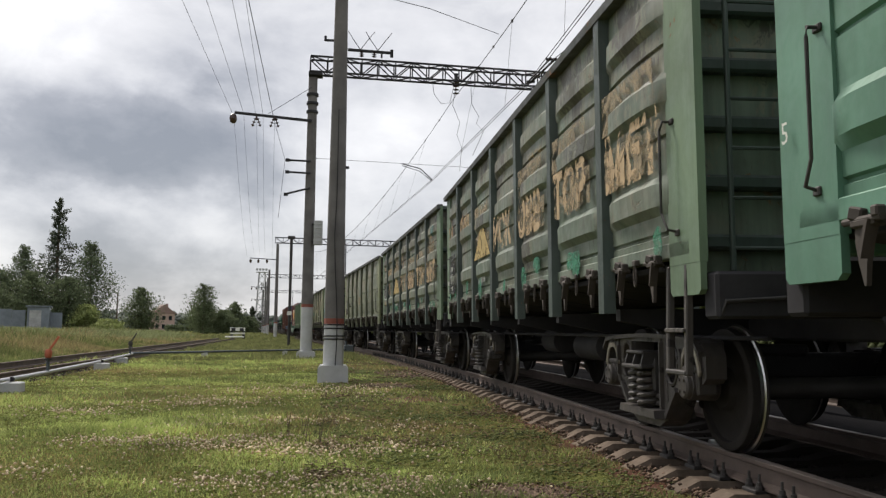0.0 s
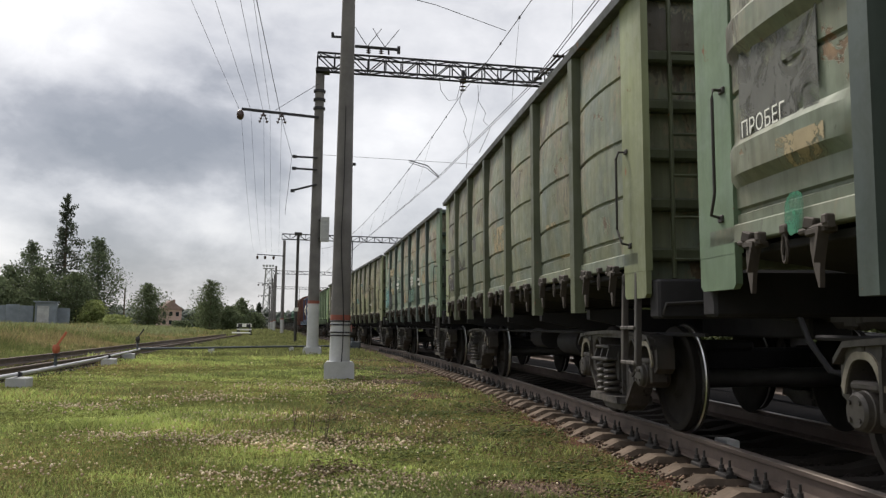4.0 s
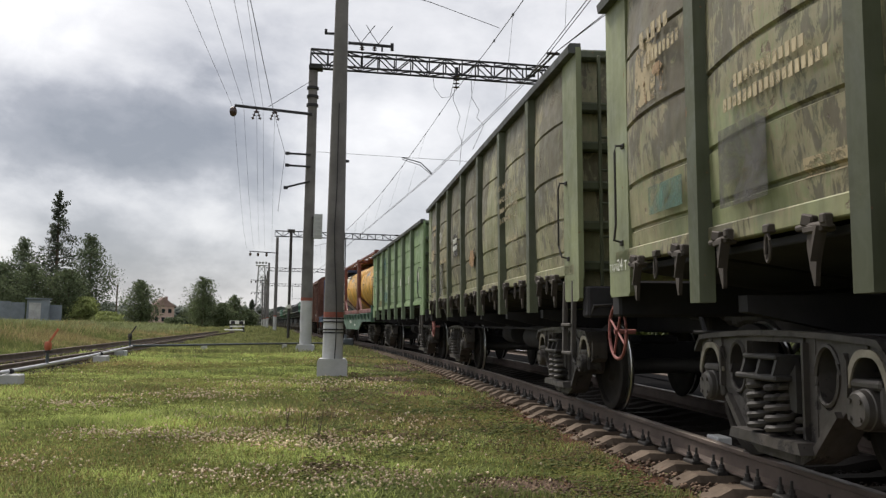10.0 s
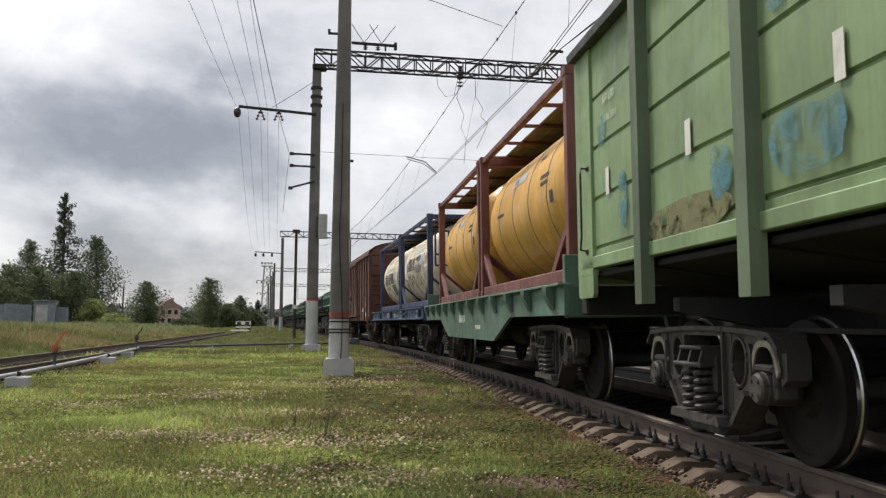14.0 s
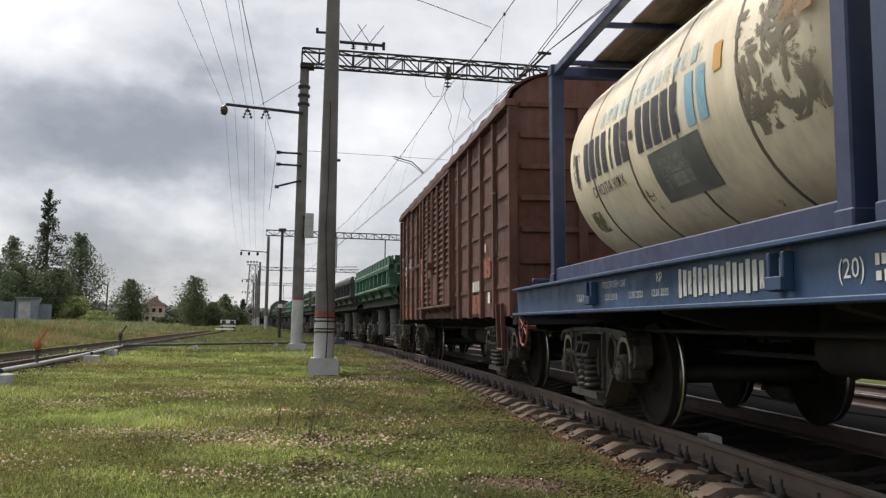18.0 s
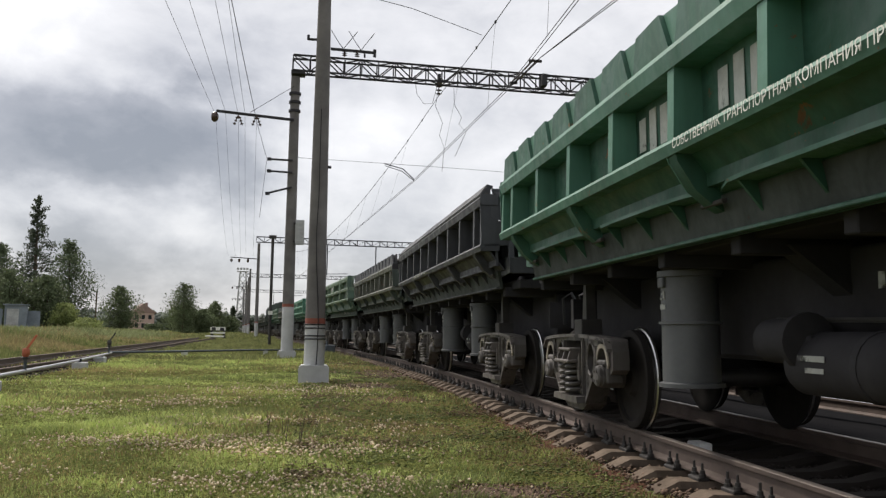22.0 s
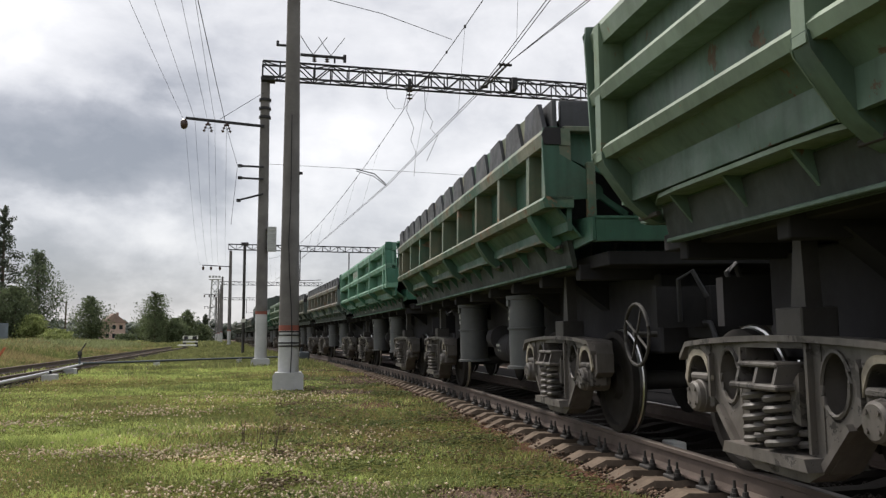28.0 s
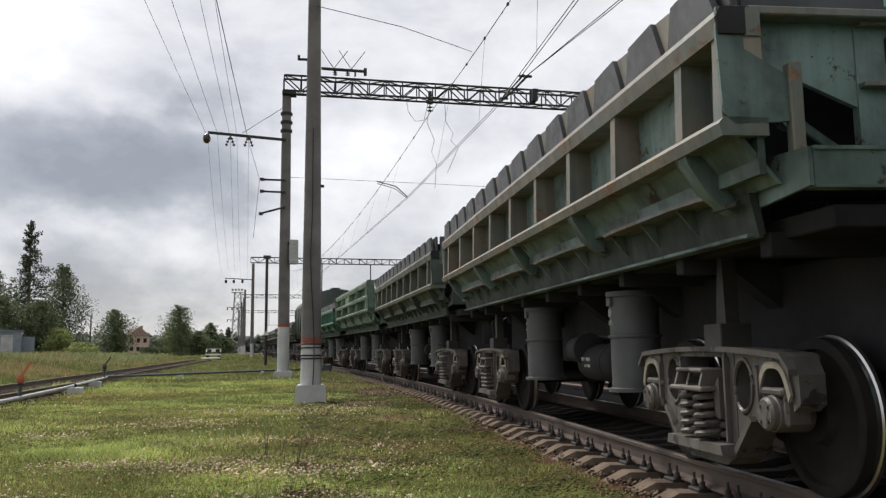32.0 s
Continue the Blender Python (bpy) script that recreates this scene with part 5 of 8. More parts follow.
def flat_wagon(label, paint, trim, fish, blue):
    car = wagon("flat_wagon", label, 14.42)
    running_gear(car, 4.80, 14.42)
    half = 6.82
    underframe(car, half, 0.98, 0.36)
    for s in (-1, 1):
        if fish:
            ol = [(-half, 1.33), (half, 1.33), (half, 1.0), (3.9, 1.0), (2.6, 0.64), (-2.6, 0.64), (-3.9, 1.0), (-half, 1.0)]
        else:
            ol = [(-half, 1.32), (half, 1.32), (half, 1.04), (-half, 1.04)]
        part("side_sill", Geo().prism(ol, s * 1.42, s * 1.47, "x"), paint, car)
        part("sill_flange", Geo().box(s * 1.44, 0, 1.335, 0.20, 2 * half, 0.03), paint, car)
        if not fish:
            part("sill_flange", Geo().box(s * 1.44, 0, 1.035, 0.20, 2 * half, 0.03), paint, car)
        for k in range(12):
            y = -half + 0.5 + k * (2 * half - 1.0) / 11
            if fish:
                part("stake_pocket", Geo().prism([(s * 1.475, 1.32), (s * 1.57, 1.32), (s * 1.57, 1.23), (s * 1.475, 1.06)], y - 0.09, y + 0.09, "y"), trim, car)
            elif k % 3 == 0:
                y = -6.3 + 1.1 * k
                part("stake_pocket", Geo().box(s * 1.50, y - 0.07, 1.19, 0.06, 0.03, 0.20).box(s * 1.50, y + 0.07, 1.19, 0.06, 0.03, 0.20).box(s * 1.535, y, 1.13, 0.02, 0.17, 0.07), trim, car)
    for e in (-1, 1):
        part("end_beam", Geo().box(0, e * (half - 0.06), 1.15, 2.9, 0.12, 0.36, 0.02), paint, car)
        part("end_stop", Geo().box(0, e * (half - 0.08), 1.45, 2.9 if fish else 2.6, 0.08, 0.42 if fish else 0.05), trim, car)
    part("deck", Geo().box(0, 0, 1.33, 2.8, 2 * half - 0.2, 0.05), MAT["under"], car)
    return car


# ---- covered wagon ----
def covered_wagon(label, paint, door_paint):
    car = wagon("covered_wagon", label, 14.85)
    running_gear(car, 4.85, 14.85, GEAR, 0.25)
    half, z0, z1, xs = 6.88, 1.02, 3.80, 1.455
    underframe(car, half, 0.95)
    posts = [-6.85, -5.85, -4.90, -3.90, -2.88, -2.22, 2.22, 3.15, 4.16, 5.18, 6.13, 6.85]
    stiles = (-2.16, -1.45, -0.59, 0.14, 0.28, 0.85, 1.64, 2.16)
    for s in (-1, 1):
        for a, b in zip(posts[:-1], posts[1:]):
            door = a == -2.22
            part("side_sheet", Geo().box(s * (xs - (0.05 if door else 0.02)), (a + b) / 2, (z0 + z1) / 2, 0.04, b - a, z1 - z0, 0.004), paint, car)
            for k in range(0 if door else 6):
                z = z0 + 0.42 + k * 0.42
                rb = Geo()
                w = (b - a) - 0.24
                rb.prism([((a + b) / 2 - w / 2, z - 0.035), ((a + b) / 2 + w / 2, z - 0.035), ((a + b) / 2 + w / 2 - 0.05, z + 0.035), ((a + b) / 2 - w / 2 + 0.05, z + 0.035)], s * (xs - 0.005), s * (xs + 0.022), "x")
                part("pressed_rib", rb, paint, car)
        for y in (posts[0], posts[-1]):
            part("corner_angle", Geo().box(s * (xs + 0.003), y - 0.03 * (1 if y > 0 else -1), (z0 + z1) / 2, 0.012, 0.12, z1 - z0 + 0.04, 0.003), paint, car)
            for k in range(9 if s < 0 else 0):
                part("rivet", Geo().lathe([(0, 0.016), (0.008, 0.012), (0.011, 0.003)], (s * (xs + 0.009), y - 0.03 * (1 if y > 0 else -1), z0 + 0.2 + 0.31 * k), "x", 6), MAT["under"], car)
        for y in posts[1:-1]:
            part("side_post", Geo().prism([(s * (xs - 0.01), y - 0.07), (s * (xs - 0.01), y + 0.07), (s * (xs + 0.06), y + 0.05), (s * (xs + 0.06), y - 0.05)], z0 - 0.02, z1, "z"), paint, car)
        # sliding door in two louvred leaves
        for a, b in ((-2.20, 0.19), (0.23, 2.20)):
            part("door_leaf", Geo().box(s * (xs + 0.025), (a + b) / 2, 2.50, 0.04, b - a, 2.44), door_paint, car)
        for y in stiles:
            part("door_stile", Geo().box(s * (xs + 0.07), y, 2.50, 0.07, 0.12 if abs(y) > 0.4 else 0.07, 2.44, 0.02), door_paint, car)
        for a, b in ((stiles[0], stiles[1]), (stiles[1], stiles[2]), (stiles[2], stiles[3]), (stiles[4], stiles[5]), (stiles[5], stiles[6]), (stiles[6], stiles[7])):
            for k in range(19 if s < 0 else 8):
                z = 1.40 + k * (0.122 if s < 0 else 0.30)
                part("louvre", Geo().prism([(s * (xs + 0.04), z - 0.05), (s * (xs + 0.075), z - 0.042), (s * (xs + 0.04), z + 0.045)], a + 0.05, b - 0.05, "y"), door_paint, car)
        part("door_track", Geo().box(s * (xs + 0.07), 0.0, 1.255, 0.12, 4.7, 0.045), paint, car)
        part("door_track", Geo().box(s * (xs + 0.07), 0.9, 3.76, 0.08, 6.2, 0.07), paint, car)
        for y in (-1.9, -1.2, -0.1, 0.3, 1.0, 1.7):
            part("track_bracket", Geo().prism([(s * xs, 1.23), (s * (xs + 0.13), 1.27), (s * (xs + 0.14), 1.21), (s * xs, 1.12)], y - 0.035, y + 0.035, "y"), paint, car)
        part("door_latch", Geo().box(s * (xs + 0.14), 0.25, 2.13, 0.12, 0.26, 0.16, 0.02), door_paint, car)
    part("latch_pin", Geo().tube([(-(xs + 0.18), 0.25, 2.08), (-(xs + 0.16), 0.5, 1.97), (-(xs + 0.14), 0.8, 1.80)], 0.009, 5), MAT["white"], car)
    part("door_strap", Geo().prism([(2.25, 2.24), (3.85, 2.24), (3.85, 2.31), (2.25, 2.31)], -(xs + 0.065), -(xs + 0.1), "x"), paint, car)
    for k in range(9):
        part("strap_hole", Geo().box(-(xs + 0.102), 2.4 + k * 0.17, 2.275, 0.004, 0.05, 0.03, 0), MAT["under"], car)
    for s in (-1, 1):
        part("eave", Geo().box(s * (xs + 0.03), 0, z1 + 0.06, 0.14, 2 * half + 0.1, 0.10), paint, car)
    n = 14
    rows = []
    for e in (-half - 0.05, half + 0.05):
        rows.append([((xs + 0.08) * math.cos(math.pi * k / n), e, z1 + 0.08 + 0.52 * math.sin(math.pi * k / n)) for k in range(n + 1)])
    rg = Geo().grid(rows)
    part("roof", rg, paint, car)
    for k in range(15):
        y = -half + k * 2 * half / 14
        part("roof_rib", Geo().tube([((xs + 0.085) * math.cos(math.pi * j / 10), y, z1 + 0.085 + 0.525 * math.sin(math.pi * j / 10)) for j in range(11)], 0.022, 5), paint, car)
    for e in (-1, 1):
        ol = [(xs * math.cos(math.pi * k / n), z1 + 0.08 + 0.5 * math.sin(math.pi * k / n)) for k in range(n + 1)]
        part("end_wall", Geo().prism([(xs, z0)] + ol + [(-xs, z0)], e * (half - 0.05), e * half, "y"), paint, car)
        for k in range(7):
            part("end_rib", Geo().box(0, e * (half + 0.02), z0 + 0.3 + k * 0.42, 2.7, 0.05, 0.07), paint, car)
        for x in (-1.46, -0.5, 0.5, 1.46):
            part("end_post", Geo().box(x, e * (half + 0.03), (z0 + z1) / 2, 0.12, 0.08, z1 - z0), paint, car)
        part("end_beam", Geo().box(0, e * (half + 0.05), 1.05, 2.9, 0.2, 0.28), MAT["under"], car)
    part("grab_rail", Geo().tube([(-(xs + 0.02), -6.05, 2.75), (-(xs + 0.1), -6.05, 2.75), (-(xs + 0.1), -6.35, 2.72), (-(xs + 0.1), -6.35, 1.9), (-(xs + 0.1), -6.1, 1.86), (-(xs + 0.02), -6.1, 1.86)], 0.013, 6), MAT["iron"], car)
    for y in (-6.4, -6.1):
        part("step_hanger", Geo().bar((-(xs + 0.02), y, 0.55), (-1.5, y, 1.2), 0.06, 0.05, (0, 1, 0)), paint, car)
    part("step_tread", Geo().box(-(xs + 0.02), -6.25, 0.57, 0.08, 0.36, 0.03), paint, car)
    for y, z, w, h in ((1.92, 1.85, 0.42, 1.10), (-4.45, 1.22, 0.70, 0.30), (-5.3, 1.75, 0.5, 0.3)):
        part("paint_patch", Geo().box(-(xs + 0.024) if abs(y) > 2 else -(xs + 0.085), y, z, 0.004, w, h, 0), MAT["salmon"], car)
    # repainted lower and upper panels towards the rear
    for y, z, w, h in ((5.65, 2.29, 0.78, 0.24), (5.65, 2.03, 0.78, 0.22), (5.65, 1.22, 0.80, 0.28), (6.50, 1.26, 0.58, 0.40), (6.48, 1.64, 0.50, 0.26), (6.42, 2.06, 0.34, 0.26), (5.65, 2.76, 0.7, 0.3), (4.65, 1.22, 0.8, 0.3), (4.65, 2.2, 0.6, 0.3), (6.40, 2.86, 0.4, 0.3)):
        part("paint_patch", Geo().box(-(xs + 0.0025), y, z, 0.004, w, h, 0), MAT["orange"], car)
    for y, z, w, h in ((0.52, 2.22, 0.60, 0.68), (-0.22, 1.60, 0.72, 0.62), (-1.80, 1.50, 0.60, 0.50)):
        part("repair_plate", Geo().box(-(xs + 0.08), y, z, 0.012, w, h, 0.003), MAT["browndoor"], car)
    part("paint_patch", Geo().box(-(xs + 0.0245), 5.60, 1.55, 0.004, 0.54, 0.24, 0), MAT["greypatch"], car)
    for m in (text("21", 0.20, 4.46, 1.90, -(xs + 0.027)), text("ДР", 0.12, 5.88, 2.34, -(xs + 0.026), "chalkfirm", 0.004), text("21 05 17", 0.115, 5.97, 2.22, -(xs + 0.026), "chalkfirm", 0.003), text("Срок сл. до", 0.085, 5.75, 2.05, -(xs + 0.026), "chalkfirm", 0.002),
              text("2020", 0.12, 5.69, 1.91, -(xs + 0.026), "chalkfirm", 0.003), text("ПРОБЕГ", 0.095, 6.58, 2.46, -(xs + 0.026), "chalkfirm", 0.002), text("01 05 2017", 0.08, 6.64, 2.57, -(xs + 0.026), "chalkfirm", 0.002),
              bars(6.5, 1.09, 0.40, 0.08, 5, -(xs + 0.006), "tanfirm"), bars(5.6, 2.38, 0.22, 0.09, 3, -(xs + 0.026), "chalkfirm"), bars(6.5, 2.70, 0.30, 0.07, 6, -(xs + 0.026), "chalkfirm")):
        part(m[0], m[2], MAT[m[1]], car)
    for y, z, w, h, mat in ((-4.45, 1.5, 0.62, 0.16, "white"), (-5.45, 1.3, 0.25, 0.16, "white"), (-5.2, 2.05, 0.14, 0.12, "white"), (4.66, 2.47, 0.62, 0.24, "chalk"),
                            (4.30, 1.72, 0.12, 0.24, "white")):
        n = max(1, int(w / 0.13))
        for k in range(n):
            part("lettering", Geo().box(-(xs + 0.031), y - w / 2 + (k + 0.5) * w / n, z, 0.004, w / n * 0.6, h, 0), MAT[mat], car)
    return car


# ---- side-tipping wagons ----
def tipper(label, paint, rail_paint, lattice=False, load=True, marks=(), wheel=False, cyl_paint=None, ext_paint=None, far=False, rise=0.0):
    car = wagon("tipping_wagon", label, 11.83)
    running_gear(car, 3.80, 11.83, DUSTY, 0.18)
    half = 5.38
    part("centre_sill", Geo().box(0, 0, 1.08, 1.1, 2 * half - 0.8, 0.72, 0.02), MAT["under"], car)
    part("air_reservoir", Geo().lathe([(-0.57, 0.05), (-0.52, 0.16), (-0.46, 0.20), (0.46, 0.20), (0.52, 0.16), (0.57, 0.05)], (-0.70, -0.35, 0.72), "y", 20), MAT["under"], car)
    if not far:
        part("lettering", Geo().box(-0.902, -0.2, 0.76, 0.004, 0.30, 0.035, 0).box(-0.902, -0.24, 0.69, 0.004, 0.2, 0.03, 0), MAT["chalk"], car)
        part("reservoir_strap", Geo().lathe([(-0.03, 0.206), (0.03, 0.206)], (-0.70, -0.62, 0.72), "y", 20), MAT["under"], car)
    part("brake_cylinder", Geo().lathe([(-0.34, 0.03), (-0.30, 0.04), (-0.28, 0.18), (-0.22, 0.18), (-0.2, 0.145), (0.16, 0.145), (0.2, 0.05)], (-0.80, 0.25, 0.86), "y", 20), MAT["under"], car)
    if not far:
        part("lettering", bars(-0.75, 1.22, 0.80, 0.11, 8, -0.553)[2], MAT["chalk"], car)
        part("air_pipe", Geo().tube([(-0.62, -1.30, 0.80), (-0.66, -1.05, 0.98), (-0.66, 0.60, 1.00), (-0.62, 0.95, 0.90)], 0.016, 6), MAT["iron"], car)
    part("brake_rod", Geo().cyl((-0.5, -3.9, 0.72), (-0.5, 3.9, 0.72), 0.022, 6), MAT["under"], car)
    for y in (-3.6, -1.9, 0, 1.9, 3.6):
        part("support_bracket", Geo().prism([(-0.30, 0.95), (0.30, 0.95), (0.95, 1.45), (-0.95, 1.45)], y - 0.10, y + 0.10, "y"), MAT["under"], car)
    for s in (-1, 1):
        for y in (-1.72, 1.50):
            g = Geo()
            g.lathe([(0.44, 0.06), (0.45, 0.255), (0.48, 0.255), (0.49, 0.222), (0.93, 0.222), (0.935, 0.243), (0.955, 0.243), (0.96, 0.222), (1.30, 0.222), (1.305, 0.25), (1.35, 0.25), (1.36, 0.1)], (s * 0.90, y, 0.04), "z", 28)
            g.box(s * 0.90, y + 0.24, 1.12, 0.06, 0.07, 0.50, 0.01).box(s * 1.13, y, 1.30, 0.03, 0.10, 0.08, 0.005)
            part("tipping_cylinder", g, cyl_paint or MAT["cyl"], car, "grey upright tipping cylinder")
            if s < 0 and not far:
                part("lettering", Geo().box(-1.124, y - 0.02, 1.20, 0.006, 0.03, 0.07, 0).box(-1.124, y + 0.03, 1.20, 0.006, 0.03, 0.07, 0).box(-1.124, y, 1.11, 0.006, 0.09, 0.04, 0), MAT["chalk"], car)
        for y in (-3.8, 3.8):
            part("side_bearer", Geo().box(s * 1.02, y, 0.93, 0.22, 0.26, 0.22).prism([(y - 0.05, 1.02), (y + 0.10, 1.02), (y + 0.03, 1.5), (y - 0.03, 1.5)], s * 0.95, s * 1.05, "x"), MAT["iron"], car)
    # tilting floor frame
    part("floor_frame", Geo().box(0, 0, 1.55, 2.3, 2 * half - 0.1, 0.12), MAT["under"], car)
    for k in range(0 if far else 9):
        part("floor_bearer", Geo().box(0, -4.8 + 1.2 * k, 1.46, 2.5, 0.12, 0.14), MAT["under"], car)
    for e in (-1, 1):
        part("end_beam", Geo().prism([(-1.27, 1.705), (1.27, 1.705), (1.27, 1.885), (-1.27, 1.885)], e * half, e * (half - 0.025), "y"), paint, car)
        part("platform_deck", Geo().prism([(-1.27, 1.885), (1.27, 1.885), (1.27, 1.905), (-1.27, 1.905)], e * (half + 0.01), e * (half - 0.60), "y"), paint, car)
        part("beam_lip", Geo().prism([(-1.27, 1.69), (1.27, 1.69), (1.27, 1.705), (-1.27, 1.705)], e * (half + 0.005), e * (half - 0.10), "y"), paint, car)
        for sx_ in (-1, 1):
            part("platform_cheek", Geo().prism([(e * half, 1.70), (e * half, 1.90), (e * (half - 0.55), 1.935), (e * (half - 0.80), 1.94), (e * (half - 0.92), 1.90), (e * (half - 0.93), 1.80), (e * (half - 0.78), 1.66), (e * (half - 0.45), 1.67)], sx_ * 1.275, sx_ * 1.30, "x"), paint, car)
        part("coupler_box", Geo().box(0, e * (half - 0.2), 1.08, 0.6, 0.5, 0.45), MAT["under"], car)
        part("headstock", Geo().prism([(-0.75, 0.95), (0.75, 0.95), (0.75, 1.30), (-0.75, 1.30)], e * (half - 0.02), e * (half - 0.12), "y"), MAT["under"], car)
        part("brake_hose", Geo().tube([(-0.55, e * half, 1.0), (-0.6, e * (half + 0.1), 1.35), (-0.5, e * (half + 0.16), 1.42), (-0.4, e * (half + 0.2), 1.2)], 0.022, 6), MAT["black"], car)
    ztop = 2.95 + rise if lattice else 2.70 if load else 2.78
    y0, y1 = -5.16, 5.16
    def sx(z):                           # outward slope of the side
        if lattice:
            return 1.635 + 0.02 * (z - 1.7)
        return 1.565 + 0.02 * (z - 2.05)
    for s in (-1, 1):
        x0, x1 = sx(1.90), sx(ztop)
        g = Geo().prism([(s * (x0 - 0.155), 1.80), (s * (x1 - 0.155), ztop), (s * (x1 - 0.115), ztop), (s * (x0 - 0.115), 1.80)], y0, y1, "y")
        part("side_board", g, paint, car)
        if lattice:
            levels = ((2.02 + rise, 0.10, 0.08), (2.435 + rise, 0.12, 0.08), (ztop - 0.09, 0.18, 0.05))
            ys = [y0 + 0.05, y0 + 0.50] + [y0 + 0.50 + 2.42 * k for k in range(1, 5)]
        else:
            levels = ((2.05, 0.10, 0.11), (ztop - 0.08, 0.15, 0.09))
            ys = [-5.13, -4.62, -3.45, -2.3, -1.15, 0, 1.15, 2.3, 3.45, 4.62, 5.13]
        for z, h, d in levels:
            x = sx(z)
            part("side_rail", Geo().prism([(s * (x - 0.17), z - h / 2), (s * (x + d - 0.02), z - h / 2), (s * (x + d), z + h * 0.15), (s * (x + d - 0.03), z + h / 2), (s * (x - 0.17), z + h / 2)], y0 - 0.03, y1 + 0.03, "y"), rail_paint, car)
        for y in ys:
            lo, w = (1.96 + rise, 0.05) if lattice else (2.08, 0.05)
            part("side_post", Geo().prism([(s * (sx(lo) - 0.17), lo), (s * (sx(lo) + 0.085), lo), (s * (sx(ztop) + 0.055), ztop - 0.04), (s * (sx(ztop) - 0.17), ztop - 0.04)], y - w, y + w, "y"), rail_paint, car)
        # lower skirt: plain plates between the hinge arms, bright bent flanges with tapering ends
        arms = ys[1:6] if lattice else [-4.62, -2.3, 0.0, 2.3, 4.62]
        zl, zh = (1.75, 1.97 + rise) if lattice else (1.75, 2.00)
        part("skirt", Geo().prism([(s * (sx(zh) - 0.05), zh), (s * (sx(zh) - 0.02), zh), (s * 1.34, zl), (s * 1.31, zl)], y0 + 0.02, y1 - 0.02, "y"), paint, car)
        for a, b in zip(arms[:-1], arms[1:]):
            a, b = a + 0.08, b - 0.08
            part("skirt_flange", Geo().prism([(s * 1.31, a), (s * 1.31, b), (s * 1.38, b - 0.02), (s * 1.495, b - 0.34), (s * 1.515, b - 0.62), (s * 1.515, a + 0.45), (s * 1.49, a + 0.10), (s * 1.46, a)], zl + 0.015, zl + 0.04, "z"), rail_paint, car)
            for f in (() if far or s > 0 else (0.2, 0.5, 0.8)):
                part("skirt_rib", Geo().prism([(s * 1.30, 1.56), (s * 1.47, zl + 0.015), (s * 1.33, zl + 0.015)], a + (b - a) * f - 0.012, a + (b - a) * f + 0.012, "y"), paint, car)
        for a in arms:
            o = [(s * (sx(zh) + 0.085), zh + 0.04), (s * (sx(zh) + 0.07), zh - 0.04), (s * 1.52, zl + 0.03), (s * 1.40, zl - 0.07), (s * 1.34, zl - 0.10), (s * 1.31, zl - 0.10), (s * 1.32, zl), (s * (sx(zh) - 0.10), zh + 0.04)]
            part("hinge_arm", Geo().prism(o, a - 0.06, a + 0.06, "y"), paint, car)
            if not far and s < 0:
                part("arm_edge", Geo().prism([(s * (sx(zh) + 0.088), zh), (s * (sx(zh) + 0.073), zh - 0.04), (s * 1.523, zl + 0.03), (s * 1.50, zl + 0.03), (s * (sx(zh) + 0.05), zh - 0.04)], a + 0.06, a + 0.07, "y"), rail_paint, car)
                part("arm_pin", Geo().cyl((s * 1.40, a - 0.19, zl - 0.05), (s * 1.40, a + 0.11, zl - 0.05), 0.018, 8), MAT["iron"], car)
        part("sill_plate", Geo().prism([(s * 1.27, 1.52), (s * 1.31, 1.50), (s * 1.36, zl), (s * 1.31, zl)], y0 + 0.3, y1 - 0.3, "y"), MAT["sillshade"], car)
        part("sill_lip", Geo().box(s * 1.31, 0, 1.515, 0.10, y1 - y0 - 0.7, 0.025), paint, car)
        if load and not lattice:
            m = 14
            for k in range(0 if far else m):
                a, b = y0 + (y1 - y0) * k / m, y0 + (y1 - y0) * (k + 1) / m
                o = [(a + 0.05, ztop), (b - 0.05, ztop), (b - 0.12, ztop + 0.245), (a + 0.20, ztop + 0.265)]
                part("side_extension", Geo().prism(o, s * (x1 + 0.01), s * (x1 + 0.05), "x"), ext_paint or MAT["tip_black"], car)
                o = [(b - 0.10, ztop), (b + 0.06, ztop), (b + 0.20, ztop + 0.265), (b - 0.10, ztop + 0.25)]
                if k < m - 1:
                    part("extension_gusset", Geo().prism(o, s * (x1 - 0.02), s * (x1 + 0.015), "x"), rail_paint, car)
            part("extension_board", Geo().box(s * (x1 - 0.045), 0, ztop + 0.125, 0.04, y1 - y0, 0.27), ext_paint or MAT["tip_black"], car)
        elif not lattice:
            m = 7
            for k in range(m):
                a, b = y0 + (y1 - y0) * k / m + 0.004, y0 + (y1 - y0) * (k + 1) / m - 0.004
                part("rim_plate", Geo().prism([(s * (x1 + 0.075), ztop - 0.03), (s * (x1 + 0.085), ztop + 0.0), (s * (x1 - 0.02), ztop + 0.14 + 0.006 * (k % 2)), (s * (x1 - 0.10), ztop + 0.12), (s * (x1 - 0.10), ztop + 0.09), (s * (x1 - 0.03), ztop + 0.10)], a, b, "y"), paint, car)
    for e in (-1, 1):
        # middle panel with its window, slanting wings, open bays with a brace, posts
        ye = e * (y1 - 0.10)
        tz = ztop + (0.10 if not load and not lattice else 0.01)
        wall = Geo()
        for xa, xb, za, zb in ((-0.78, -0.60, 1.90, tz), (-0.35, 0.78, 1.90, tz), (-0.60, -0.35, 1.90, ztop - 0.29), (-0.60, -0.35, ztop - 0.06, tz)):
            wall.box((xa + xb) / 2, ye - e * 0.03, (za + zb) / 2, xb - xa, 0.06, zb - za, 0)
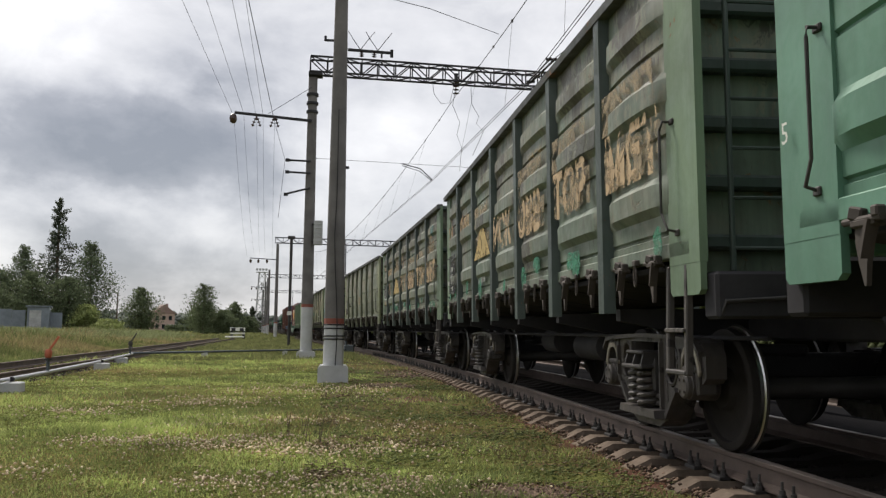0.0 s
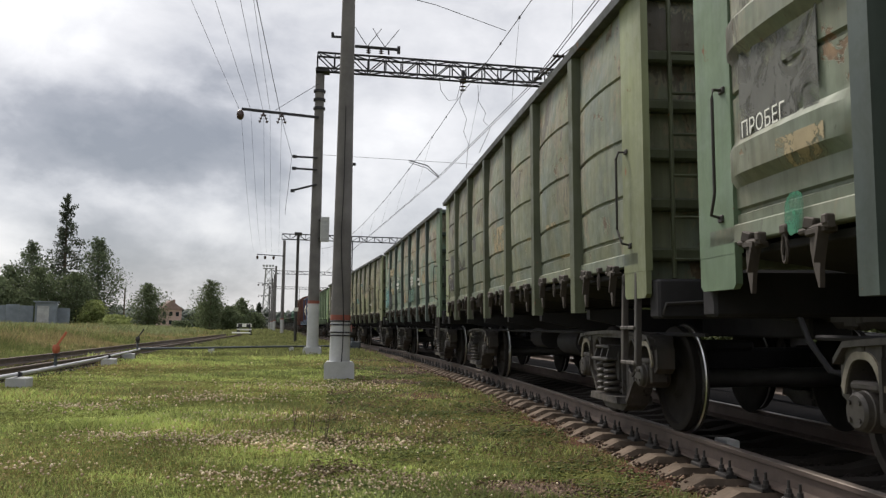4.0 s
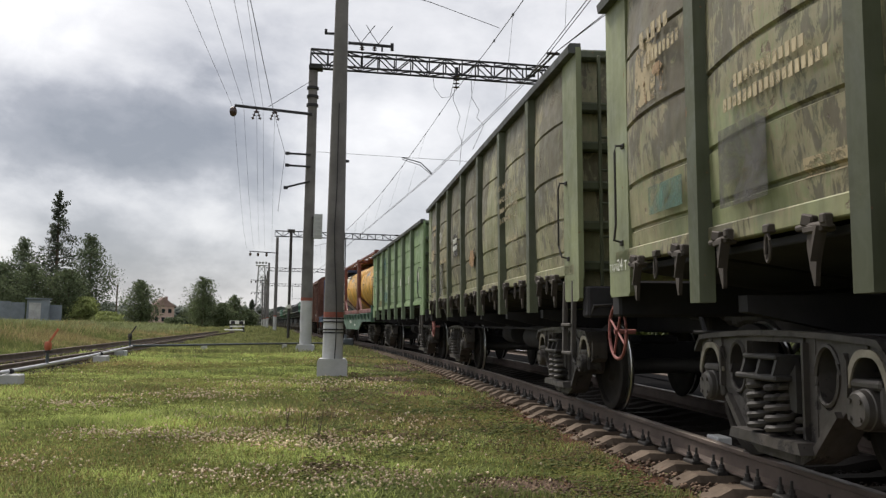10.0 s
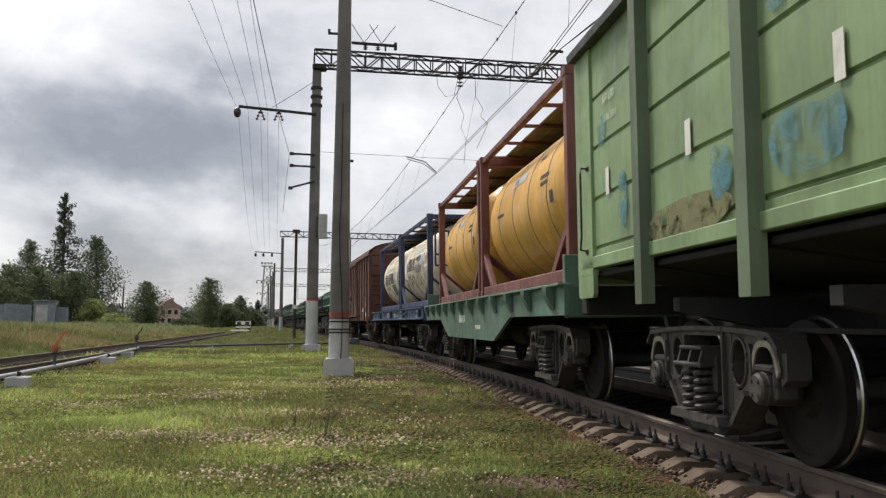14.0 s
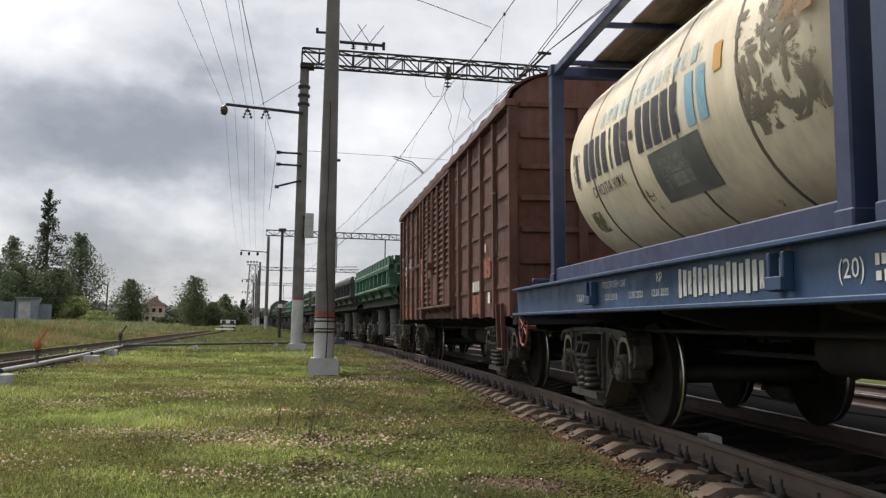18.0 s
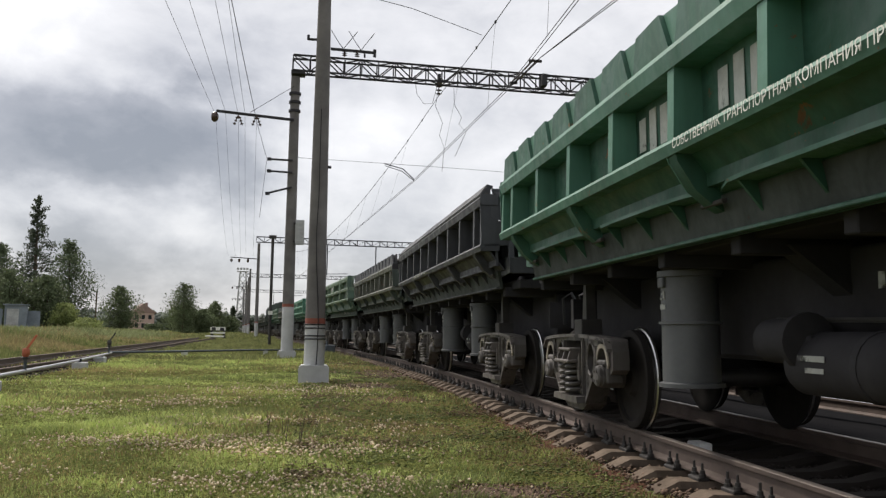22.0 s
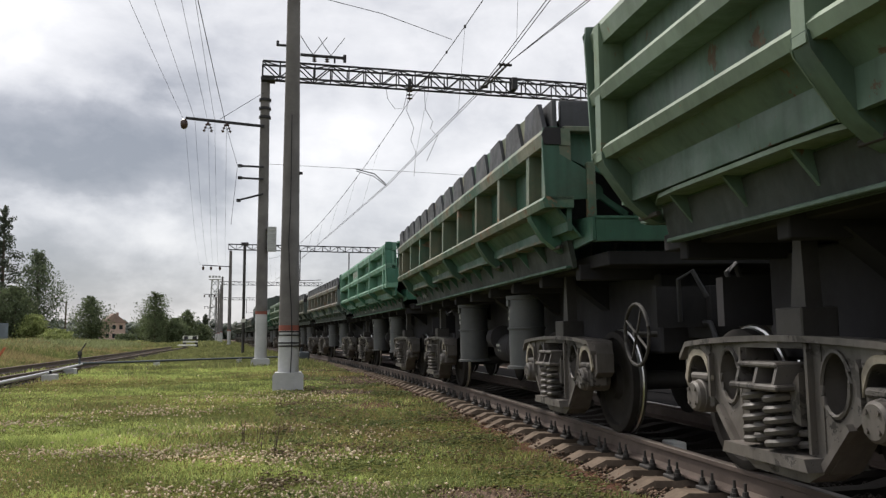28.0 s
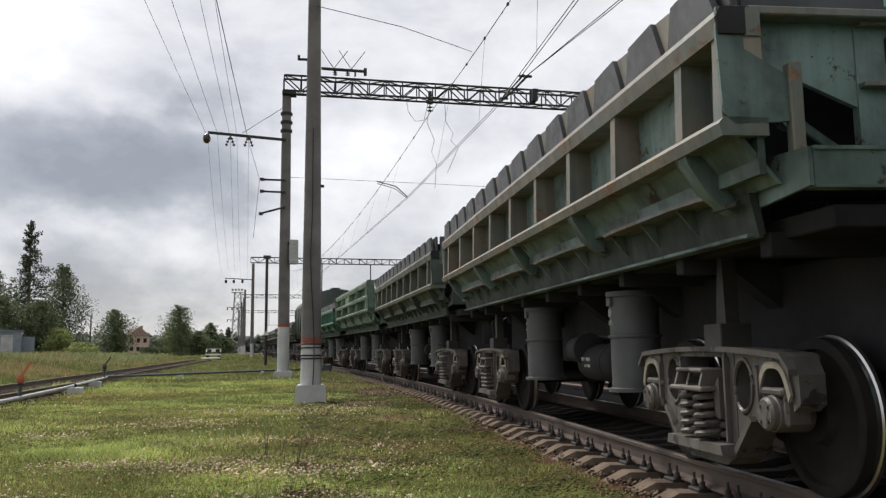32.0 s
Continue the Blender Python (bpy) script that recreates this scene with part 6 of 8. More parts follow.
        for xa, d in ((-0.60, 0.05), (-0.35, -0.05)):
            for za, h in ((ztop - 0.29, 0.05), (ztop - 0.06, -0.05)):
                wall.prism([(xa, za), (xa + d, za), (xa, za + h)], ye - e * 0.002, ye - e * 0.05, "y")
        part("end_panel", wall, paint, car)
        # added black sheet stands for the darkness inside the window
        part("window_back", Geo().box(-0.475, ye - e * 0.10, ztop - 0.18, 0.32, 0.02, 0.30, 0), MAT["under"], car)
        for z in (ztop - 0.03, ztop - 0.38):
            part("end_ledge", Geo().box(0, ye + e * 0.02, z, 1.54, 0.07, 0.03), rail_paint, car)
        for sg in (-1, 1):
            part("end_wing", Geo().prism([(sg * 0.78, 2.20), (sg * 0.78, tz), (sg * 1.47, tz), (sg * 1.38, 2.455)], ye - e * 0.01, ye - e * 0.05, "y"), paint, car)
        part("end_wall", Geo().box(0, e * (y1 - 0.55), 2.1, 2.5, 0.06, 0.7), MAT["under"], car)
        part("end_flange", Geo().box(0, e * (y1 - 0.06), ztop + 0.0, 2.92, 0.14, 0.05), rail_paint, car)
        if load and not lattice:
            part("end_extension", Geo().box(0, ye, ztop + 0.14, 2.92, 0.05, 0.27), ext_paint or MAT["tip_black"], car)
        x1 = sx(ztop)
        for sg in (-1, 1):
            part("end_post", Geo().box(sg * 1.235, e * (y1 + 0.02), 2.15, 0.075, 0.07, 0.50), rail_paint, car)
            part("end_brace", Geo().cyl((sg * 1.09, e * (y1 - 0.26), 2.19), (sg * 1.09, e * (y1 - 0.34), 2.19), 0.075, 12).bar((sg * 1.07, e * (y1 - 0.30), 2.18), (sg * 0.78, e * (y1 - 0.30), 1.98), 0.04, 0.06), paint, car)
            part("side_end_plate", Geo().prism([(sg * (x1 + 0.085), ztop - 0.13), (sg * (x1 + 0.075), ztop), (sg * (x1 - 0.01), tz), (sg * (x1 - 0.06), tz), (sg * (x1 - 0.07), 2.47), (sg * (x1 - 0.31), 2.33), (sg * (x1 - 0.31), 2.08), (sg * (sx(2.0) + 0.02), 2.06), (sg * (sx(2.0) + 0.08), 2.12)], e * (y1 + 0.005), e * (y1 + 0.03), "y"), paint, car)
            part("rail_cap", Geo().prism([(sg * (x1 - 0.08), ztop - 0.15), (sg * (x1 + 0.07), ztop - 0.15), (sg * (x1 + 0.09), ztop - 0.06), (sg * (x1 + 0.06), ztop), (sg * (x1 - 0.08), ztop)], e * (y1 + 0.03), e * (y1 + 0.045), "y"), MAT["under"] if load and not lattice else paint, car)
        for z in (ztop - 0.14, ztop - 0.26):
            part("end_rung", Geo().box(0.35, ye + e * 0.05, z, 0.34, 0.03, 0.025), rail_paint, car)
    if lattice and not far:
        part("number_board", Geo().box(-1.665, 1.13, 2.66 + rise, 0.02, 1.15, 0.30), rail_paint, car)
    # heaped stone
    rng = random.Random(len(CARS))
    rows = []
    for i in range(31):
        y = y0 + 0.2 + (y1 - y0 - 0.4) * i / 30
        row = []
        for j in range(13):
            u = j / 12 * 2 - 1
            x = u * (sx(ztop) - 0.22)
            hgt = (0.38 if load else -0.5) * (1 - u * u) * (0.75 + 0.25 * math.sin(i * 0.9)) * min(1, min(i, 30 - i) / 3 + 0.2)
            row.append((x, y, ztop - 0.02 + (0.22 if load else -0.3) + hgt + rng.uniform(-0.04, 0.04)))
        rows.append(row)
    part("stone_load", Geo().grid(rows), MAT["load"], car, "heap of dark crushed stone", smooth=0)
    if wheel:
        brake_wheel(car, -1.2, -half - 0.62, 0.9, MAT["iron"], "dark iron brake handwheel")
    for name, mat, ob in marks:
        part(name, ob, MAT[mat], car)
    return car


# near-black sill paint carries the shade of the downward-facing plates
MAT["sillshade"] = painted("shaded_black_green_sill", (0.032, 0.042, 0.037), (0.045, 0.038, 0.032), None, 0.4, 0.5, 0.75, 0.1)
MAT["chord"] = painted("blackened_top_chord", (0.05, 0.055, 0.05), wear=0.4, grime=0.3, dents=0.2)
MAT["cyl"] = plain("grey_cylinder_paint", (0.085, 0.09, 0.095), 0.55, 0.1, 0.25, 4, 0.15)


# ---- plants ----
def leaf_material(name, a, b, rough=0.75):
    """Foliage that changes from leaf to leaf and in broad patches."""
    m, t, s = shader(name, rough)
    g = t.nodes.new("ShaderNodeNewGeometry")
    co = coords(t, vary=False)
    n = noise_of(t, co, 0.8, 4, 0.6)
    mid = tuple((x + y) / 2 for x, y in zip(a, b))
    c1 = ramp(t, g.outputs["Random Per Island"], [(0.0, a), (0.5, mid), (1.0, b)])
    c2 = ramp(t, n, [(0.3, 0.55), (0.7, 1.32)])
    t.links.new(mixed(t, 1.0, c1, c2, "MULTIPLY"), s.inputs["Base Color"])
    s.inputs["Specular IOR Level"].default_value = 0.25
    if rough < 0.9:
        # light shines through thin leaves
        col = s.inputs["Base Color"].links[0].from_socket
        tl = t.nodes.new("ShaderNodeBsdfTranslucent")
        t.links.new(col, tl.inputs[0])
        mx = t.nodes.new("ShaderNodeMixShader")
        mx.inputs[0].default_value = 0.30
        t.links.new(s.outputs[0], mx.inputs[1])
        t.links.new(tl.outputs[0], mx.inputs[2])
        t.links.new(mx.outputs[0], t.nodes["Material Output"].inputs[0])
    return m


def from_arrays(name, verts, tris, mat):
    me = bpy.data.meshes.new(name)
    n = len(tris)
    me.vertices.add(len(verts))
    me.vertices.foreach_set("co", np.asarray(verts, dtype=np.float32).ravel())
    me.loops.add(3 * n)
    me.loops.foreach_set("vertex_index", np.asarray(tris, dtype=np.int32).ravel())
    me.polygons.add(n)
    me.polygons.foreach_set("loop_start", np.arange(0, 3 * n, 3, dtype=np.int32))
    me.materials.append(mat)
    me.update(calc_edges=True)
    return me


def blades(px, py, pz, height, width, lean, rng):
    """One bent triangle pair for each blade."""
    n = len(px)
    a = rng.uniform(0, 2 * np.pi, n)
    dx, dy = np.cos(a) * width / 2, np.sin(a) * width / 2
    b = rng.uniform(0, 2 * np.pi, n)
    lx, ly = np.cos(b) * lean * height, np.sin(b) * lean * height
    v = np.zeros((n, 5, 3))
    v[:, 0] = np.stack([px - dx, py - dy, pz - 0.01], 1)
    v[:, 1] = np.stack([px + dx, py + dy, pz - 0.01], 1)
    v[:, 2] = np.stack([px - dx * 0.7 + lx * 0.35, py - dy * 0.7 + ly * 0.35, pz + height * 0.6], 1)
    v[:, 3] = np.stack([px + dx * 0.7 + lx * 0.35, py + dy * 0.7 + ly * 0.35, pz + height * 0.6], 1)
    v[:, 4] = np.stack([px + lx, py + ly, pz + height], 1)
    base = np.arange(n)[:, None] * 5
    tr = np.concatenate([base + np.array([[0, 1, 3]]), base + np.array([[0, 3, 2]]), base + np.array([[2, 3, 4]])], 1).reshape(-1, 3)
    return v.reshape(-1, 3), tr


def wave(x, y, s, k):
    """Smooth patchiness between 0 and 1."""
    return 0.5 + 0.25 * (np.sin(x * s + 1.3 * k + 1.7 * np.sin(y * s * 0.7 + k)) + np.sin(y * s * 1.3 + 2.1 * k + 1.5 * np.sin(x * s * 0.8 - k)))


def bare_left(x, y):
    """Metres from the sleeper ends, to the left of the main track."""
    a = np.clip(np.minimum(y, CURVE_B) - CURVE_A, 0, None) / CURVE_R
    xc = XC - CURVE_R * (1 - np.cos(a)) - np.tan(a) * np.clip(y - CURVE_B, 0, None)
    return xc - 1.35 - x


def near_grass():
    rng = np.random.default_rng(3)
    n = 330000
    y = 5.2 * (44 / 5.2) ** rng.uniform(0, 1, n) ** 0.85
    x = -0.34 * y - 2.2 + (0.34 * y + 5.0) * rng.uniform(0, 1, n)
    d = bare_left(x, y)
    side = np.abs(x - (-7.72 - 0.0535 * (y - 22)))
    keep = (d > -0.10) & ((d > 1.2) | (rng.uniform(0, 1, n) < 0.62 + 0.3 * np.clip(d, 0, 1.2))) & ((side > 1.5) | (rng.uniform(0, 1, n) < 0.25))
    for cx, cy, rx, ry, amt in BARE:
        keep &= (((x - cx) / rx) ** 2 + ((y - cy) / ry) ** 2 > 0.8) | (rng.uniform(0, 1, n) < 0.15)
    fine = 0.5 * wave(x, y, 2.3, 3.7) + 0.5 * wave(x, y, 5.7, 0.6)
    worn = np.clip(1.0 - (d - 0.2) / 2.6, 0, 1)
    keep &= rng.uniform(0, 1, n) < np.clip(1.9 * fine - 0.15 - 0.20 * worn, 0.16, 1)
    keep &= ~((np.abs(x + 0.14) < 0.36) & (np.abs(y - 20.12) < 0.36))
    x, y = x[keep], y[keep]
    n = len(x)
    tall = wave(x, y, 0.9, 1.0)
    lush = wave(x, y, 0.55, 2.3)
    fine = fine[keep]
    h = (0.022 + 0.055 * tall ** 2) * (0.45 + 1.1 * fine) * rng.uniform(0.5, 1.5, n) * np.where(y > 26, 1.7, 1.0)
    w = 0.0035 + 0.0009 * y * rng.uniform(0.7, 1.3, n)
    near = np.clip(bare_left(x, y) / 1.4, 0.62, 1.0)
    dry = rng.uniform(0, 1, n) > 0.12 + 1.05 * lush * near
    pick = rng.normal(0, 0.22, n) + 1.15 - 0.8 * wave(x, y, 0.7, 5.1) - 0.4 * wave(x, y, 3.1, 2.2) + 0.42 * np.clip(1.0 - (bare_left(x, y) - 0.2) / 2.6, 0, 1)
    pick -= 0.22 * np.clip(-(x - 0.5) / 3.0, 0, 1)
    sets = {"fresh_grass": (~dry) & (pick < 0.55), "dull_grass": (~dry) & (pick >= 0.55), "dry_grass": dry}
    cols = {"fresh_grass": ((0.29, 0.39, 0.10), (0.63, 0.68, 0.26)), "dull_grass": ((0.122, 0.168, 0.053), (0.305, 0.335, 0.128)),
            "dry_grass": ((0.22, 0.17, 0.075), (0.48, 0.39, 0.18))}
    labs = {"fresh_grass": "fresh green blades of the trackside meadow", "dull_grass": "dull olive blades of the trackside meadow", "dry_grass": "dry straw-coloured blades among the green"}
    z = 0.0
    for nm, m in sets.items():
        v, tr = blades(x[m], y[m], np.full(m.sum(), z), h[m] * (0.8 if nm == "dry_grass" else 1), w[m], 0.6, rng)
        ob = new(nm, from_arrays(nm, v, tr, leaf_material(nm, *cols[nm])))
        tagged(ob, labs[nm], "grass", "", "stuff")


def clumps(px, py, pz, r, rng, flat=0.8):
    """Small octahedra, for blossoms and pebbles."""
    n = len(px)
    o = np.array([[1, 0, 0], [0, 1, 0], [-1, 0, 0], [0, -1, 0], [0, 0, flat], [0, 0, -flat]], dtype=float)
    a = rng.uniform(0, 2 * np.pi, n)
    ca, sa = np.cos(a)[:, None], np.sin(a)[:, None]
    jit = rng.uniform(0.7, 1.3, (n, 6))
    X = (o[None, :, 0] * ca - o[None, :, 1] * sa) * r[:, None] * jit + px[:, None]
    Y = (o[None, :, 0] * sa + o[None, :, 1] * ca) * r[:, None] * jit + py[:, None]
    Z = np.broadcast_to(o[None, :, 2], (n, 6)) * r[:, None] * jit + pz[:, None]
    f = np.array([[0, 1, 4], [1, 2, 4], [2, 3, 4], [3, 0, 4], [1, 0, 5], [2, 1, 5], [3, 2, 5], [0, 3, 5]])
    tr = (np.arange(n)[:, None, None] * 6 + f[None]).reshape(-1, 3)
    return np.stack([X, Y, Z], 2).reshape(-1, 3), tr


def clover():
    rng = np.random.default_rng(8)
    n = 70000
    y = 5.4 * (30 / 5.4) ** rng.uniform(0, 1, n)
    x = -0.34 * y - 1.6 + (0.34 * y + 4.0) * rng.uniform(0, 1, n)
    band = np.zeros(n)
    for cx, cy, rx, ry, amt in ((-2.1, 9.35, 0.7, 0.35, 0.8), (-1.1, 9.15, 0.8, 0.45, 1.0), (-0.1, 8.7, 0.7, 0.45, 0.9), (-0.6, 6.9, 0.55, 0.3, 0.8), (0.2, 6.6, 0.6, 0.35, 1.0), (-3.4, 12.6, 0.6, 0.5, 0.5),
                                (-2.1, 14.3, 0.9, 0.8, 0.5), (-1.7, 11.0, 0.5, 0.4, 0.7), (-0.8, 11.4, 0.7, 0.5, 0.6), (-0.4, 17.2, 1.4, 1.2, 0.4), (-2.6, 7.4, 0.5, 0.3, 0.3), (0.9, 10.6, 0.4, 0.6, 0.3)):
        band = np.maximum(band, amt * np.exp(-((x - cx) / rx) ** 2 - ((y - cy) / ry) ** 2))
    p = 0.005 + 0.85 * band * (0.4 + 0.9 * wave(x, y, 4.5, 4.0))
    keep = (rng.uniform(0, 1, n) < p) & (bare_left(x, y) > 0.7)
    x, y = x[keep], y[keep]
    n = len(x)
    r = (0.0080 + 0.00055 * y) * rng.uniform(0.7, 1.4, n)
    z = rng.uniform(0.03, 0.075, n)
    v, tr = clumps(x, y, z, r, rng)
    ob = new("clover_heads", from_arrays("clover_heads", v, tr, leaf_material("withered_clover", (0.46, 0.34, 0.24), (0.84, 0.74, 0.56))))
    tagged(ob, "withered beige and pinkish clover heads in the grass", "clover", "", "stuff")
    # broad low leaves
    m = 60000
    y = 5.4 * (26 / 5.4) ** rng.uniform(0, 1, m)
    x = -0.34 * y - 1.6 + (0.34 * y + 4.3) * rng.uniform(0, 1, m)
    k = (bare_left(x, y) > 0.1) & (rng.uniform(0, 1, m) < wave(x, y, 0.8, 7.0) * 1.2)
    for cx, cy, rx, ry, amt in BARE:
        k &= (((x - cx) / rx) ** 2 + ((y - cy) / ry) ** 2 > 0.8) | (rng.uniform(0, 1, m) < 0.1)
    x, y = x[k], y[k]
    v, tr = clumps(x, y, rng.uniform(0.008, 0.035, len(x)), (0.008 + 0.0009 * y) * rng.uniform(0.6, 1.3, len(x)), rng, 0.25)
    ob = new("clover_leaves", from_arrays("clover_leaves", v, tr, leaf_material("low_leaves", (0.13, 0.165, 0.035), (0.31, 0.31, 0.08))))
    tagged(ob, "low broad leaves and moss between the grass", "weeds", "", "stuff")


def track_weeds():
    """Low leafy weeds that grow up to the sleeper ends and between them."""
    rng = np.random.default_rng(19)
    n = 52000
    y = 4.4 * (40 / 4.4) ** rng.uniform(0, 1, n)
    d = rng.uniform(-0.45, 2.7, n)
    x = bare_left(0.0, y) - d
    k = rng.uniform(0, 1, n) < np.clip(1.7 * wave(x, y, 1.6, 6.0) * wave(x, y, 3.9, 1.2) + 0.10, 0, 1) * np.where(d < 0, 0.25, 1)
    for cx, cy, rx, ry, amt in BARE:
        k &= (((x - cx) / rx) ** 2 + ((y - cy) / ry) ** 2 > 0.7) | (rng.uniform(0, 1, n) < 0.12)
    x, y = x[k], y[k]
    n = len(x)
    r = (0.009 + 0.0011 * y) * rng.uniform(0.5, 1.4, n)
    z = rng.uniform(0.004, 0.045, n)
    leafy = wave(x, y, 2.2, 8.0) + rng.normal(0, 0.16, n)
    for nm, m, c, lab in (("track_weeds", leafy > 0.44, ((0.085, 0.115, 0.036), (0.23, 0.26, 0.085)), "low green weeds growing up to the sleepers"),
                          ("withered_weeds", leafy <= 0.44, ((0.10, 0.075, 0.042), (0.25, 0.185, 0.10)), "withered brownish weeds beside the sleepers")):
        v, tr = clumps(x[m], y[m], z[m], r[m], rng, 0.35)
        tagged(new(nm, from_arrays(nm, v, tr, leaf_material(nm, *c))), lab, "weeds", "", "stuff")


def gravel():
    rng = np.random.default_rng(11)
    n = 22000
    y = 3.2 * (46 / 3.2) ** rng.uniform(0, 1, n)
    u = rng.uniform(0, 1, n)
    off = np.where(u < 0.992, rng.uniform(-1.3, 1.9, n), rng.normal(-1.40, 0.08, n))
    a = np.clip(np.minimum(y, CURVE_B) - CURVE_A, 0, None) / CURVE_R
    x = XC - CURVE_R * (1 - np.cos(a)) - np.tan(a) * np.clip(y - CURVE_B, 0, None) + off
    z = np.where(np.abs(off) < 1.3, 0.035, 0.0) + rng.uniform(-0.01, 0.02, n)
    for cx, cy, rx, ry, amt in BARE:
        m = rng.uniform(0, 1, n) < 0.03 + 0.02 * (cy < 10)
        x = np.where(m, cx + rng.normal(0, rx * 0.5, n), x)
        y = np.where(m, cy + rng.normal(0, ry * 0.5, n), y)
        z = np.where(m, 0.005, z)
    r = (0.012 + 0.0009 * y) * rng.uniform(0.5, 1.5, n)
    inner = (np.abs(off) < 0.74) & (z > 0.02)
    # inner stones get a darker copy, with the train's shade in its colour
    for nm, m, c, lab in (("ballast_stones", ~inner, ((0.060, 0.040, 0.029), (0.17, 0.118, 0.084)), "dusty brown ballast stones beside the sleepers"),
                          ("oily_ballast", inner, ((0.012, 0.010, 0.009), (0.05, 0.042, 0.038)), "ballast stones between the rails, coloured dark for the train's shade")):
        v, tr = clumps(x[m], y[m], z[m], r[m], rng, 0.7)
        tagged(new(nm, from_arrays(nm, v, tr, leaf_material(nm, *c, 0.95))), lab, "gravel", "", "stuff")


def tall_weeds():
    rng = np.random.default_rng(21)
    n = 120000
    y = 26 * (150 / 26) ** rng.uniform(0, 1, n)
    edge = -9.6 - 0.0535 * (y - 22)
    x = edge - rng.exponential(1.0, n) * (0.16 * y)
    h = np.clip(0.25 + 0.5 * (edge - x) / (0.06 * y), 0.2, 1.2) * rng.uniform(0.35, 1.1, n) * (0.22 + 0.85 * wave(x, y, 0.55, 1.7))
    w = 0.004 + 0.0012 * y * rng.uniform(0.6, 1.4, n)
    straw = 0.6 * wave(x, y, 0.22, 3.3) + 0.4 * wave(x, y, 0.9, 1.3) + rng.normal(0, 0.14, n) > 0.53
    for nm, m, c, lab in (("tall_straw", straw, ((0.22, 0.185, 0.085), (0.40, 0.34, 0.17)), "tall straw-coloured weeds behind the siding"),
                          ("tall_grass", ~straw, ((0.115, 0.145, 0.05), (0.27, 0.29, 0.11)), "tall olive grass behind the siding")):
        v, tr = blades(x[m], y[m], np.zeros(m.sum()), h[m], w[m], 0.35, rng)
        tagged(new(nm, from_arrays(nm, v, tr, leaf_material(nm, *c))), lab, "weeds", "", "stuff")
    # grey-green weed stands before the trees
    n = 60000
    k = rng.integers(0, 46, n)
    cy = rng.uniform(62, 140, 46)
    cx = -11.5 - 0.0535 * (cy - 22) - rng.uniform(0.5, 1.0, 46) ** 2 * 0.19 * cy
    x, y = cx[k] + rng.normal(0, 1, n) * 1.5, cy[k] + rng.normal(0, 1, n) * 2.2
    m = x < -10.5 - 0.0535 * (y - 22)
    x, y, k = x[m], y[m], k[m]
    h = rng.uniform(0.45, 1.25, 46)[k] * rng.uniform(0.4, 1.0, len(x))
    v, tr = blades(x, y, np.zeros(len(x)), h, 0.006 + 0.0014 * y * rng.uniform(0.6, 1.4, len(x)), 0.5, rng)
    tagged(new("weed_stands", from_arrays("weed_stands", v, tr, leaf_material("weed_stands", (0.17, 0.20, 0.085), (0.33, 0.36, 0.18)))), "grey-green stands of tall weeds before the trees", "weeds", "", "stuff")
    # longer green grass past the pipe, between the siding and the main track
    n = 50000
    y = 33 * (190 / 33) ** rng.uniform(0, 1, n)
    lo, hi = -6.55 - 0.0535 * (y - 22), XC - 1.9 - 0.098 * np.clip(y - 30, 0, None)
    lo = np.where(y > 96, lo - 5, lo)
    x = lo + (hi - lo) * rng.uniform(0, 1, n)
    h = 0.13 * rng.uniform(0.4, 1.6, n) * np.where(y > 96, 2.2, 1) * (0.5 + wave(x, y, 0.8, 2.0))
    w = 0.004 + 0.0012 * y * rng.uniform(0.6, 1.4, n)
    v, tr = blades(x, y, np.zeros(n), h, w, 0.5, rng)
    tagged(new("verge_grass", from_arrays("verge_grass", v, tr, leaf_material("verge_grass", (0.125, 0.145, 0.055), (0.29, 0.30, 0.125)))), "longer green grass between the two tracks", "grass", "", "stuff")
    # stalks in the near meadow
    st = Geo()
    r2 = random.Random(4)
    for cx, cy in ((-0.46, 10.1), (-0.28, 9.2)):
        for k in range(5):
            x, y = cx + r2.uniform(-0.12, 0.12), cy + r2.uniform(-0.1, 0.1)
            st.tube([(x, y, 0), (x + r2.uniform(-0.05, 0.05), y, r2.uniform(0.15, 0.30))], [0.005, 0.003], 4)
    tagged(part("weed_stalks", st, MAT["bark"], None, "thin bare weed stalks in the grass"), "", "weeds", "", "stuff")


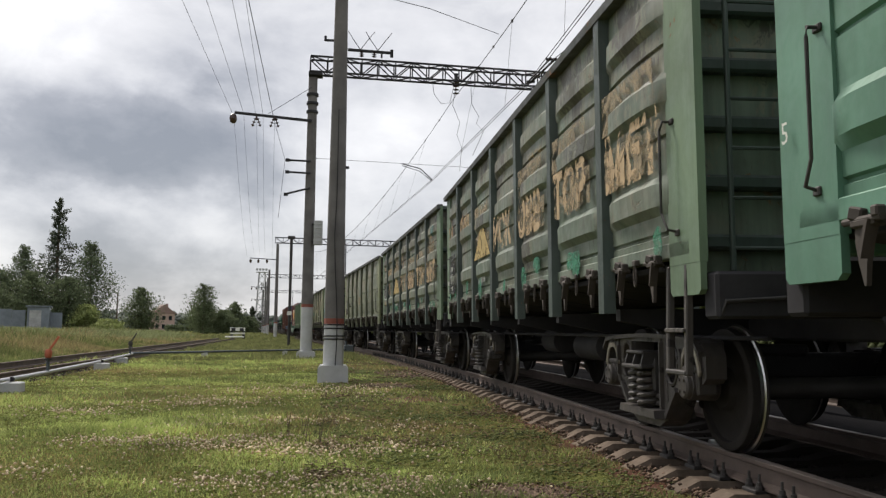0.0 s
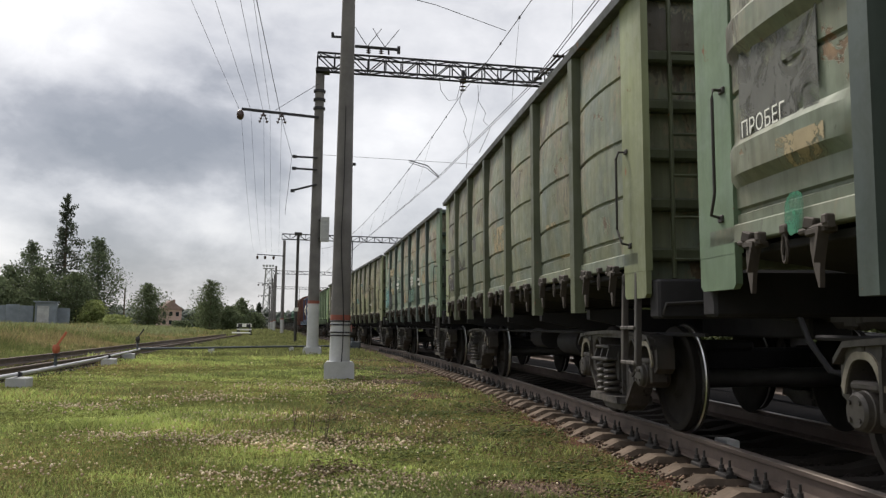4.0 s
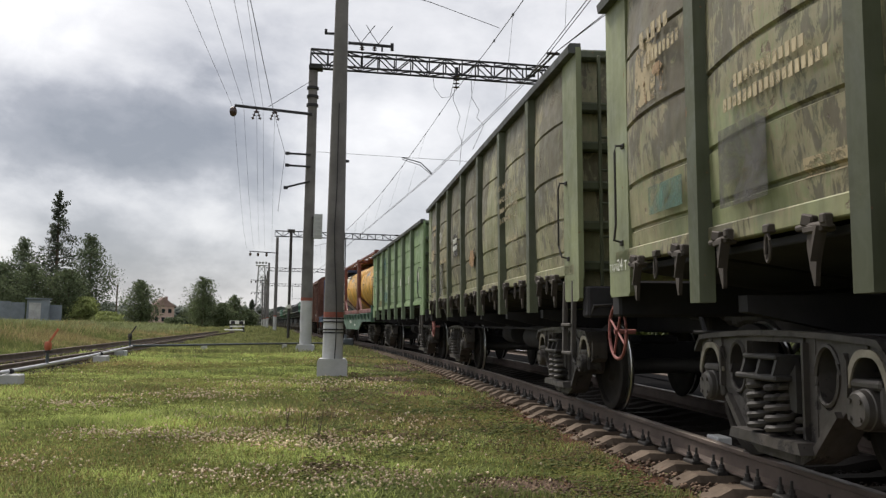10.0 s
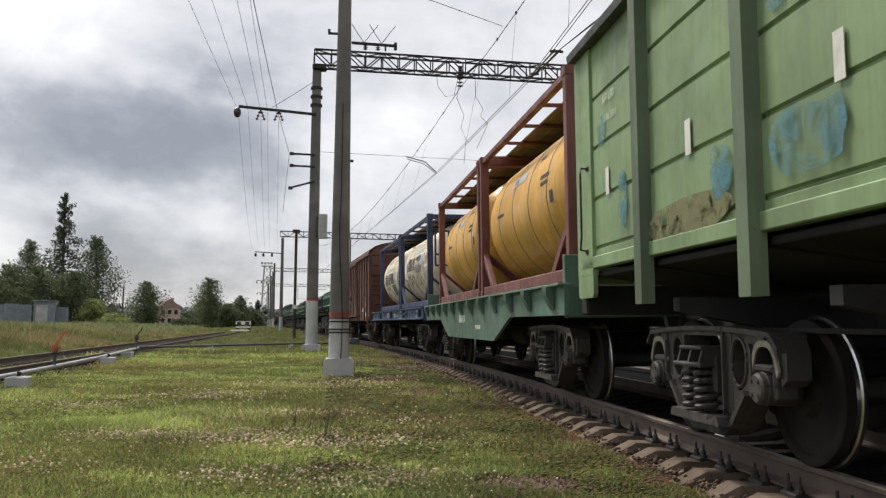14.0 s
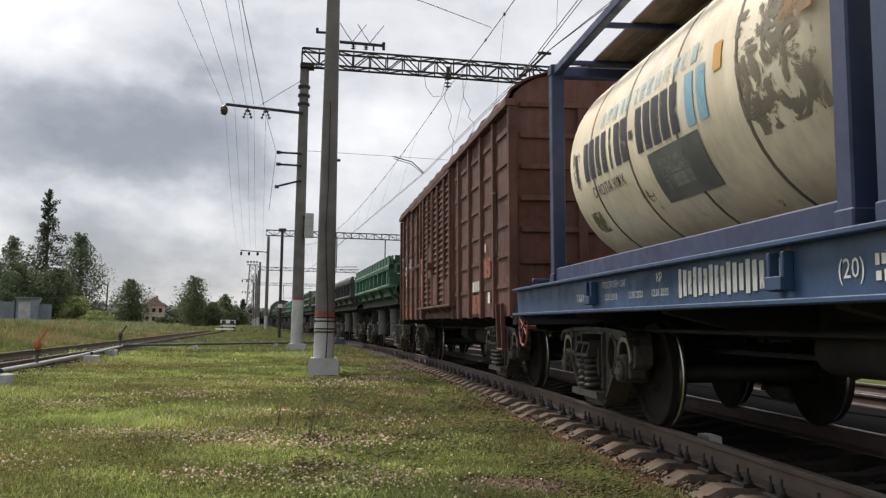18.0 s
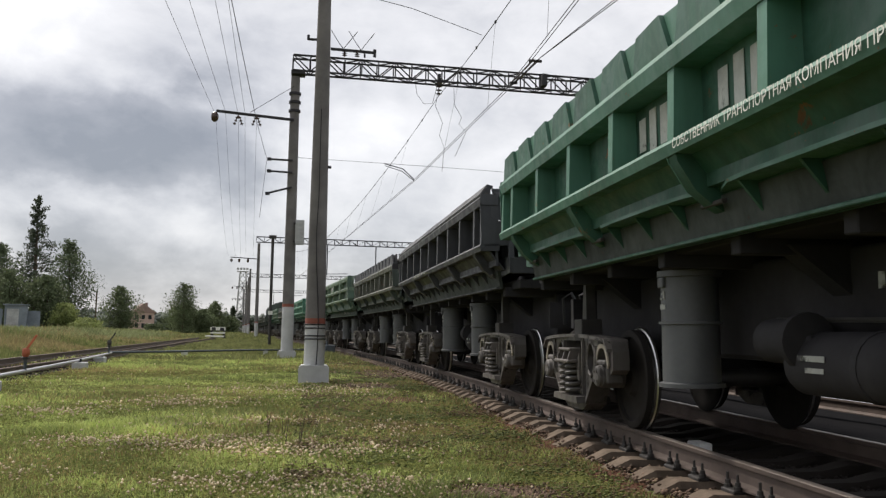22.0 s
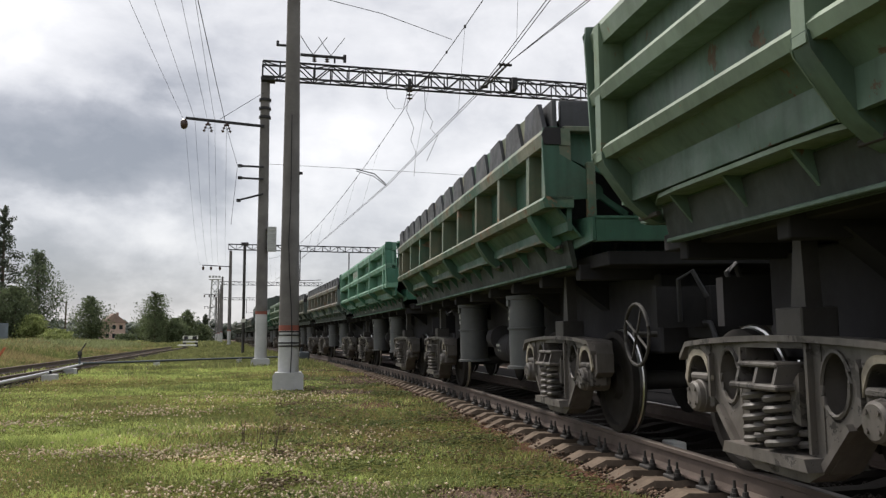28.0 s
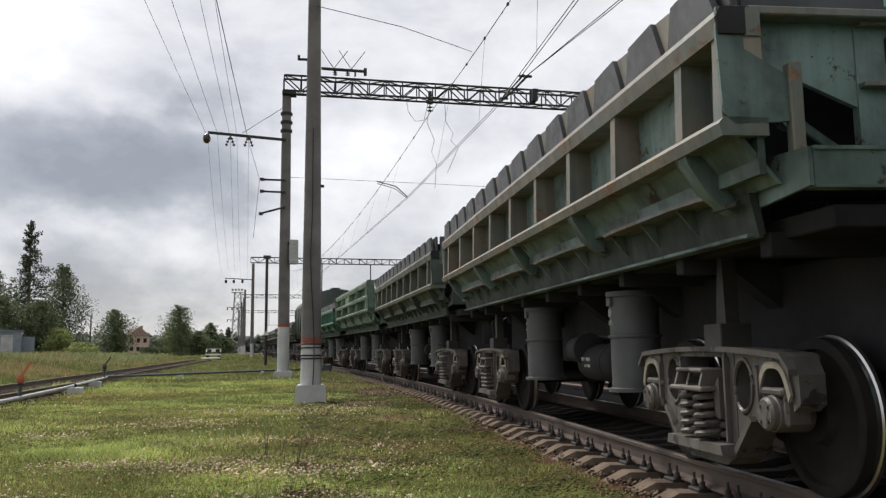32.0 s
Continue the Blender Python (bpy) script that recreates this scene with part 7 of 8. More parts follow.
def tree(name, x, y, height, crown, mat, label, seed, low=0.12, size=0.45, count=3500, shape="round", trunk=True):
    """Tapered trunk, limbs, and a crown of many small leaf clumps with gaps."""
    rng = np.random.default_rng(seed)
    t = thing(name, pose(x, y, -0.1), label, "tree" if trunk else "bush", "trees" if trunk else "bushes")
    r0 = height * 0.013 + 0.05
    part("trunk", Geo().tube([(0, 0, 0), (0.02 * height * 0.3, 0, height * 0.35), (0, 0.01 * height, height * 0.7), (0, 0, height * 0.97)], [r0, r0 * 0.8, r0 * 0.45, 0.03], 9), MAT["bark"], t)
    centres = []
    nl = 62 if shape == "spruce" else 34
    for k in range(nl):
        f = low + (1 - low) * (k + rng.uniform(0, 1)) / nl
        a = k * 2.4 + rng.uniform(-0.5, 0.5)
        if shape == "spruce":
            reach = crown * (1 - f) ** 0.75 * rng.uniform(0.30, 1.30) * (1.15 if math.cos(a - 0.6) > 0 else 0.85) + 0.30
            tip = Vector((math.cos(a) * reach, math.sin(a) * reach, f * height * 0.97 - reach * 0.22))
        else:
            reach = crown * math.sin(math.pi * min(0.97, 0.15 + 0.85 * f)) ** 0.7 * rng.uniform(0.6, 1.15)
            tip = Vector((math.cos(a) * reach, math.sin(a) * reach, min(height * 0.99, f * height + reach * 0.25)))
        root = Vector((0, 0, f * height * 0.92))
        part("limb", Geo().tube([root, (root + tip) / 2 + Vector((0, 0, 0.1)), tip], [r0 * 0.35 * (1.1 - f), r0 * 0.2 * (1.1 - f), 0.015], 5), MAT["bark"], t)
        centres.append((root, tip, reach))
    pts, rad = [], []
    for root, tip, reach in centres:
        m = int(count / nl * (0.4 + reach / crown))
        u = rng.uniform(0.2, 1.0, m)
        spread = (0.11 if shape == "spruce" else 0.24) * reach + 0.10
        p = np.array(root)[None] + u[:, None] * (np.array(tip) - np.array(root))[None] + np.clip(rng.normal(0, 1, (m, 3)), -1.35, 1.35) * spread * np.array([1, 1, 0.95 if shape == "spruce" else 0.8])
        pts.append(p)
    p = np.concatenate(pts)
    p = p[p[:, 2] > 0.1]
    n = len(p)
    d1, d2 = rng.normal(0, 1, (n, 3)), rng.normal(0, 1, (n, 3))
    d1 /= np.linalg.norm(d1, axis=1, keepdims=True)
    d2 /= np.linalg.norm(d2, axis=1, keepdims=True)
    s = size * rng.uniform(0.5, 1.3, (n, 1))
    v = np.stack([p - d1 * s * 0.5, p + d1 * s * 0.5, p + d2 * s * 0.75, p - d2 * s * 0.6 + d1 * s * 0.2], 1).reshape(-1, 3)
    b = np.arange(n)[:, None] * 4
    tr = np.concatenate([b + np.array([[0, 1, 2]]), b + np.array([[0, 3, 1]])], 1).reshape(-1, 3)
    ob = new("crown", from_arrays("crown", v, tr, mat))
    ob.parent = t
    return t


def plants():
    birch = leaf_material("birch_foliage", (0.072, 0.100, 0.058), (0.150, 0.182, 0.105))
    spruce = leaf_material("spruce_foliage", (0.046, 0.060, 0.042), (0.10, 0.118, 0.08))
    bush = leaf_material("willow_foliage", (0.078, 0.105, 0.055), (0.155, 0.188, 0.098))
    light = leaf_material("light_bush_foliage", (0.16, 0.20, 0.065), (0.30, 0.34, 0.13))
    tree("spruce", -40.1, 130, 20.3, 4.4, spruce, "tall ragged spruce behind the shed", 1, 0.22, 0.23, 9000, "spruce")
    tree("birch", -43.4, 127, 12.6, 2.9, birch, "drooping birch beside the tall spruce", 2, 0.16, 0.20, 9000)
    tree("birch", -36.2, 133, 13.8, 3.9, birch, "full birch beside the tall spruce", 3, 0.16, 0.21, 11000)
    for k, (x, y, h, c, m) in enumerate(((-40.5, 122, 8.5, 3.6, bush), (-36.4, 124, 8.0, 3.6, bush), (-44.5, 120, 7.0, 3.4, bush), (-48.5, 122, 8.5, 3.4, bush), (-53, 126, 9.5, 3.8, bush),
                                         (-33.6, 122, 4.2, 1.9, light), (-33.0, 152, 8.0, 3.0, bush), (-29.6, 118, 2.2, 1.6, light), (-24.0, 96, 1.5, 1.3, light), (-27.0, 150, 1.6, 1.4, bush), (-25.6, 170, 9.6, 3.2, bush),
                                         (-22.2, 172, 4.8, 2.2, bush), (-30.5, 205, 7.0, 3.5, bush), (-58, 130, 11, 4, bush), (-64, 128, 9, 4, bush), (-50, 116, 5.0, 2.4, light), (-46.5, 128, 9.0, 3.2, bush))):
        tree("bush", x, y, h, c, m, "light green young bush at the meadow's edge" if m is light else "dense dark green bush at the meadow's edge", 10 + k, 0.04, 0.22, 8000, trunk=False)
    for k, (x, y, h, c) in enumerate(((-24.6, 212, 7.6, 2.4), (-26.5, 220, 6.0, 2.6), (-21.8, 215, 4.2, 2.2), (-34, 235, 6.5, 3.5), (-38, 240, 7.0, 3.8))):
        tree("bush", x, y, h, c, bush, "small far bush at the end of the meadow", 40 + k, 0.05, 0.36, 2200, trunk=False)
    tree("spruce", -22.6, 232, 7.2, 1.7, spruce, "small far spruce at the end of the meadow", 50, 0.08, 0.45, 1300, "spruce")
    # added dark scrub along the far side, blocks the light under the wagons
    rng = np.random.default_rng(61)
    n = 60000
    py = -25 + 175 * rng.uniform(0, 1, n) ** 1.25
    a = np.clip(np.minimum(py, CURVE_B) - CURVE_A, 0, None) / CURVE_R
    px = XC - CURVE_R * (1 - np.cos(a)) - np.tan(a) * np.clip(py - CURVE_B, 0, None) + 13 + rng.exponential(1.6, n)
    pz = rng.uniform(0, 1, n) * (2.5 + 0.9 * wave(px, py, 0.4, 3.0))
    v, tr = clumps(px, py, pz, rng.uniform(0.05, 0.13, n) * (1 + np.clip(py, 0, 150) / 60), rng)
    tagged(new("far_scrub", from_arrays("far_scrub", v, tr, leaf_material("far_scrub", (0.05, 0.065, 0.025), (0.13, 0.15, 0.055)))), "added dark scrub beyond the tracks, blocking light under the wagons", "scrub", "", "stuff")
    # distant woods, the haze of the air mixed into their leaf colours
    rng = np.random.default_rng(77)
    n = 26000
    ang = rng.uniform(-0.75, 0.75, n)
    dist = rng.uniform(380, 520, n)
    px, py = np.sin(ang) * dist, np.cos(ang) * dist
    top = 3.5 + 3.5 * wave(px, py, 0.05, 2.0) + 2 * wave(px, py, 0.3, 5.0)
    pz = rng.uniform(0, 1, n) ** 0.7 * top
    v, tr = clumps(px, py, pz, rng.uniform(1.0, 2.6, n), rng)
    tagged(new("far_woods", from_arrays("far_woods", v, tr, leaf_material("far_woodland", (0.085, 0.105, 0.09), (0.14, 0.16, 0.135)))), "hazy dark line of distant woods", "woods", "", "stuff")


def shed_and_houses():
    s = thing("metal_shed", pose(-36.6, 112, 0, 0, 0, 14), "grey-blue sheet metal shed and fence behind the siding", "shed")
    part("wall", Geo().box(0.3, 0, 1.75, 2.4, 2.4, 3.6), MAT["shed"], s)
    part("roof", Geo().box(0.3, -0.1, 3.6, 2.8, 2.8, 0.12), MAT["shed"], s)
    part("door", Geo().box(0.0, -1.22, 1.6, 1.3, 0.06, 3.0), MAT["box_grey"], s)
    for k in range(14):
        part("fence_panel", Geo().box(-1.9 - k * 1.52, -0.3 + 0.02 * (k % 3), 1.55 + 0.12 * (k % 2), 1.5, 0.05, 3.1), MAT["shed"], s)
    for k in range(1):
        part("fence_panel", Geo().box(2.2 + k * 1.42, 0.5, 1.45, 1.4, 0.05, 2.9), MAT["shed"], s)
    for k in range(1):
        h = thing("house", pose(-51.0 - k * 14.0, 262 + k * 12, 0, 0, 0, 20), "pale two-storey house with a brown roof among trees", "house", "houses")
        part("wall", Geo().box(0, 0, 2.6, 6.0, 6.5, 5.2), MAT["plaster"], h)
        part("roof", Geo().prism([(-3.5, 5.2), (3.5, 5.2), (0, 7.9)], -3.6, 3.6, "y"), MAT["roof"], h)
        for z in (1.6, 4.0):
            for x in (-1.8, 0, 1.8):
                part("window", Geo().box(x, -3.27, z, 0.9, 0.06, 1.2), MAT["glass"], h)
        part("chimney", Geo().box(1.3, 0.5, 7.3, 0.7, 0.7, 1.8), MAT["roof"], h)
    v = thing("white_van", pose(-39.6, 218, 0, 0, 0, 80), "white van parked far off beyond the meadow", "van")
    part("body", Geo().prism([(-2.2, 0.4), (2.3, 0.4), (2.3, 1.1), (1.6, 1.2), (1.1, 2.0), (-2.2, 2.05)], -0.95, 0.95, "y"), MAT["pale"], v)
    part("windscreen", Geo().box(1.42, 0, 1.6, 0.1, 1.6, 0.6, rot=(0, -30, 0)), MAT["glass"], v)
    for sx in (-1.4, 1.5):
        for sy in (-0.9, 0.9):
            part("wheel", Geo().cyl((sx, sy - 0.1, 0.33), (sx, sy + 0.1, 0.33), 0.33, 14), MAT["black"], v)
    p = thing("wooden_post", pose(-36.4, 150, 0), "old dark wooden post among the bushes", "post")
    part("shaft", Geo().cyl((0, 0, 0), (0, 0, 6.9), 0.14, 8, 0.10), MAT["bark"], p)


near_grass()
clover()
track_weeds()
gravel()
tall_weeds()
plants()
shed_and_houses()
mk = tagged(part("marker_block", Geo().box(3.46, 7.8, 0.15, 0.13, 0.26, 0.14, 0.01), MAT["pale"], None), "small white painted block beside the rail", "marker")


# ---- the train ----
def bars(y, z, w, h, n, x=-1.56, mat="white"):
    """A row of short upright bars in place of writing that cannot be read."""
    g = Geo()
    for k in range(n):
        hh = h * (0.8 + 0.2 * ((k * 7) % 3) / 2)
        g.box(x, y - w / 2 + (k + 0.5) * w / n, z, 0.004, w / n * 0.62, hh, 0)
    return ("lettering", mat, g)


def blot(y, z, w, h, x, mat, seed=0, name="paint_patch"):
    """A spot of paint with an uneven rim."""
    r = random.Random(seed * 7 + int(100 * (y + 10)) + int(100 * z))
    n = 16
    pts = []
    for k in range(n):
        a = 2 * math.pi * k / n
        q = (abs(math.cos(a)) ** 3 + abs(math.sin(a)) ** 3) ** (-1 / 3) * r.uniform(0.82, 1.08)
        pts.append((y + w / 2 * q * math.cos(a), z + h / 2 * q * math.sin(a)))
    return (name, mat, Geo().prism(pts, x + 0.002, x - 0.002, "x"))


def swatch(y, z, w, h, x, mat):
    """A brushed rectangle of thin paint."""
    return ("paint_patch", mat, Geo().box(x, y, z, 0.004, w, h, 0))


def text(words, size, y, z, x=-1.535, mat="white", bold=0.0):
    """Stencilled words on the wagon's side, starting at y and reading towards the front."""
    cu = bpy.data.curves.new("lettering", "FONT")
    cu.body, cu.size, cu.resolution_u, cu.offset = words, size, 2, bold
    ob = bpy.data.objects.new("lettering", cu)
    me = bpy.data.meshes.new_from_object(ob)
    bpy.data.objects.remove(ob)
    bpy.data.curves.remove(cu)
    me.transform(Matrix(((0, 0, -1, x), (-1, 0, 0, y), (0, 1, 0, z), (0, 0, 0, 1))))
    g = Geo()
    g.add([v.co for v in me.vertices], [tuple(q.vertices) for q in me.polygons])
    bpy.data.meshes.remove(me)
    return ("lettering", mat, g)


def build_train():
    P = {}
    scab = ((0.27, 0.215, 0.14), (0.075, 0.055, 0.042))
    rust1, rust2, rust3 = (*scab, 0.005), ((0.36, 0.25, 0.15), (0.16, 0.088, 0.05), 0.02), ((0.22, 0.20, 0.14), (0.060, 0.048, 0.038), 0.035)
    P["green_new"] = painted("bright_green_wagon_paint", (0.088, 0.205, 0.140), wear=0.05, grime=0.2, dents=0.15)
    P["green_old"] = painted("dull_green_wagon_paint", (0.130, 0.172, 0.128), (0.16, 0.115, 0.07), (0.168, 0.182, 0.140), 0.35, 0.5, dents=0.5, flake=rust3)
    P["green_rust"] = painted("grey_green_peeling_paint", (0.140, 0.170, 0.122), (0.18, 0.12, 0.07), (0.185, 0.185, 0.132), 0.45, 0.5, dents=0.5, flake=rust3)
    P["olive_mix"] = painted("olive_blistered_paint", (0.175, 0.190, 0.118), (0.15, 0.11, 0.07), (0.130, 0.162, 0.135), 0.5, 0.5, dents=0.6, flake=rust1)
    P["teal_old"] = painted("blue_green_peeling_paint", (0.150, 0.225, 0.172), (0.22, 0.14, 0.08), (0.225, 0.232, 0.160), 0.45, 0.40, dents=0.6, flake=rust2)
    P["olive"] = painted("olive_peeling_paint", (0.200, 0.228, 0.108), (0.13, 0.10, 0.07), (0.245, 0.235, 0.130), 0.45, 0.45, dents=0.6, flake=(*scab, 0.10))
    P["olive2"] = painted("khaki_peeling_paint", (0.215, 0.222, 0.116), (0.13, 0.11, 0.07), (0.255, 0.235, 0.142), 0.45, 0.45, dents=0.8, flake=((0.30, 0.27, 0.165), (0.085, 0.072, 0.048), 0.115))
    P["post"] = painted("green_post_paint", (0.036, 0.056, 0.047), wear=0.2, grime=0.4, dents=0.1)
    P["postolive"] = painted("olive_post_paint", (0.060, 0.071, 0.034), wear=0.25, grime=0.4, dents=0.1)
    P["plate"] = painted("pale_green_corner_paint", (0.115, 0.175, 0.105), wear=0.2, grime=0.3, dents=0.1)
    P["plateolive"] = painted("pale_olive_corner_paint", (0.195, 0.22, 0.115), wear=0.25, grime=0.3, dents=0.1)
    P["fresh"] = painted("light_green_paint", (0.190, 0.285, 0.135), (0.30, 0.18, 0.09), None, 0.2, 0.3, dents=0.12)
    P["freshpost"] = painted("grey_green_post_paint", (0.098, 0.140, 0.080), wear=0.15, grime=0.35, dents=0.08)
    P["flatgreen"] = painted("dark_green_flat_paint", (0.080, 0.150, 0.110), wear=0.3, grime=0.3, dents=0.08)
    P["flatblue"] = painted("blue_flat_paint", (0.017, 0.052, 0.122), wear=0.15, grime=0.15, dents=0.06)
    P["frameblue"] = painted("dark_blue_frame_paint", (0.020, 0.034, 0.092), wear=0.2, grime=0.15, dents=0.05)
    P["framered"] = painted("oxide_red_frame_paint", (0.165, 0.050, 0.040), wear=0.3, grime=0.35, dents=0.05)
    P["yellow"] = painted("yellow_tank_paint", (0.66, 0.36, 0.05), (0.20, 0.11, 0.05), None, 0.1, 0.3, 0.4, 0.02)
    P["cream"] = painted("cream_tank_paint", (0.82, 0.72, 0.54), (0.42, 0.34, 0.22), (0.84, 0.78, 0.66), 0.25, 0.22, 0.5, 0.03)
    P["brown"] = painted("red_brown_van_paint", (0.102, 0.038, 0.025), (0.085, 0.04, 0.032), None, 0.35, 0.45, 0.75, 0.15)
    P["browndoor"] = painted("faded_red_door_paint", (0.100, 0.037, 0.023), (0.085, 0.04, 0.032), None, 0.25, 0.45, 0.78, 0.15)
    MAT["orange"] = worn_patch("orange_red_touch_up", (0.30, 0.088, 0.045), 0.30, 0.42)
    P["salmon"] = worn_patch("repainted_orange_red_patch", (0.30, 0.105, 0.065), 0.32, 0.52)
    P["tip_green"] = painted("strong_green_tipper_paint", (0.022, 0.092, 0.058), wear=0.25, grime=0.4, dents=0.1)
    P["tip_rail"] = painted("green_tipper_rails", (0.055, 0.155, 0.108), wear=0.35, grime=0.25, dents=0.08)
    P["tip_black"] = painted("black_tipper_paint", (0.040, 0.043, 0.050), (0.065, 0.055, 0.05), None, 0.3, 0.3, dents=0.1)
    P["tip_dark"] = painted("dark_green_tipper_paint", (0.042, 0.060, 0.050), (0.075, 0.055, 0.04), None, 0.5, 0.4, dents=0.1)
    P["tip_darkrail"] = painted("dusty_green_tipper_rails", (0.105, 0.112, 0.092), (0.14, 0.10, 0.07), None, 0.6, 0.4, dents=0.1)
    P["tip_dusty"] = painted("dusty_green_tipper_boards", (0.042, 0.122, 0.084), (0.085, 0.06, 0.04), (0.045, 0.085, 0.060), 0.4, 0.4, dents=0.1)
    P["tip_dustyrail"] = painted("dusty_olive_tipper_rails", (0.165, 0.170, 0.118), (0.17, 0.115, 0.07), (0.055, 0.120, 0.082), 0.7, 0.4, dents=0.1)
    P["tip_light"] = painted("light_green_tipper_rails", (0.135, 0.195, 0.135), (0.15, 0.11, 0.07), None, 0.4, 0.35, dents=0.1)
    # boards: darker copy of the rail green, recess shade put into the colour
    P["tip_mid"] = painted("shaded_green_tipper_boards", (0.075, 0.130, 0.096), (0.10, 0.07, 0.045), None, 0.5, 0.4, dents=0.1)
    P["tip_bright"] = painted("bright_green_tipper_paint", (0.042, 0.150, 0.100), wear=0.1, grime=0.3, dents=0.08)
    P["tip_brightrail"] = painted("bright_green_tipper_rails", (0.125, 0.270, 0.195), wear=0.15, grime=0.2, dents=0.06)
    P["tip_camo"] = painted("mottled_green_tipper_paint", (0.150, 0.215, 0.205), (0.06, 0.045, 0.035), (0.045, 0.062, 0.056), 0.55, 0.4, dents=0.1)
    P["tip_camorail"] = painted("chalky_tipper_rails", (0.185, 0.155, 0.120), (0.17, 0.10, 0.06), (0.12, 0.14, 0.13), 0.7, 0.4, dents=0.1)
    MAT.update(P)
    def big(seed):
        """Old large lettering, the paint gone from the letters; a lozenge, touched-up spots and small stencils."""
        rng = random.Random(seed)
        out = []
        for words, size, y in (("МЕТ", 0.60, -4.62), ("ТОР", 0.60, -2.84), ("ОВВ", 0.60, -1.02), ("ИСК", 0.60, 0.72)):
            out.append(text(words, size, y, 2.07, -1.556, "tanletter", 0.026))
        out.append(("painted_sign", "ochre", Geo().prism([(1.05, 2.05), (2.5, 2.05), (1.9, 2.50), (1.6, 2.50)], -1.555, -1.549, "x")))
        out.append(bars(3.55, 2.80, 1.1, 0.26, 7, -1.558, "tanletter"))
        for y in (-5.25, -3.5, -1.75, 1.75):
            out.append(swatch(y + 0.1, 2.72, 1.25, 0.34, -1.549, "tanfield"))
            out.append(swatch(y, 2.24, 1.30, 0.34, -1.5485, "tanfield"))
        for k in range(7):
            y = -5.25 + 1.75 * k
            if rng.random() < 0.8:
                out.append(blot(y + rng.uniform(-0.3, 0.3), rng.choice((2.28, 2.90)), rng.uniform(0.5, 1.0), 0.40, -1.549, "tanflake", seed))
            for m in range(rng.choice((1, 2, 2))):
                out.append(blot(y + rng.uniform(-0.6, 0.6), rng.uniform(1.46, 1.68), rng.uniform(0.14, 0.34), rng.uniform(0.16, 0.26), -1.531, "freshspot", seed))
        out.append(bars(1.9, 1.71, 0.62, 0.09, 8, -1.532, "chalk"))
        return out

    gondola("bright green open wagon with smooth repainted sides", P["green_new"], P["green_new"], "ribs", [text("5", 0.16, 6.34, 1.86)], seed=1, plate=P["green_new"])
    gondola("dull green open wagon with peeling tan lettering", P["green_old"], P["post"], "ribs", big(2) + [swatch(5.28, 2.00, 0.86, 0.74, -1.553, "darkpanel"), text("ДР", 0.12, 5.47, 2.06, -1.562, "chalkfirm"), bars(5.20, 2.10, 0.20, 0.09, 3, -1.562, "chalkfirm"), text("26.04.2017", 0.095, 5.54, 1.94, -1.562, "chalkfirm"), text("2020", 0.095, 5.43, 1.83, -1.562, "chalkfirm"), text("ПРОБЕГ", 0.09, 5.45, 1.70, -1.562, "chalkfirm"), bars(6.10, 1.87, 0.30, 0.09, 6, -1.512, "chalkfirm"), text("ПВ", 0.08, 6.20, 1.72, -1.512, "chalkfirm"), text("ТАРА", 0.085, 6.38, 1.36, -1.512), text("24 т", 0.14, 6.18, 1.36, -1.512)], seed=2, plate=P["plate"])
    gondola("weathered green open wagon with faded tan lettering", P["green_rust"], P["post"], "ribs", big(3) + [text("ПРОБЕГ", 0.13, 5.7, 2.0), ("lettering", "greypatch", Geo().box(-1.526, 5.3, 2.35, 0.004, 0.85, 0.7, 0))], seed=3, plate=P["plate"])
    gondola("olive green open wagon with rust blistered sides", P["olive_mix"], P["postolive"], "boards", [bars(5.3, 1.72, 0.55, 0.16, 4, -1.53, "chalk"), swatch(5.2, 1.84, 1.2, 0.34, -1.535, "slatepatch"), blot(5.2, 2.75, 0.9, 0.4, -1.54, "tanflake"), swatch(3.6, 2.25, 0.7, 0.5, -1.545, "slatepatch"), text("ТАРА", 0.08, 6.40, 1.40, -1.505)], seed=4, plate=P["plateolive"])
    gondola("blue-green open wagon with flaking rusty panels", P["teal_old"], P["post"], "boards", [text("ТАРА 24 т", 0.14, 5.6, 1.72, -1.53), blot(5.3, 1.98, 1.2, 0.75, -1.545, "tealpatch"), text("20", 0.20, 3.9, 2.32, -1.565), bars(3.6, 2.76, 1.15, 0.30, 6, -1.565, "tanfirm"), bars(3.4, 2.16, 0.9, 0.10, 12, -1.565, "tanfirm"), swatch(4.1, 1.80, 0.4, 0.5, -1.553, "slatepatch"), blot(1.75, 2.32, 0.62, 0.36, -1.560, "tealpatch"), text("ПРИПИСАН", 0.13, 2.05, 2.40, -1.57), bars(1.75, 2.28, 0.65, 0.10, 8, -1.57), bars(1.75, 2.16, 0.55, 0.08, 8, -1.57), swatch(-1.62, 1.80, 1.05, 0.36, -1.552, "tealwash"), swatch(-1.75, 2.62, 0.36, 0.40, -1.566, "tealwash"), text("СОБСТВЕННИК", 0.085, -1.44, 2.26, -1.572, "chalkfirm", 0.003), bars(-1.75, 2.20, 0.58, 0.06, 9, -1.572, "chalkfirm"), bars(-1.78, 2.12, 0.50, 0.06, 8, -1.572, "chalkfirm"), blot(-0.03, 1.78, 0.35, 0.3, -1.553, "tanflake"), bars(0.02, 2.48, 0.24, 0.10, 3, -1.572, "chalk"), bars(-3.20, 2.19, 0.42, 0.07, 6, -1.572, "chalkfirm"), bars(-3.28, 2.06, 0.40, 0.07, 6, -1.572, "chalkfirm")], seed=5, plate=P["plate"])
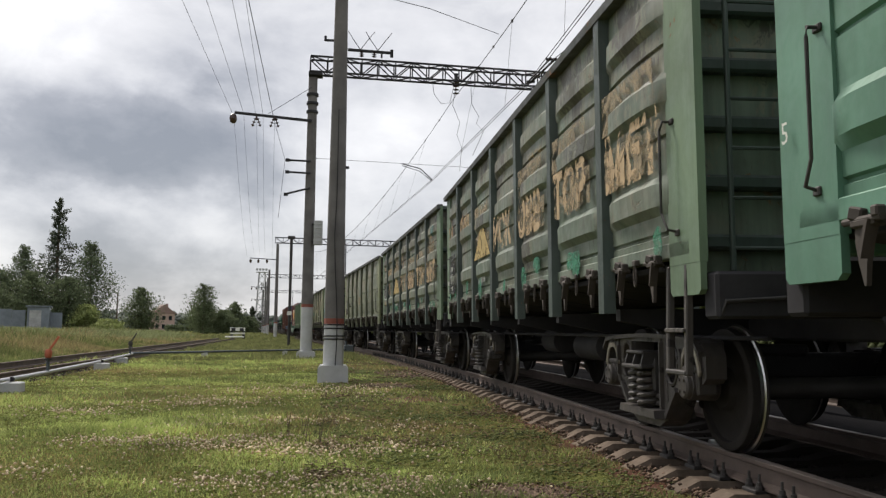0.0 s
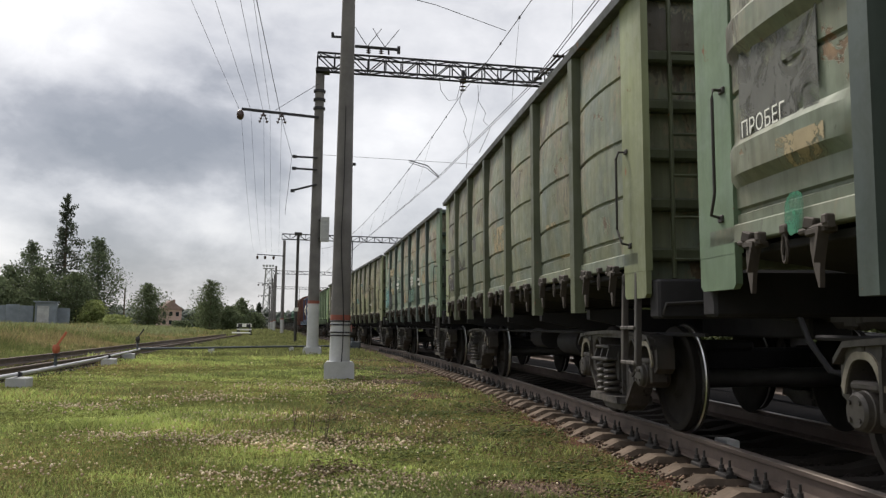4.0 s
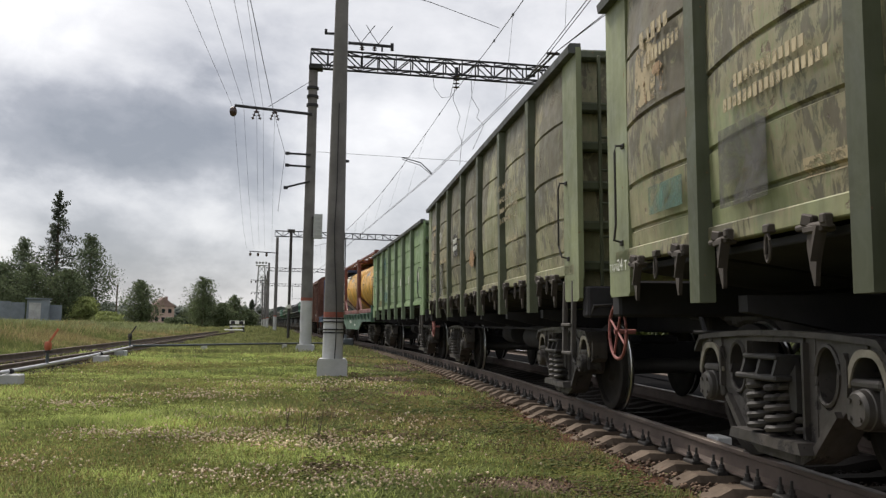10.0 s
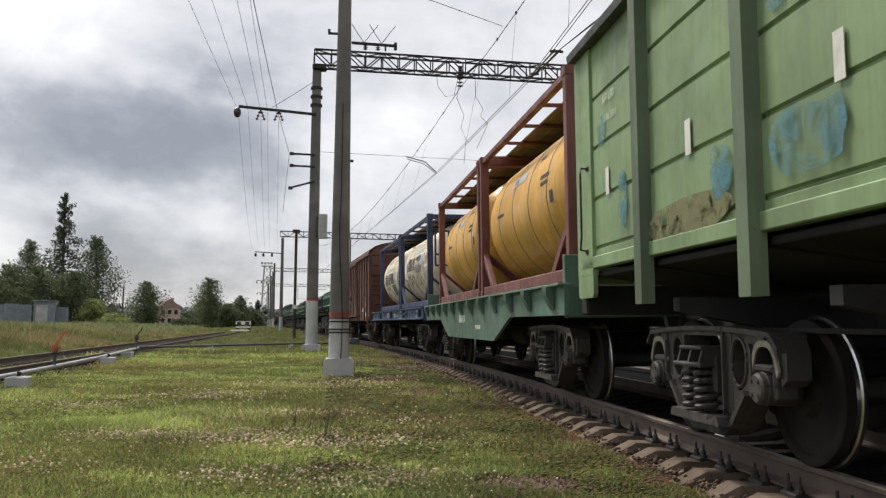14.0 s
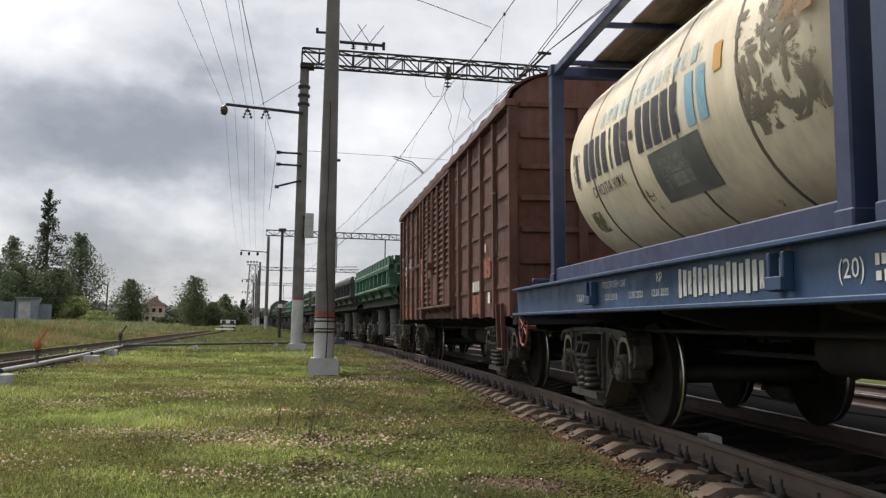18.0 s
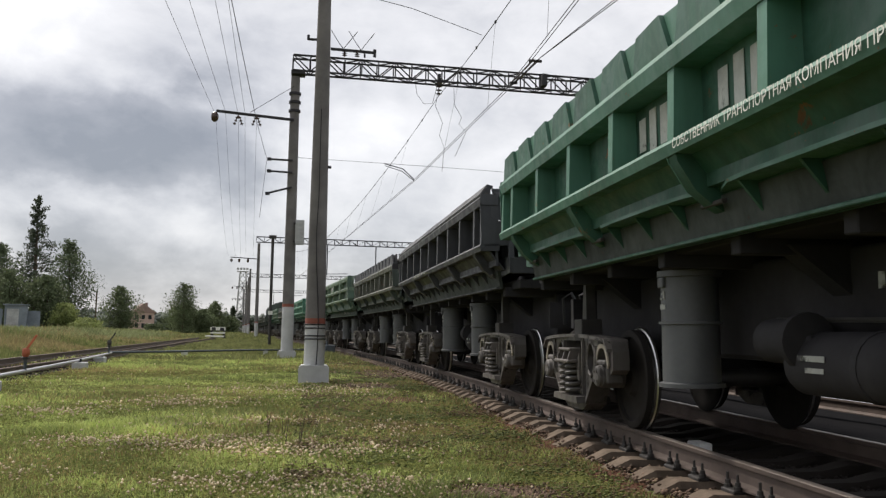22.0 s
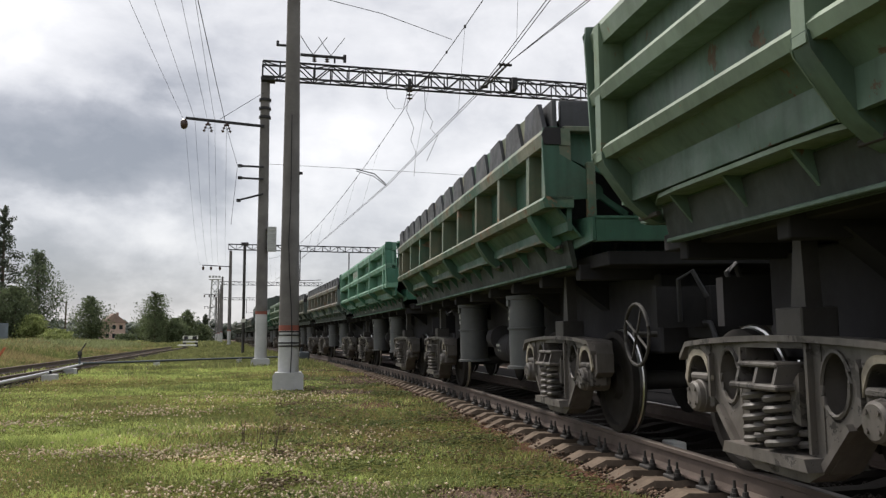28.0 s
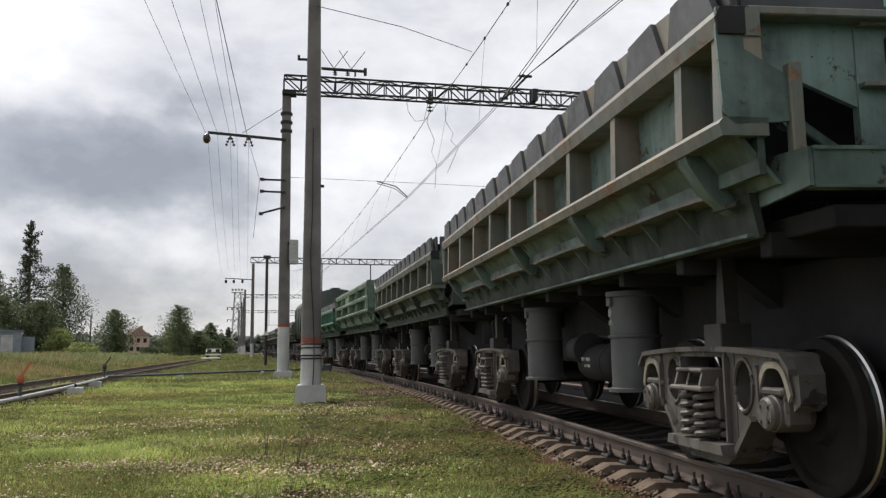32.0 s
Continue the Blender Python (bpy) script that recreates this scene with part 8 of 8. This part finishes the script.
    gondola("yellowish green open wagon with peeled brown panels", P["olive"], P["postolive"], "boards", [bars(-3.5, 2.62, 1.0, 0.075, 17, -1.58, "tanfaint"), bars(-3.5, 2.48, 1.2, 0.075, 20, -1.58, "tanfaint"), bars(-3.6, 2.34, 0.8, 0.075, 13, -1.58, "tanfaint"), text("АВТОРЕЖИМ", 0.12, -3.0, 1.78, -1.56, "chalkfirm"), bars(-1.6, 2.26, 0.7, 0.2, 6, -1.575, "tanfirm"), blot(0.05, 2.72, 0.55, 0.3, -1.562, "tealpatch"), swatch(3.80, 1.83, 0.58, 0.46, -1.556, "slatepatch"), bars(3.45, 2.29, 0.78, 0.075, 12, -1.576, "tanfirm"), bars(3.42, 2.18, 1.12, 0.075, 18, -1.574, "tanfirm"), swatch(4.98, 1.81, 0.62, 0.2, -1.555, "tealwash"), bars(4.95, 2.84, 0.68, 0.10, 9, -1.574, "tanfirm"), bars(5.1, 3.02, 0.6, 0.12, 5, -1.568, "tanfirm"), blot(5.1, 2.62, 0.5, 0.30, -1.568, "tanflake"), text("ТАРА", 0.085, 6.38, 1.36, -1.512), text("24 т", 0.14, 6.18, 1.36, -1.512)], wheel=True, seed=6, plate=P["plateolive"])
    gondola("khaki open wagon with heavily peeled sides", P["olive2"], P["postolive"], "boards", [text("20", 0.30, 3.72, 2.62, -1.585), text("СРОЧНЫЙ ВОЗВРАТ", 0.105, 3.62, 2.32, -1.60, "tanfirm"), bars(3.2, 2.20, 0.95, 0.085, 17, -1.585, "tanfirm"), swatch(3.60, 1.86, 0.50, 0.72, -1.568, "slatepatch"), swatch(5.05, 1.77, 0.9, 0.3, -1.565, "slatepatch"), bars(5.0, 2.45, 0.5, 0.26, 4, -1.575, "tanfirm"), bars(4.75, 3.05, 0.5, 0.09, 8, -1.57, "tanfirm"), bars(4.75, 2.9, 0.4, 0.09, 6, -1.57, "tanfirm"), swatch(1.5, 2.38, 0.6, 0.42, -1.573, "slatepatch"), bars(1.5, 2.46, 0.5, 0.10, 6, -1.58), bars(1.5, 2.33, 0.5, 0.10, 7, -1.58), bars(-3.2, 2.78, 0.9, 0.075, 15, -1.58, "tanfaint"), bars(-3.4, 2.60, 1.2, 0.075, 20, -1.58, "tanfaint"), bars(-3.4, 2.46, 1.3, 0.075, 22, -1.58, "tanfaint"), bars(-3.4, 2.32, 1.1, 0.075, 18, -1.58, "tanfaint"), text("АВТОРЕЖИМ", 0.12, -3.2, 1.98, -1.57, "tanfirm"), blot(-0.3, 2.0, 0.5, 0.3, -1.555, "rustpatch"), text("ТАРА", 0.085, 6.38, 1.36, -1.512), text("24 т", 0.14, 6.18, 1.36, -1.512)], wheel=True, seed=7, plate=P["plateolive"])
    gondola("clean light green open wagon with white lettering", P["fresh"], P["freshpost"], "flat",
            [bars(5.4 - 1.82 * k, 2.15, 0.15, 0.30, 1, -1.50) for k in range(7)] + [text("АВТОРЕЖИМ", 0.09, 0.4, 1.85, -1.5), text("КР 630", 0.11, 5.5, 2.85, -1.5), text("06.06.2016", 0.09, 5.5, 2.68, -1.5)]
            + [blot(5.55, 2.62, 0.26, 0.28, -1.499, "bluefade"), blot(5.0, 1.95, 0.22, 0.5, -1.499, "bluefade"), blot(-5.4, 2.0, 0.24, 0.6, -1.499, "bluefade"), blot(3.1, 1.84, 0.32, 0.34, -1.499, "bluefade"), blot(2.25, 2.88, 0.6, 0.65, -1.499, "bluefade"), blot(2.1, 1.84, 0.8, 0.34, -1.499, "bluefade"), blot(3.7, 1.62, 1.5, 0.3, -1.4985, "dirt"), ("lettering", "skyblue", Geo().box(-1.499, -0.55, 1.5, 0.004, 0.14, 0.2, 0))], seed=8, plate=P["fresh"])
    flat = flat_wagon("dark green flat wagon carrying two yellow tanks", P["flatgreen"], P["flatgreen"], True, False)
    for m in (bars(0.6, 1.0, 0.8, 0.16, 6, -1.474), bars(-1.2, 0.85, 0.5, 0.08, 6, -1.474)):
        part(m[0], m[2], MAT[m[1]], flat)
    LOADS.append((flat, [tank_container(s * 3.12, P["framered"], P["yellow"], "yellow tank container in a red-brown steel frame", marks=TANK_Y) for s in (-1, 1)]))
    flat = flat_wagon("blue flat wagon carrying two cream tanks", P["flatblue"], P["flatblue"], False, True)
    for m in (text("СОБСТВЕННИК", 0.10, -1.75, 1.23, -1.474), bars(-2.25, 1.165, 1.0, 0.07, 15, -1.474, "chalk"), bars(-2.1, 1.08, 0.7, 0.06, 10, -1.474, "chalk"), text("ПРИПИСАН", 0.11, -5.55, 1.2, -1.474), bars(-5.9, 1.11, 0.9, 0.08, 9, -1.474, "chalk"),
              text("73,0 т 120 км/ч", 0.11, -0.92, 1.13, -1.474), text("(20)", 0.13, -0.17, 1.13, -1.474), bars(-0.65, 1.20, 0.4, 0.05, 9, -1.474), bars(-0.65, 1.13, 0.4, 0.05, 7, -1.474),
              text("ТАРА 20,28 т", 0.10, 4.15, 1.12, -1.474), text("ПОСТРОЕН 1247", 0.075, 3.35, 1.22, -1.474), text("12.01.2018", 0.075, 3.3, 1.12, -1.474), text("12.01.2021", 0.075, 2.7, 1.12, -1.474), text("12.01.2035", 0.075, 2.2, 1.12, -1.474), text("КР", 0.09, 2.1, 1.22, -1.474),
              bars(1.1, 1.19, 1.2, 0.19, 15, -1.474, "chalkfirm"), bars(0.32, 1.19, 0.16, 0.17, 2, -1.474, "chalkfirm")):
        part(m[0], m[2], MAT[m[1]], flat)
    part("tow_plate", Geo().box(-1.478, -3.6, 1.19, 0.012, 0.36, 0.2), P["flatblue"], flat)
    part("tow_hook", Geo().cyl((-1.52, -3.72, 1.19), (-1.52, -3.46, 1.19), 0.035, 12), MAT["cast"], flat)
    brake_wheel(flat, -1.36, 7.0, 0.88)
    LOADS.append((flat, [tank_container(s * 3.12, P["frameblue"], P["cream"], "stained cream tank container in a dark blue frame", marks=TANK_FRONT if s < 0 else TANK_REAR, words=(0.23, 0.15, -0.16) if s < 0 else (0.155, 1.76, -0.40), gussets=(-1, 1) if s < 0 else (), kit=s < 0) for s in (-1, 1)]))
    covered_wagon("red-brown covered wagon with ribbed steel sides", P["brown"], P["browndoor"])
    tipper("strong green tipping wagon heaped with stone", P["tip_green"], P["tip_rail"], ext_paint=P["tip_green"], marks=[bars(0.65, 2.34, 0.8, 0.3, 4, -1.464, "chalkfirm"), bars(-0.65, 2.34, 0.8, 0.3, 4, -1.464, "chalkfirm"), text("СОБСТВЕННИК ТРАНСПОРТНАЯ КОМПАНИЯ ПРИПИСАН", 0.085, -0.1, 2.02, -1.682)])
    tipper("black tipping wagon with folded-in rim plates", P["tip_black"], P["tip_black"], load=False, marks=[bars(0.65, 2.34, 0.75, 0.28, 4, -1.464, "chalk"), bars(-0.65, 2.34, 0.75, 0.28, 4, -1.464, "chalk"), bars(1.0, 2.05, 2.0, 0.05, 22, -1.682, "chalk")])
    tipper("dark green tipping wagon heaped with stone", P["tip_dark"], P["tip_darkrail"], marks=[bars(0.65, 2.34, 0.5, 0.22, 3, -1.464, "chalkfirm"), bars(-1.9, 2.36, 0.8, 0.1, 7, -1.464, "chalkfirm"), text("ТРАНСПОРТНАЯ", 0.10, -1.22, 2.42, -1.464), text("КОМПАНИЯ", 0.10, -1.40, 2.28, -1.464), text("ЗАВОД", 0.12, -3.0, 2.26, -1.464), bars(-0.65, 2.36, 0.7, 0.1, 7, -1.464, "chalkfirm")])
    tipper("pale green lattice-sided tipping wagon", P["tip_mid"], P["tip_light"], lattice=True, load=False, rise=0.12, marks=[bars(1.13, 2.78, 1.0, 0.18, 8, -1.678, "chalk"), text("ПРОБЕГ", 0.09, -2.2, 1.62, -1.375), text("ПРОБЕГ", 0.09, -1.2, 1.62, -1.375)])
    tipper("dusty dark green tipping wagon heaped with stone", P["tip_dusty"], P["tip_dustyrail"], wheel=True, marks=[bars(0.65, 2.34, 0.75, 0.26, 4, -1.464, "chalkfirm"), bars(-0.65, 2.34, 0.75, 0.26, 4, -1.464, "chalkfirm"), text("20", 0.14, 1.4, 1.85, -1.50), text("ТАРА 27,00", 0.12, 3.9, 1.60, -1.37, "chalk"), text("ДР 360", 0.12, 4.6, 2.36, -1.464), text("29.07.2018", 0.10, 4.75, 2.22, -1.464), text("60т 26,2 м³", 0.15, 3.35, 2.32, -1.464)])
    tipper("bright green lattice-sided tipping wagon", P["tip_bright"], P["tip_brightrail"], lattice=True, load=False, marks=[bars(1.13, 2.66, 1.0, 0.18, 8, -1.678, "chalk"), text("29 05 19", 0.12, -0.3, 1.58, -1.375), text("08 16", 0.09, 1.3, 1.58, -1.375)])
    tipper("mottled green tipping wagon heaped with stone", P["tip_camo"], P["tip_camorail"])
    tipper("brown-grey tipping wagon heaped with stone", P["tip_dark"], P["tip_darkrail"])
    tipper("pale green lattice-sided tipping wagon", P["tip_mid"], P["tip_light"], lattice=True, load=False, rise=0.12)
    tipper("green tipping wagon farther down the train", P["tip_green"], P["tip_rail"], far=True)
    hopper("dark arched hopper wagon far down the train", P["tip_dark"])
    for k in range(6):
        tipper("dark green tipping wagon far down the train", P["tip_dark"], P["tip_darkrail"], lattice=k % 3 == 1, load=k % 3 != 1, far=True)


LOADS = []
MAT["greypeel"] = worn_patch("grey_peeled_sticker", (0.24, 0.21, 0.155), 0.505, 0.525)
MAT["walkway"] = plain("brown_grey_walkway_planks", (0.17, 0.13, 0.105), 0.8, 0, 0.4, 7, 0.3)
MAT["darkpanel"] = worn_patch("dark_stencil_panel", (0.040, 0.042, 0.042), 0.33, 0.62)
MAT["tealwash"] = worn_patch("thin_teal_overpaint", (0.085, 0.175, 0.140), 0.36, 0.70)
MAT["slatepatch"] = worn_patch("slate_grey_overpaint", (0.090, 0.087, 0.084), 0.36, 0.70)
MAT["tanletter"] = worn_patch("peeled_tan_lettering", (0.52, 0.38, 0.22), 0.43, 0.52)
MAT["tanfield"] = worn_patch("peeled_tan_undercoat_field", (0.33, 0.265, 0.165), 0.44, 0.60)
MAT["tanflake"] = worn_patch("tan_undercoat_flakes", (0.36, 0.24, 0.13), 0.53, 0.57)
MAT["tanfaint"] = worn_patch("faint_tan_stencil", (0.36, 0.31, 0.20), 0.45, 0.56)
MAT["ochre"] = worn_patch("ochre_painted_sign", (0.48, 0.36, 0.14), 0.40, 0.47)
MAT["freshspot"] = worn_patch("fresh_green_touch_up", (0.045, 0.235, 0.140), 0.38, 0.60)
MAT["tanfirm"] = worn_patch("pale_tan_lettering", (0.50, 0.42, 0.27), 0.36, 0.50)
MAT["chalkfirm"] = worn_patch("white_number_stencil", (0.60, 0.61, 0.58), 0.28, 0.42)
MAT["panelgrey"] = plain("grey_placard", (0.17, 0.17, 0.16), 0.7, 0, 0.3, 7, 0.1)
MAT["rustspots"] = worn_patch("dark_flaking_spots", (0.16, 0.12, 0.07), 0.54, 0.58)
MAT["bluefade"] = worn_patch("faded_blue_overpaint", (0.11, 0.29, 0.36), 0.42, 0.70)
MAT["dirt"] = worn_patch("brown_dirt_film", (0.20, 0.20, 0.09))
MAT["chalk"] = worn_patch("worn_chalk_lettering", (0.42, 0.43, 0.40))
MAT["seam"] = plain("dark_tank_seam", (0.17, 0.14, 0.10), 0.7, 0, 0.4, 9, 0.2)
MAT["smear"] = worn_patch("chalky_repainted_smear", (0.60, 0.57, 0.50))
MAT["haze"] = worn_patch("hazy_pale_smear", (0.36, 0.37, 0.33), 0.30, 0.62)
MAT["navy"] = worn_patch("navy_lettering", (0.05, 0.052, 0.07), 0.30, 0.42)
MAT["paleblue"] = worn_patch("faded_pale_blue_lettering", (0.42, 0.60, 0.66), 0.36, 0.60)
MAT["nameblue"] = worn_patch("light_blue_lettering", (0.28, 0.52, 0.66), 0.28, 0.44)
MAT["rustpatch"] = worn_patch("brown_flaked_sticker", (0.34, 0.21, 0.10))
TANK_Y = [(0.3, 24, 0.95, 0.16, "box_grey"), (0.55, 24, 0.3, 0.12, "frameblue"), (-1.5, 12, 0.45, 0.05, "black"), (-1.5, 7, 0.4, 0.05, "black"), (-1.0, 30, 0.3, 0.05, "black"), (1.5, 2, 0.5, 0.05, "black"), (-1.9, -5, 0.16, 0.16, "black")]
def tank_name(dy, up):
    """Plain bars where the owner's large lettering runs along the shell."""
    wide = (0.15, 0.16, 0.12, 0.14, 0.05, 0.15, 0.17, 0.09, 0.14, 0.15, 0.16, 0.15, 0.14)
    out = [(1.82 - 0.198 * k + dy, up, wide[k], 0.40 if k != 7 else 0.08, "navy") for k in range(13)]
    out += [(-0.86 - 0.22 * k + dy, up, 0.15, 0.40, "nameblue") for k in range(2)]
    out += [(1.3 - 0.185 * k + dy, up + 17, 0.12, 0.15, "paleblue") for k in range(13)]
    return out + [(2.16 + dy, up - 2, 0.24, 0.42, "greypeel"), (2.16 + dy, up - 2, 0.08, 0.36, "navy")]


TANK_FRONT = tank_name(-0.38, 6) + [(-0.4, 0, 1.3, 0.34, "smear"), (-1.9, -16, 0.9, 0.4, "smear"), (2.2, -24, 0.5, 0.36, "greypeel"), (2.35, -30, 0.22, 0.3, "rustpatch"), (1.1, -20, 1.5, 0.55, "rustspots"), (-0.5, -18, 1.2, 0.5, "rustspots"), (-1.7, 8, 0.2, 0.34, "rustpatch"), (-1.98, 8, 0.22, 0.38, "rustpatch"), (-2.25, 11, 0.24, 0.46, "rustpatch")]
TANK_REAR = tank_name(0.0, -3) + [(-0.40, -27, 1.05, 0.46, "panelgrey"), (-0.30, -26, 0.55, 0.28, "haze"), (-2.1, -6, 0.95, 0.85, "greypeel"), (-2.3, 4, 0.5, 0.6, "greypeel"), (-2.4, 12, 0.35, 0.4, "rustpatch"), (-1.36, 6, 0.13, 0.20, "yellow"), (2.0, -36, 0.3, 0.25, "dirt"), (0.45, -35, 0.26, 0.26, "greypeel")]
build_train()

START = 4.83          # where the joint behind the first wagon lies at 0 s
SPEED = 6.665


def run(t):
    """How far the train has rolled at t seconds."""
    return SPEED * t - 0.0026 * max(0.0, t - 16.0)


def car_pose(s, pivot=4.0):
    p, _ = track(s - pivot)
    q, _ = track(s + pivot)
    mid, d = (p + q) / 2, q - p
    ang = math.degrees(math.atan2(-d.x, d.y))
    return pose(mid.x, mid.y, ZR + CANT * 0.8, 0, -math.degrees(CANT), ang)


def motions():
    u = START - CARS[0][1]
    places = []
    for car, length in CARS:
        places.append((car, u + length / 2 - (0.30 if car.name == "covered_wagon" else 0.15 if car.name.startswith("tipping") else 0.0)))
        u += length
    held = dict((c, l) for c, l in LOADS)
    for car, c in places:
        rows = [(0.5 * k, car_pose(c - run(0.5 * k))) for k in range(65)]
        walk(car, rows)
        for load in held.get(car, ()):
            base = load.matrix_basis.copy()
            walk(load, [(t, m @ base) for t, m in rows])
    for w, y in WHEELSETS:
        rows = []
        for k in range(321):
            t = k / 10
            rows.append((t, pose(0, y, WHEEL_R) @ Matrix.Rotation(run(t) / WHEEL_R, 4, "X")))
        walk(w, rows)


motions()
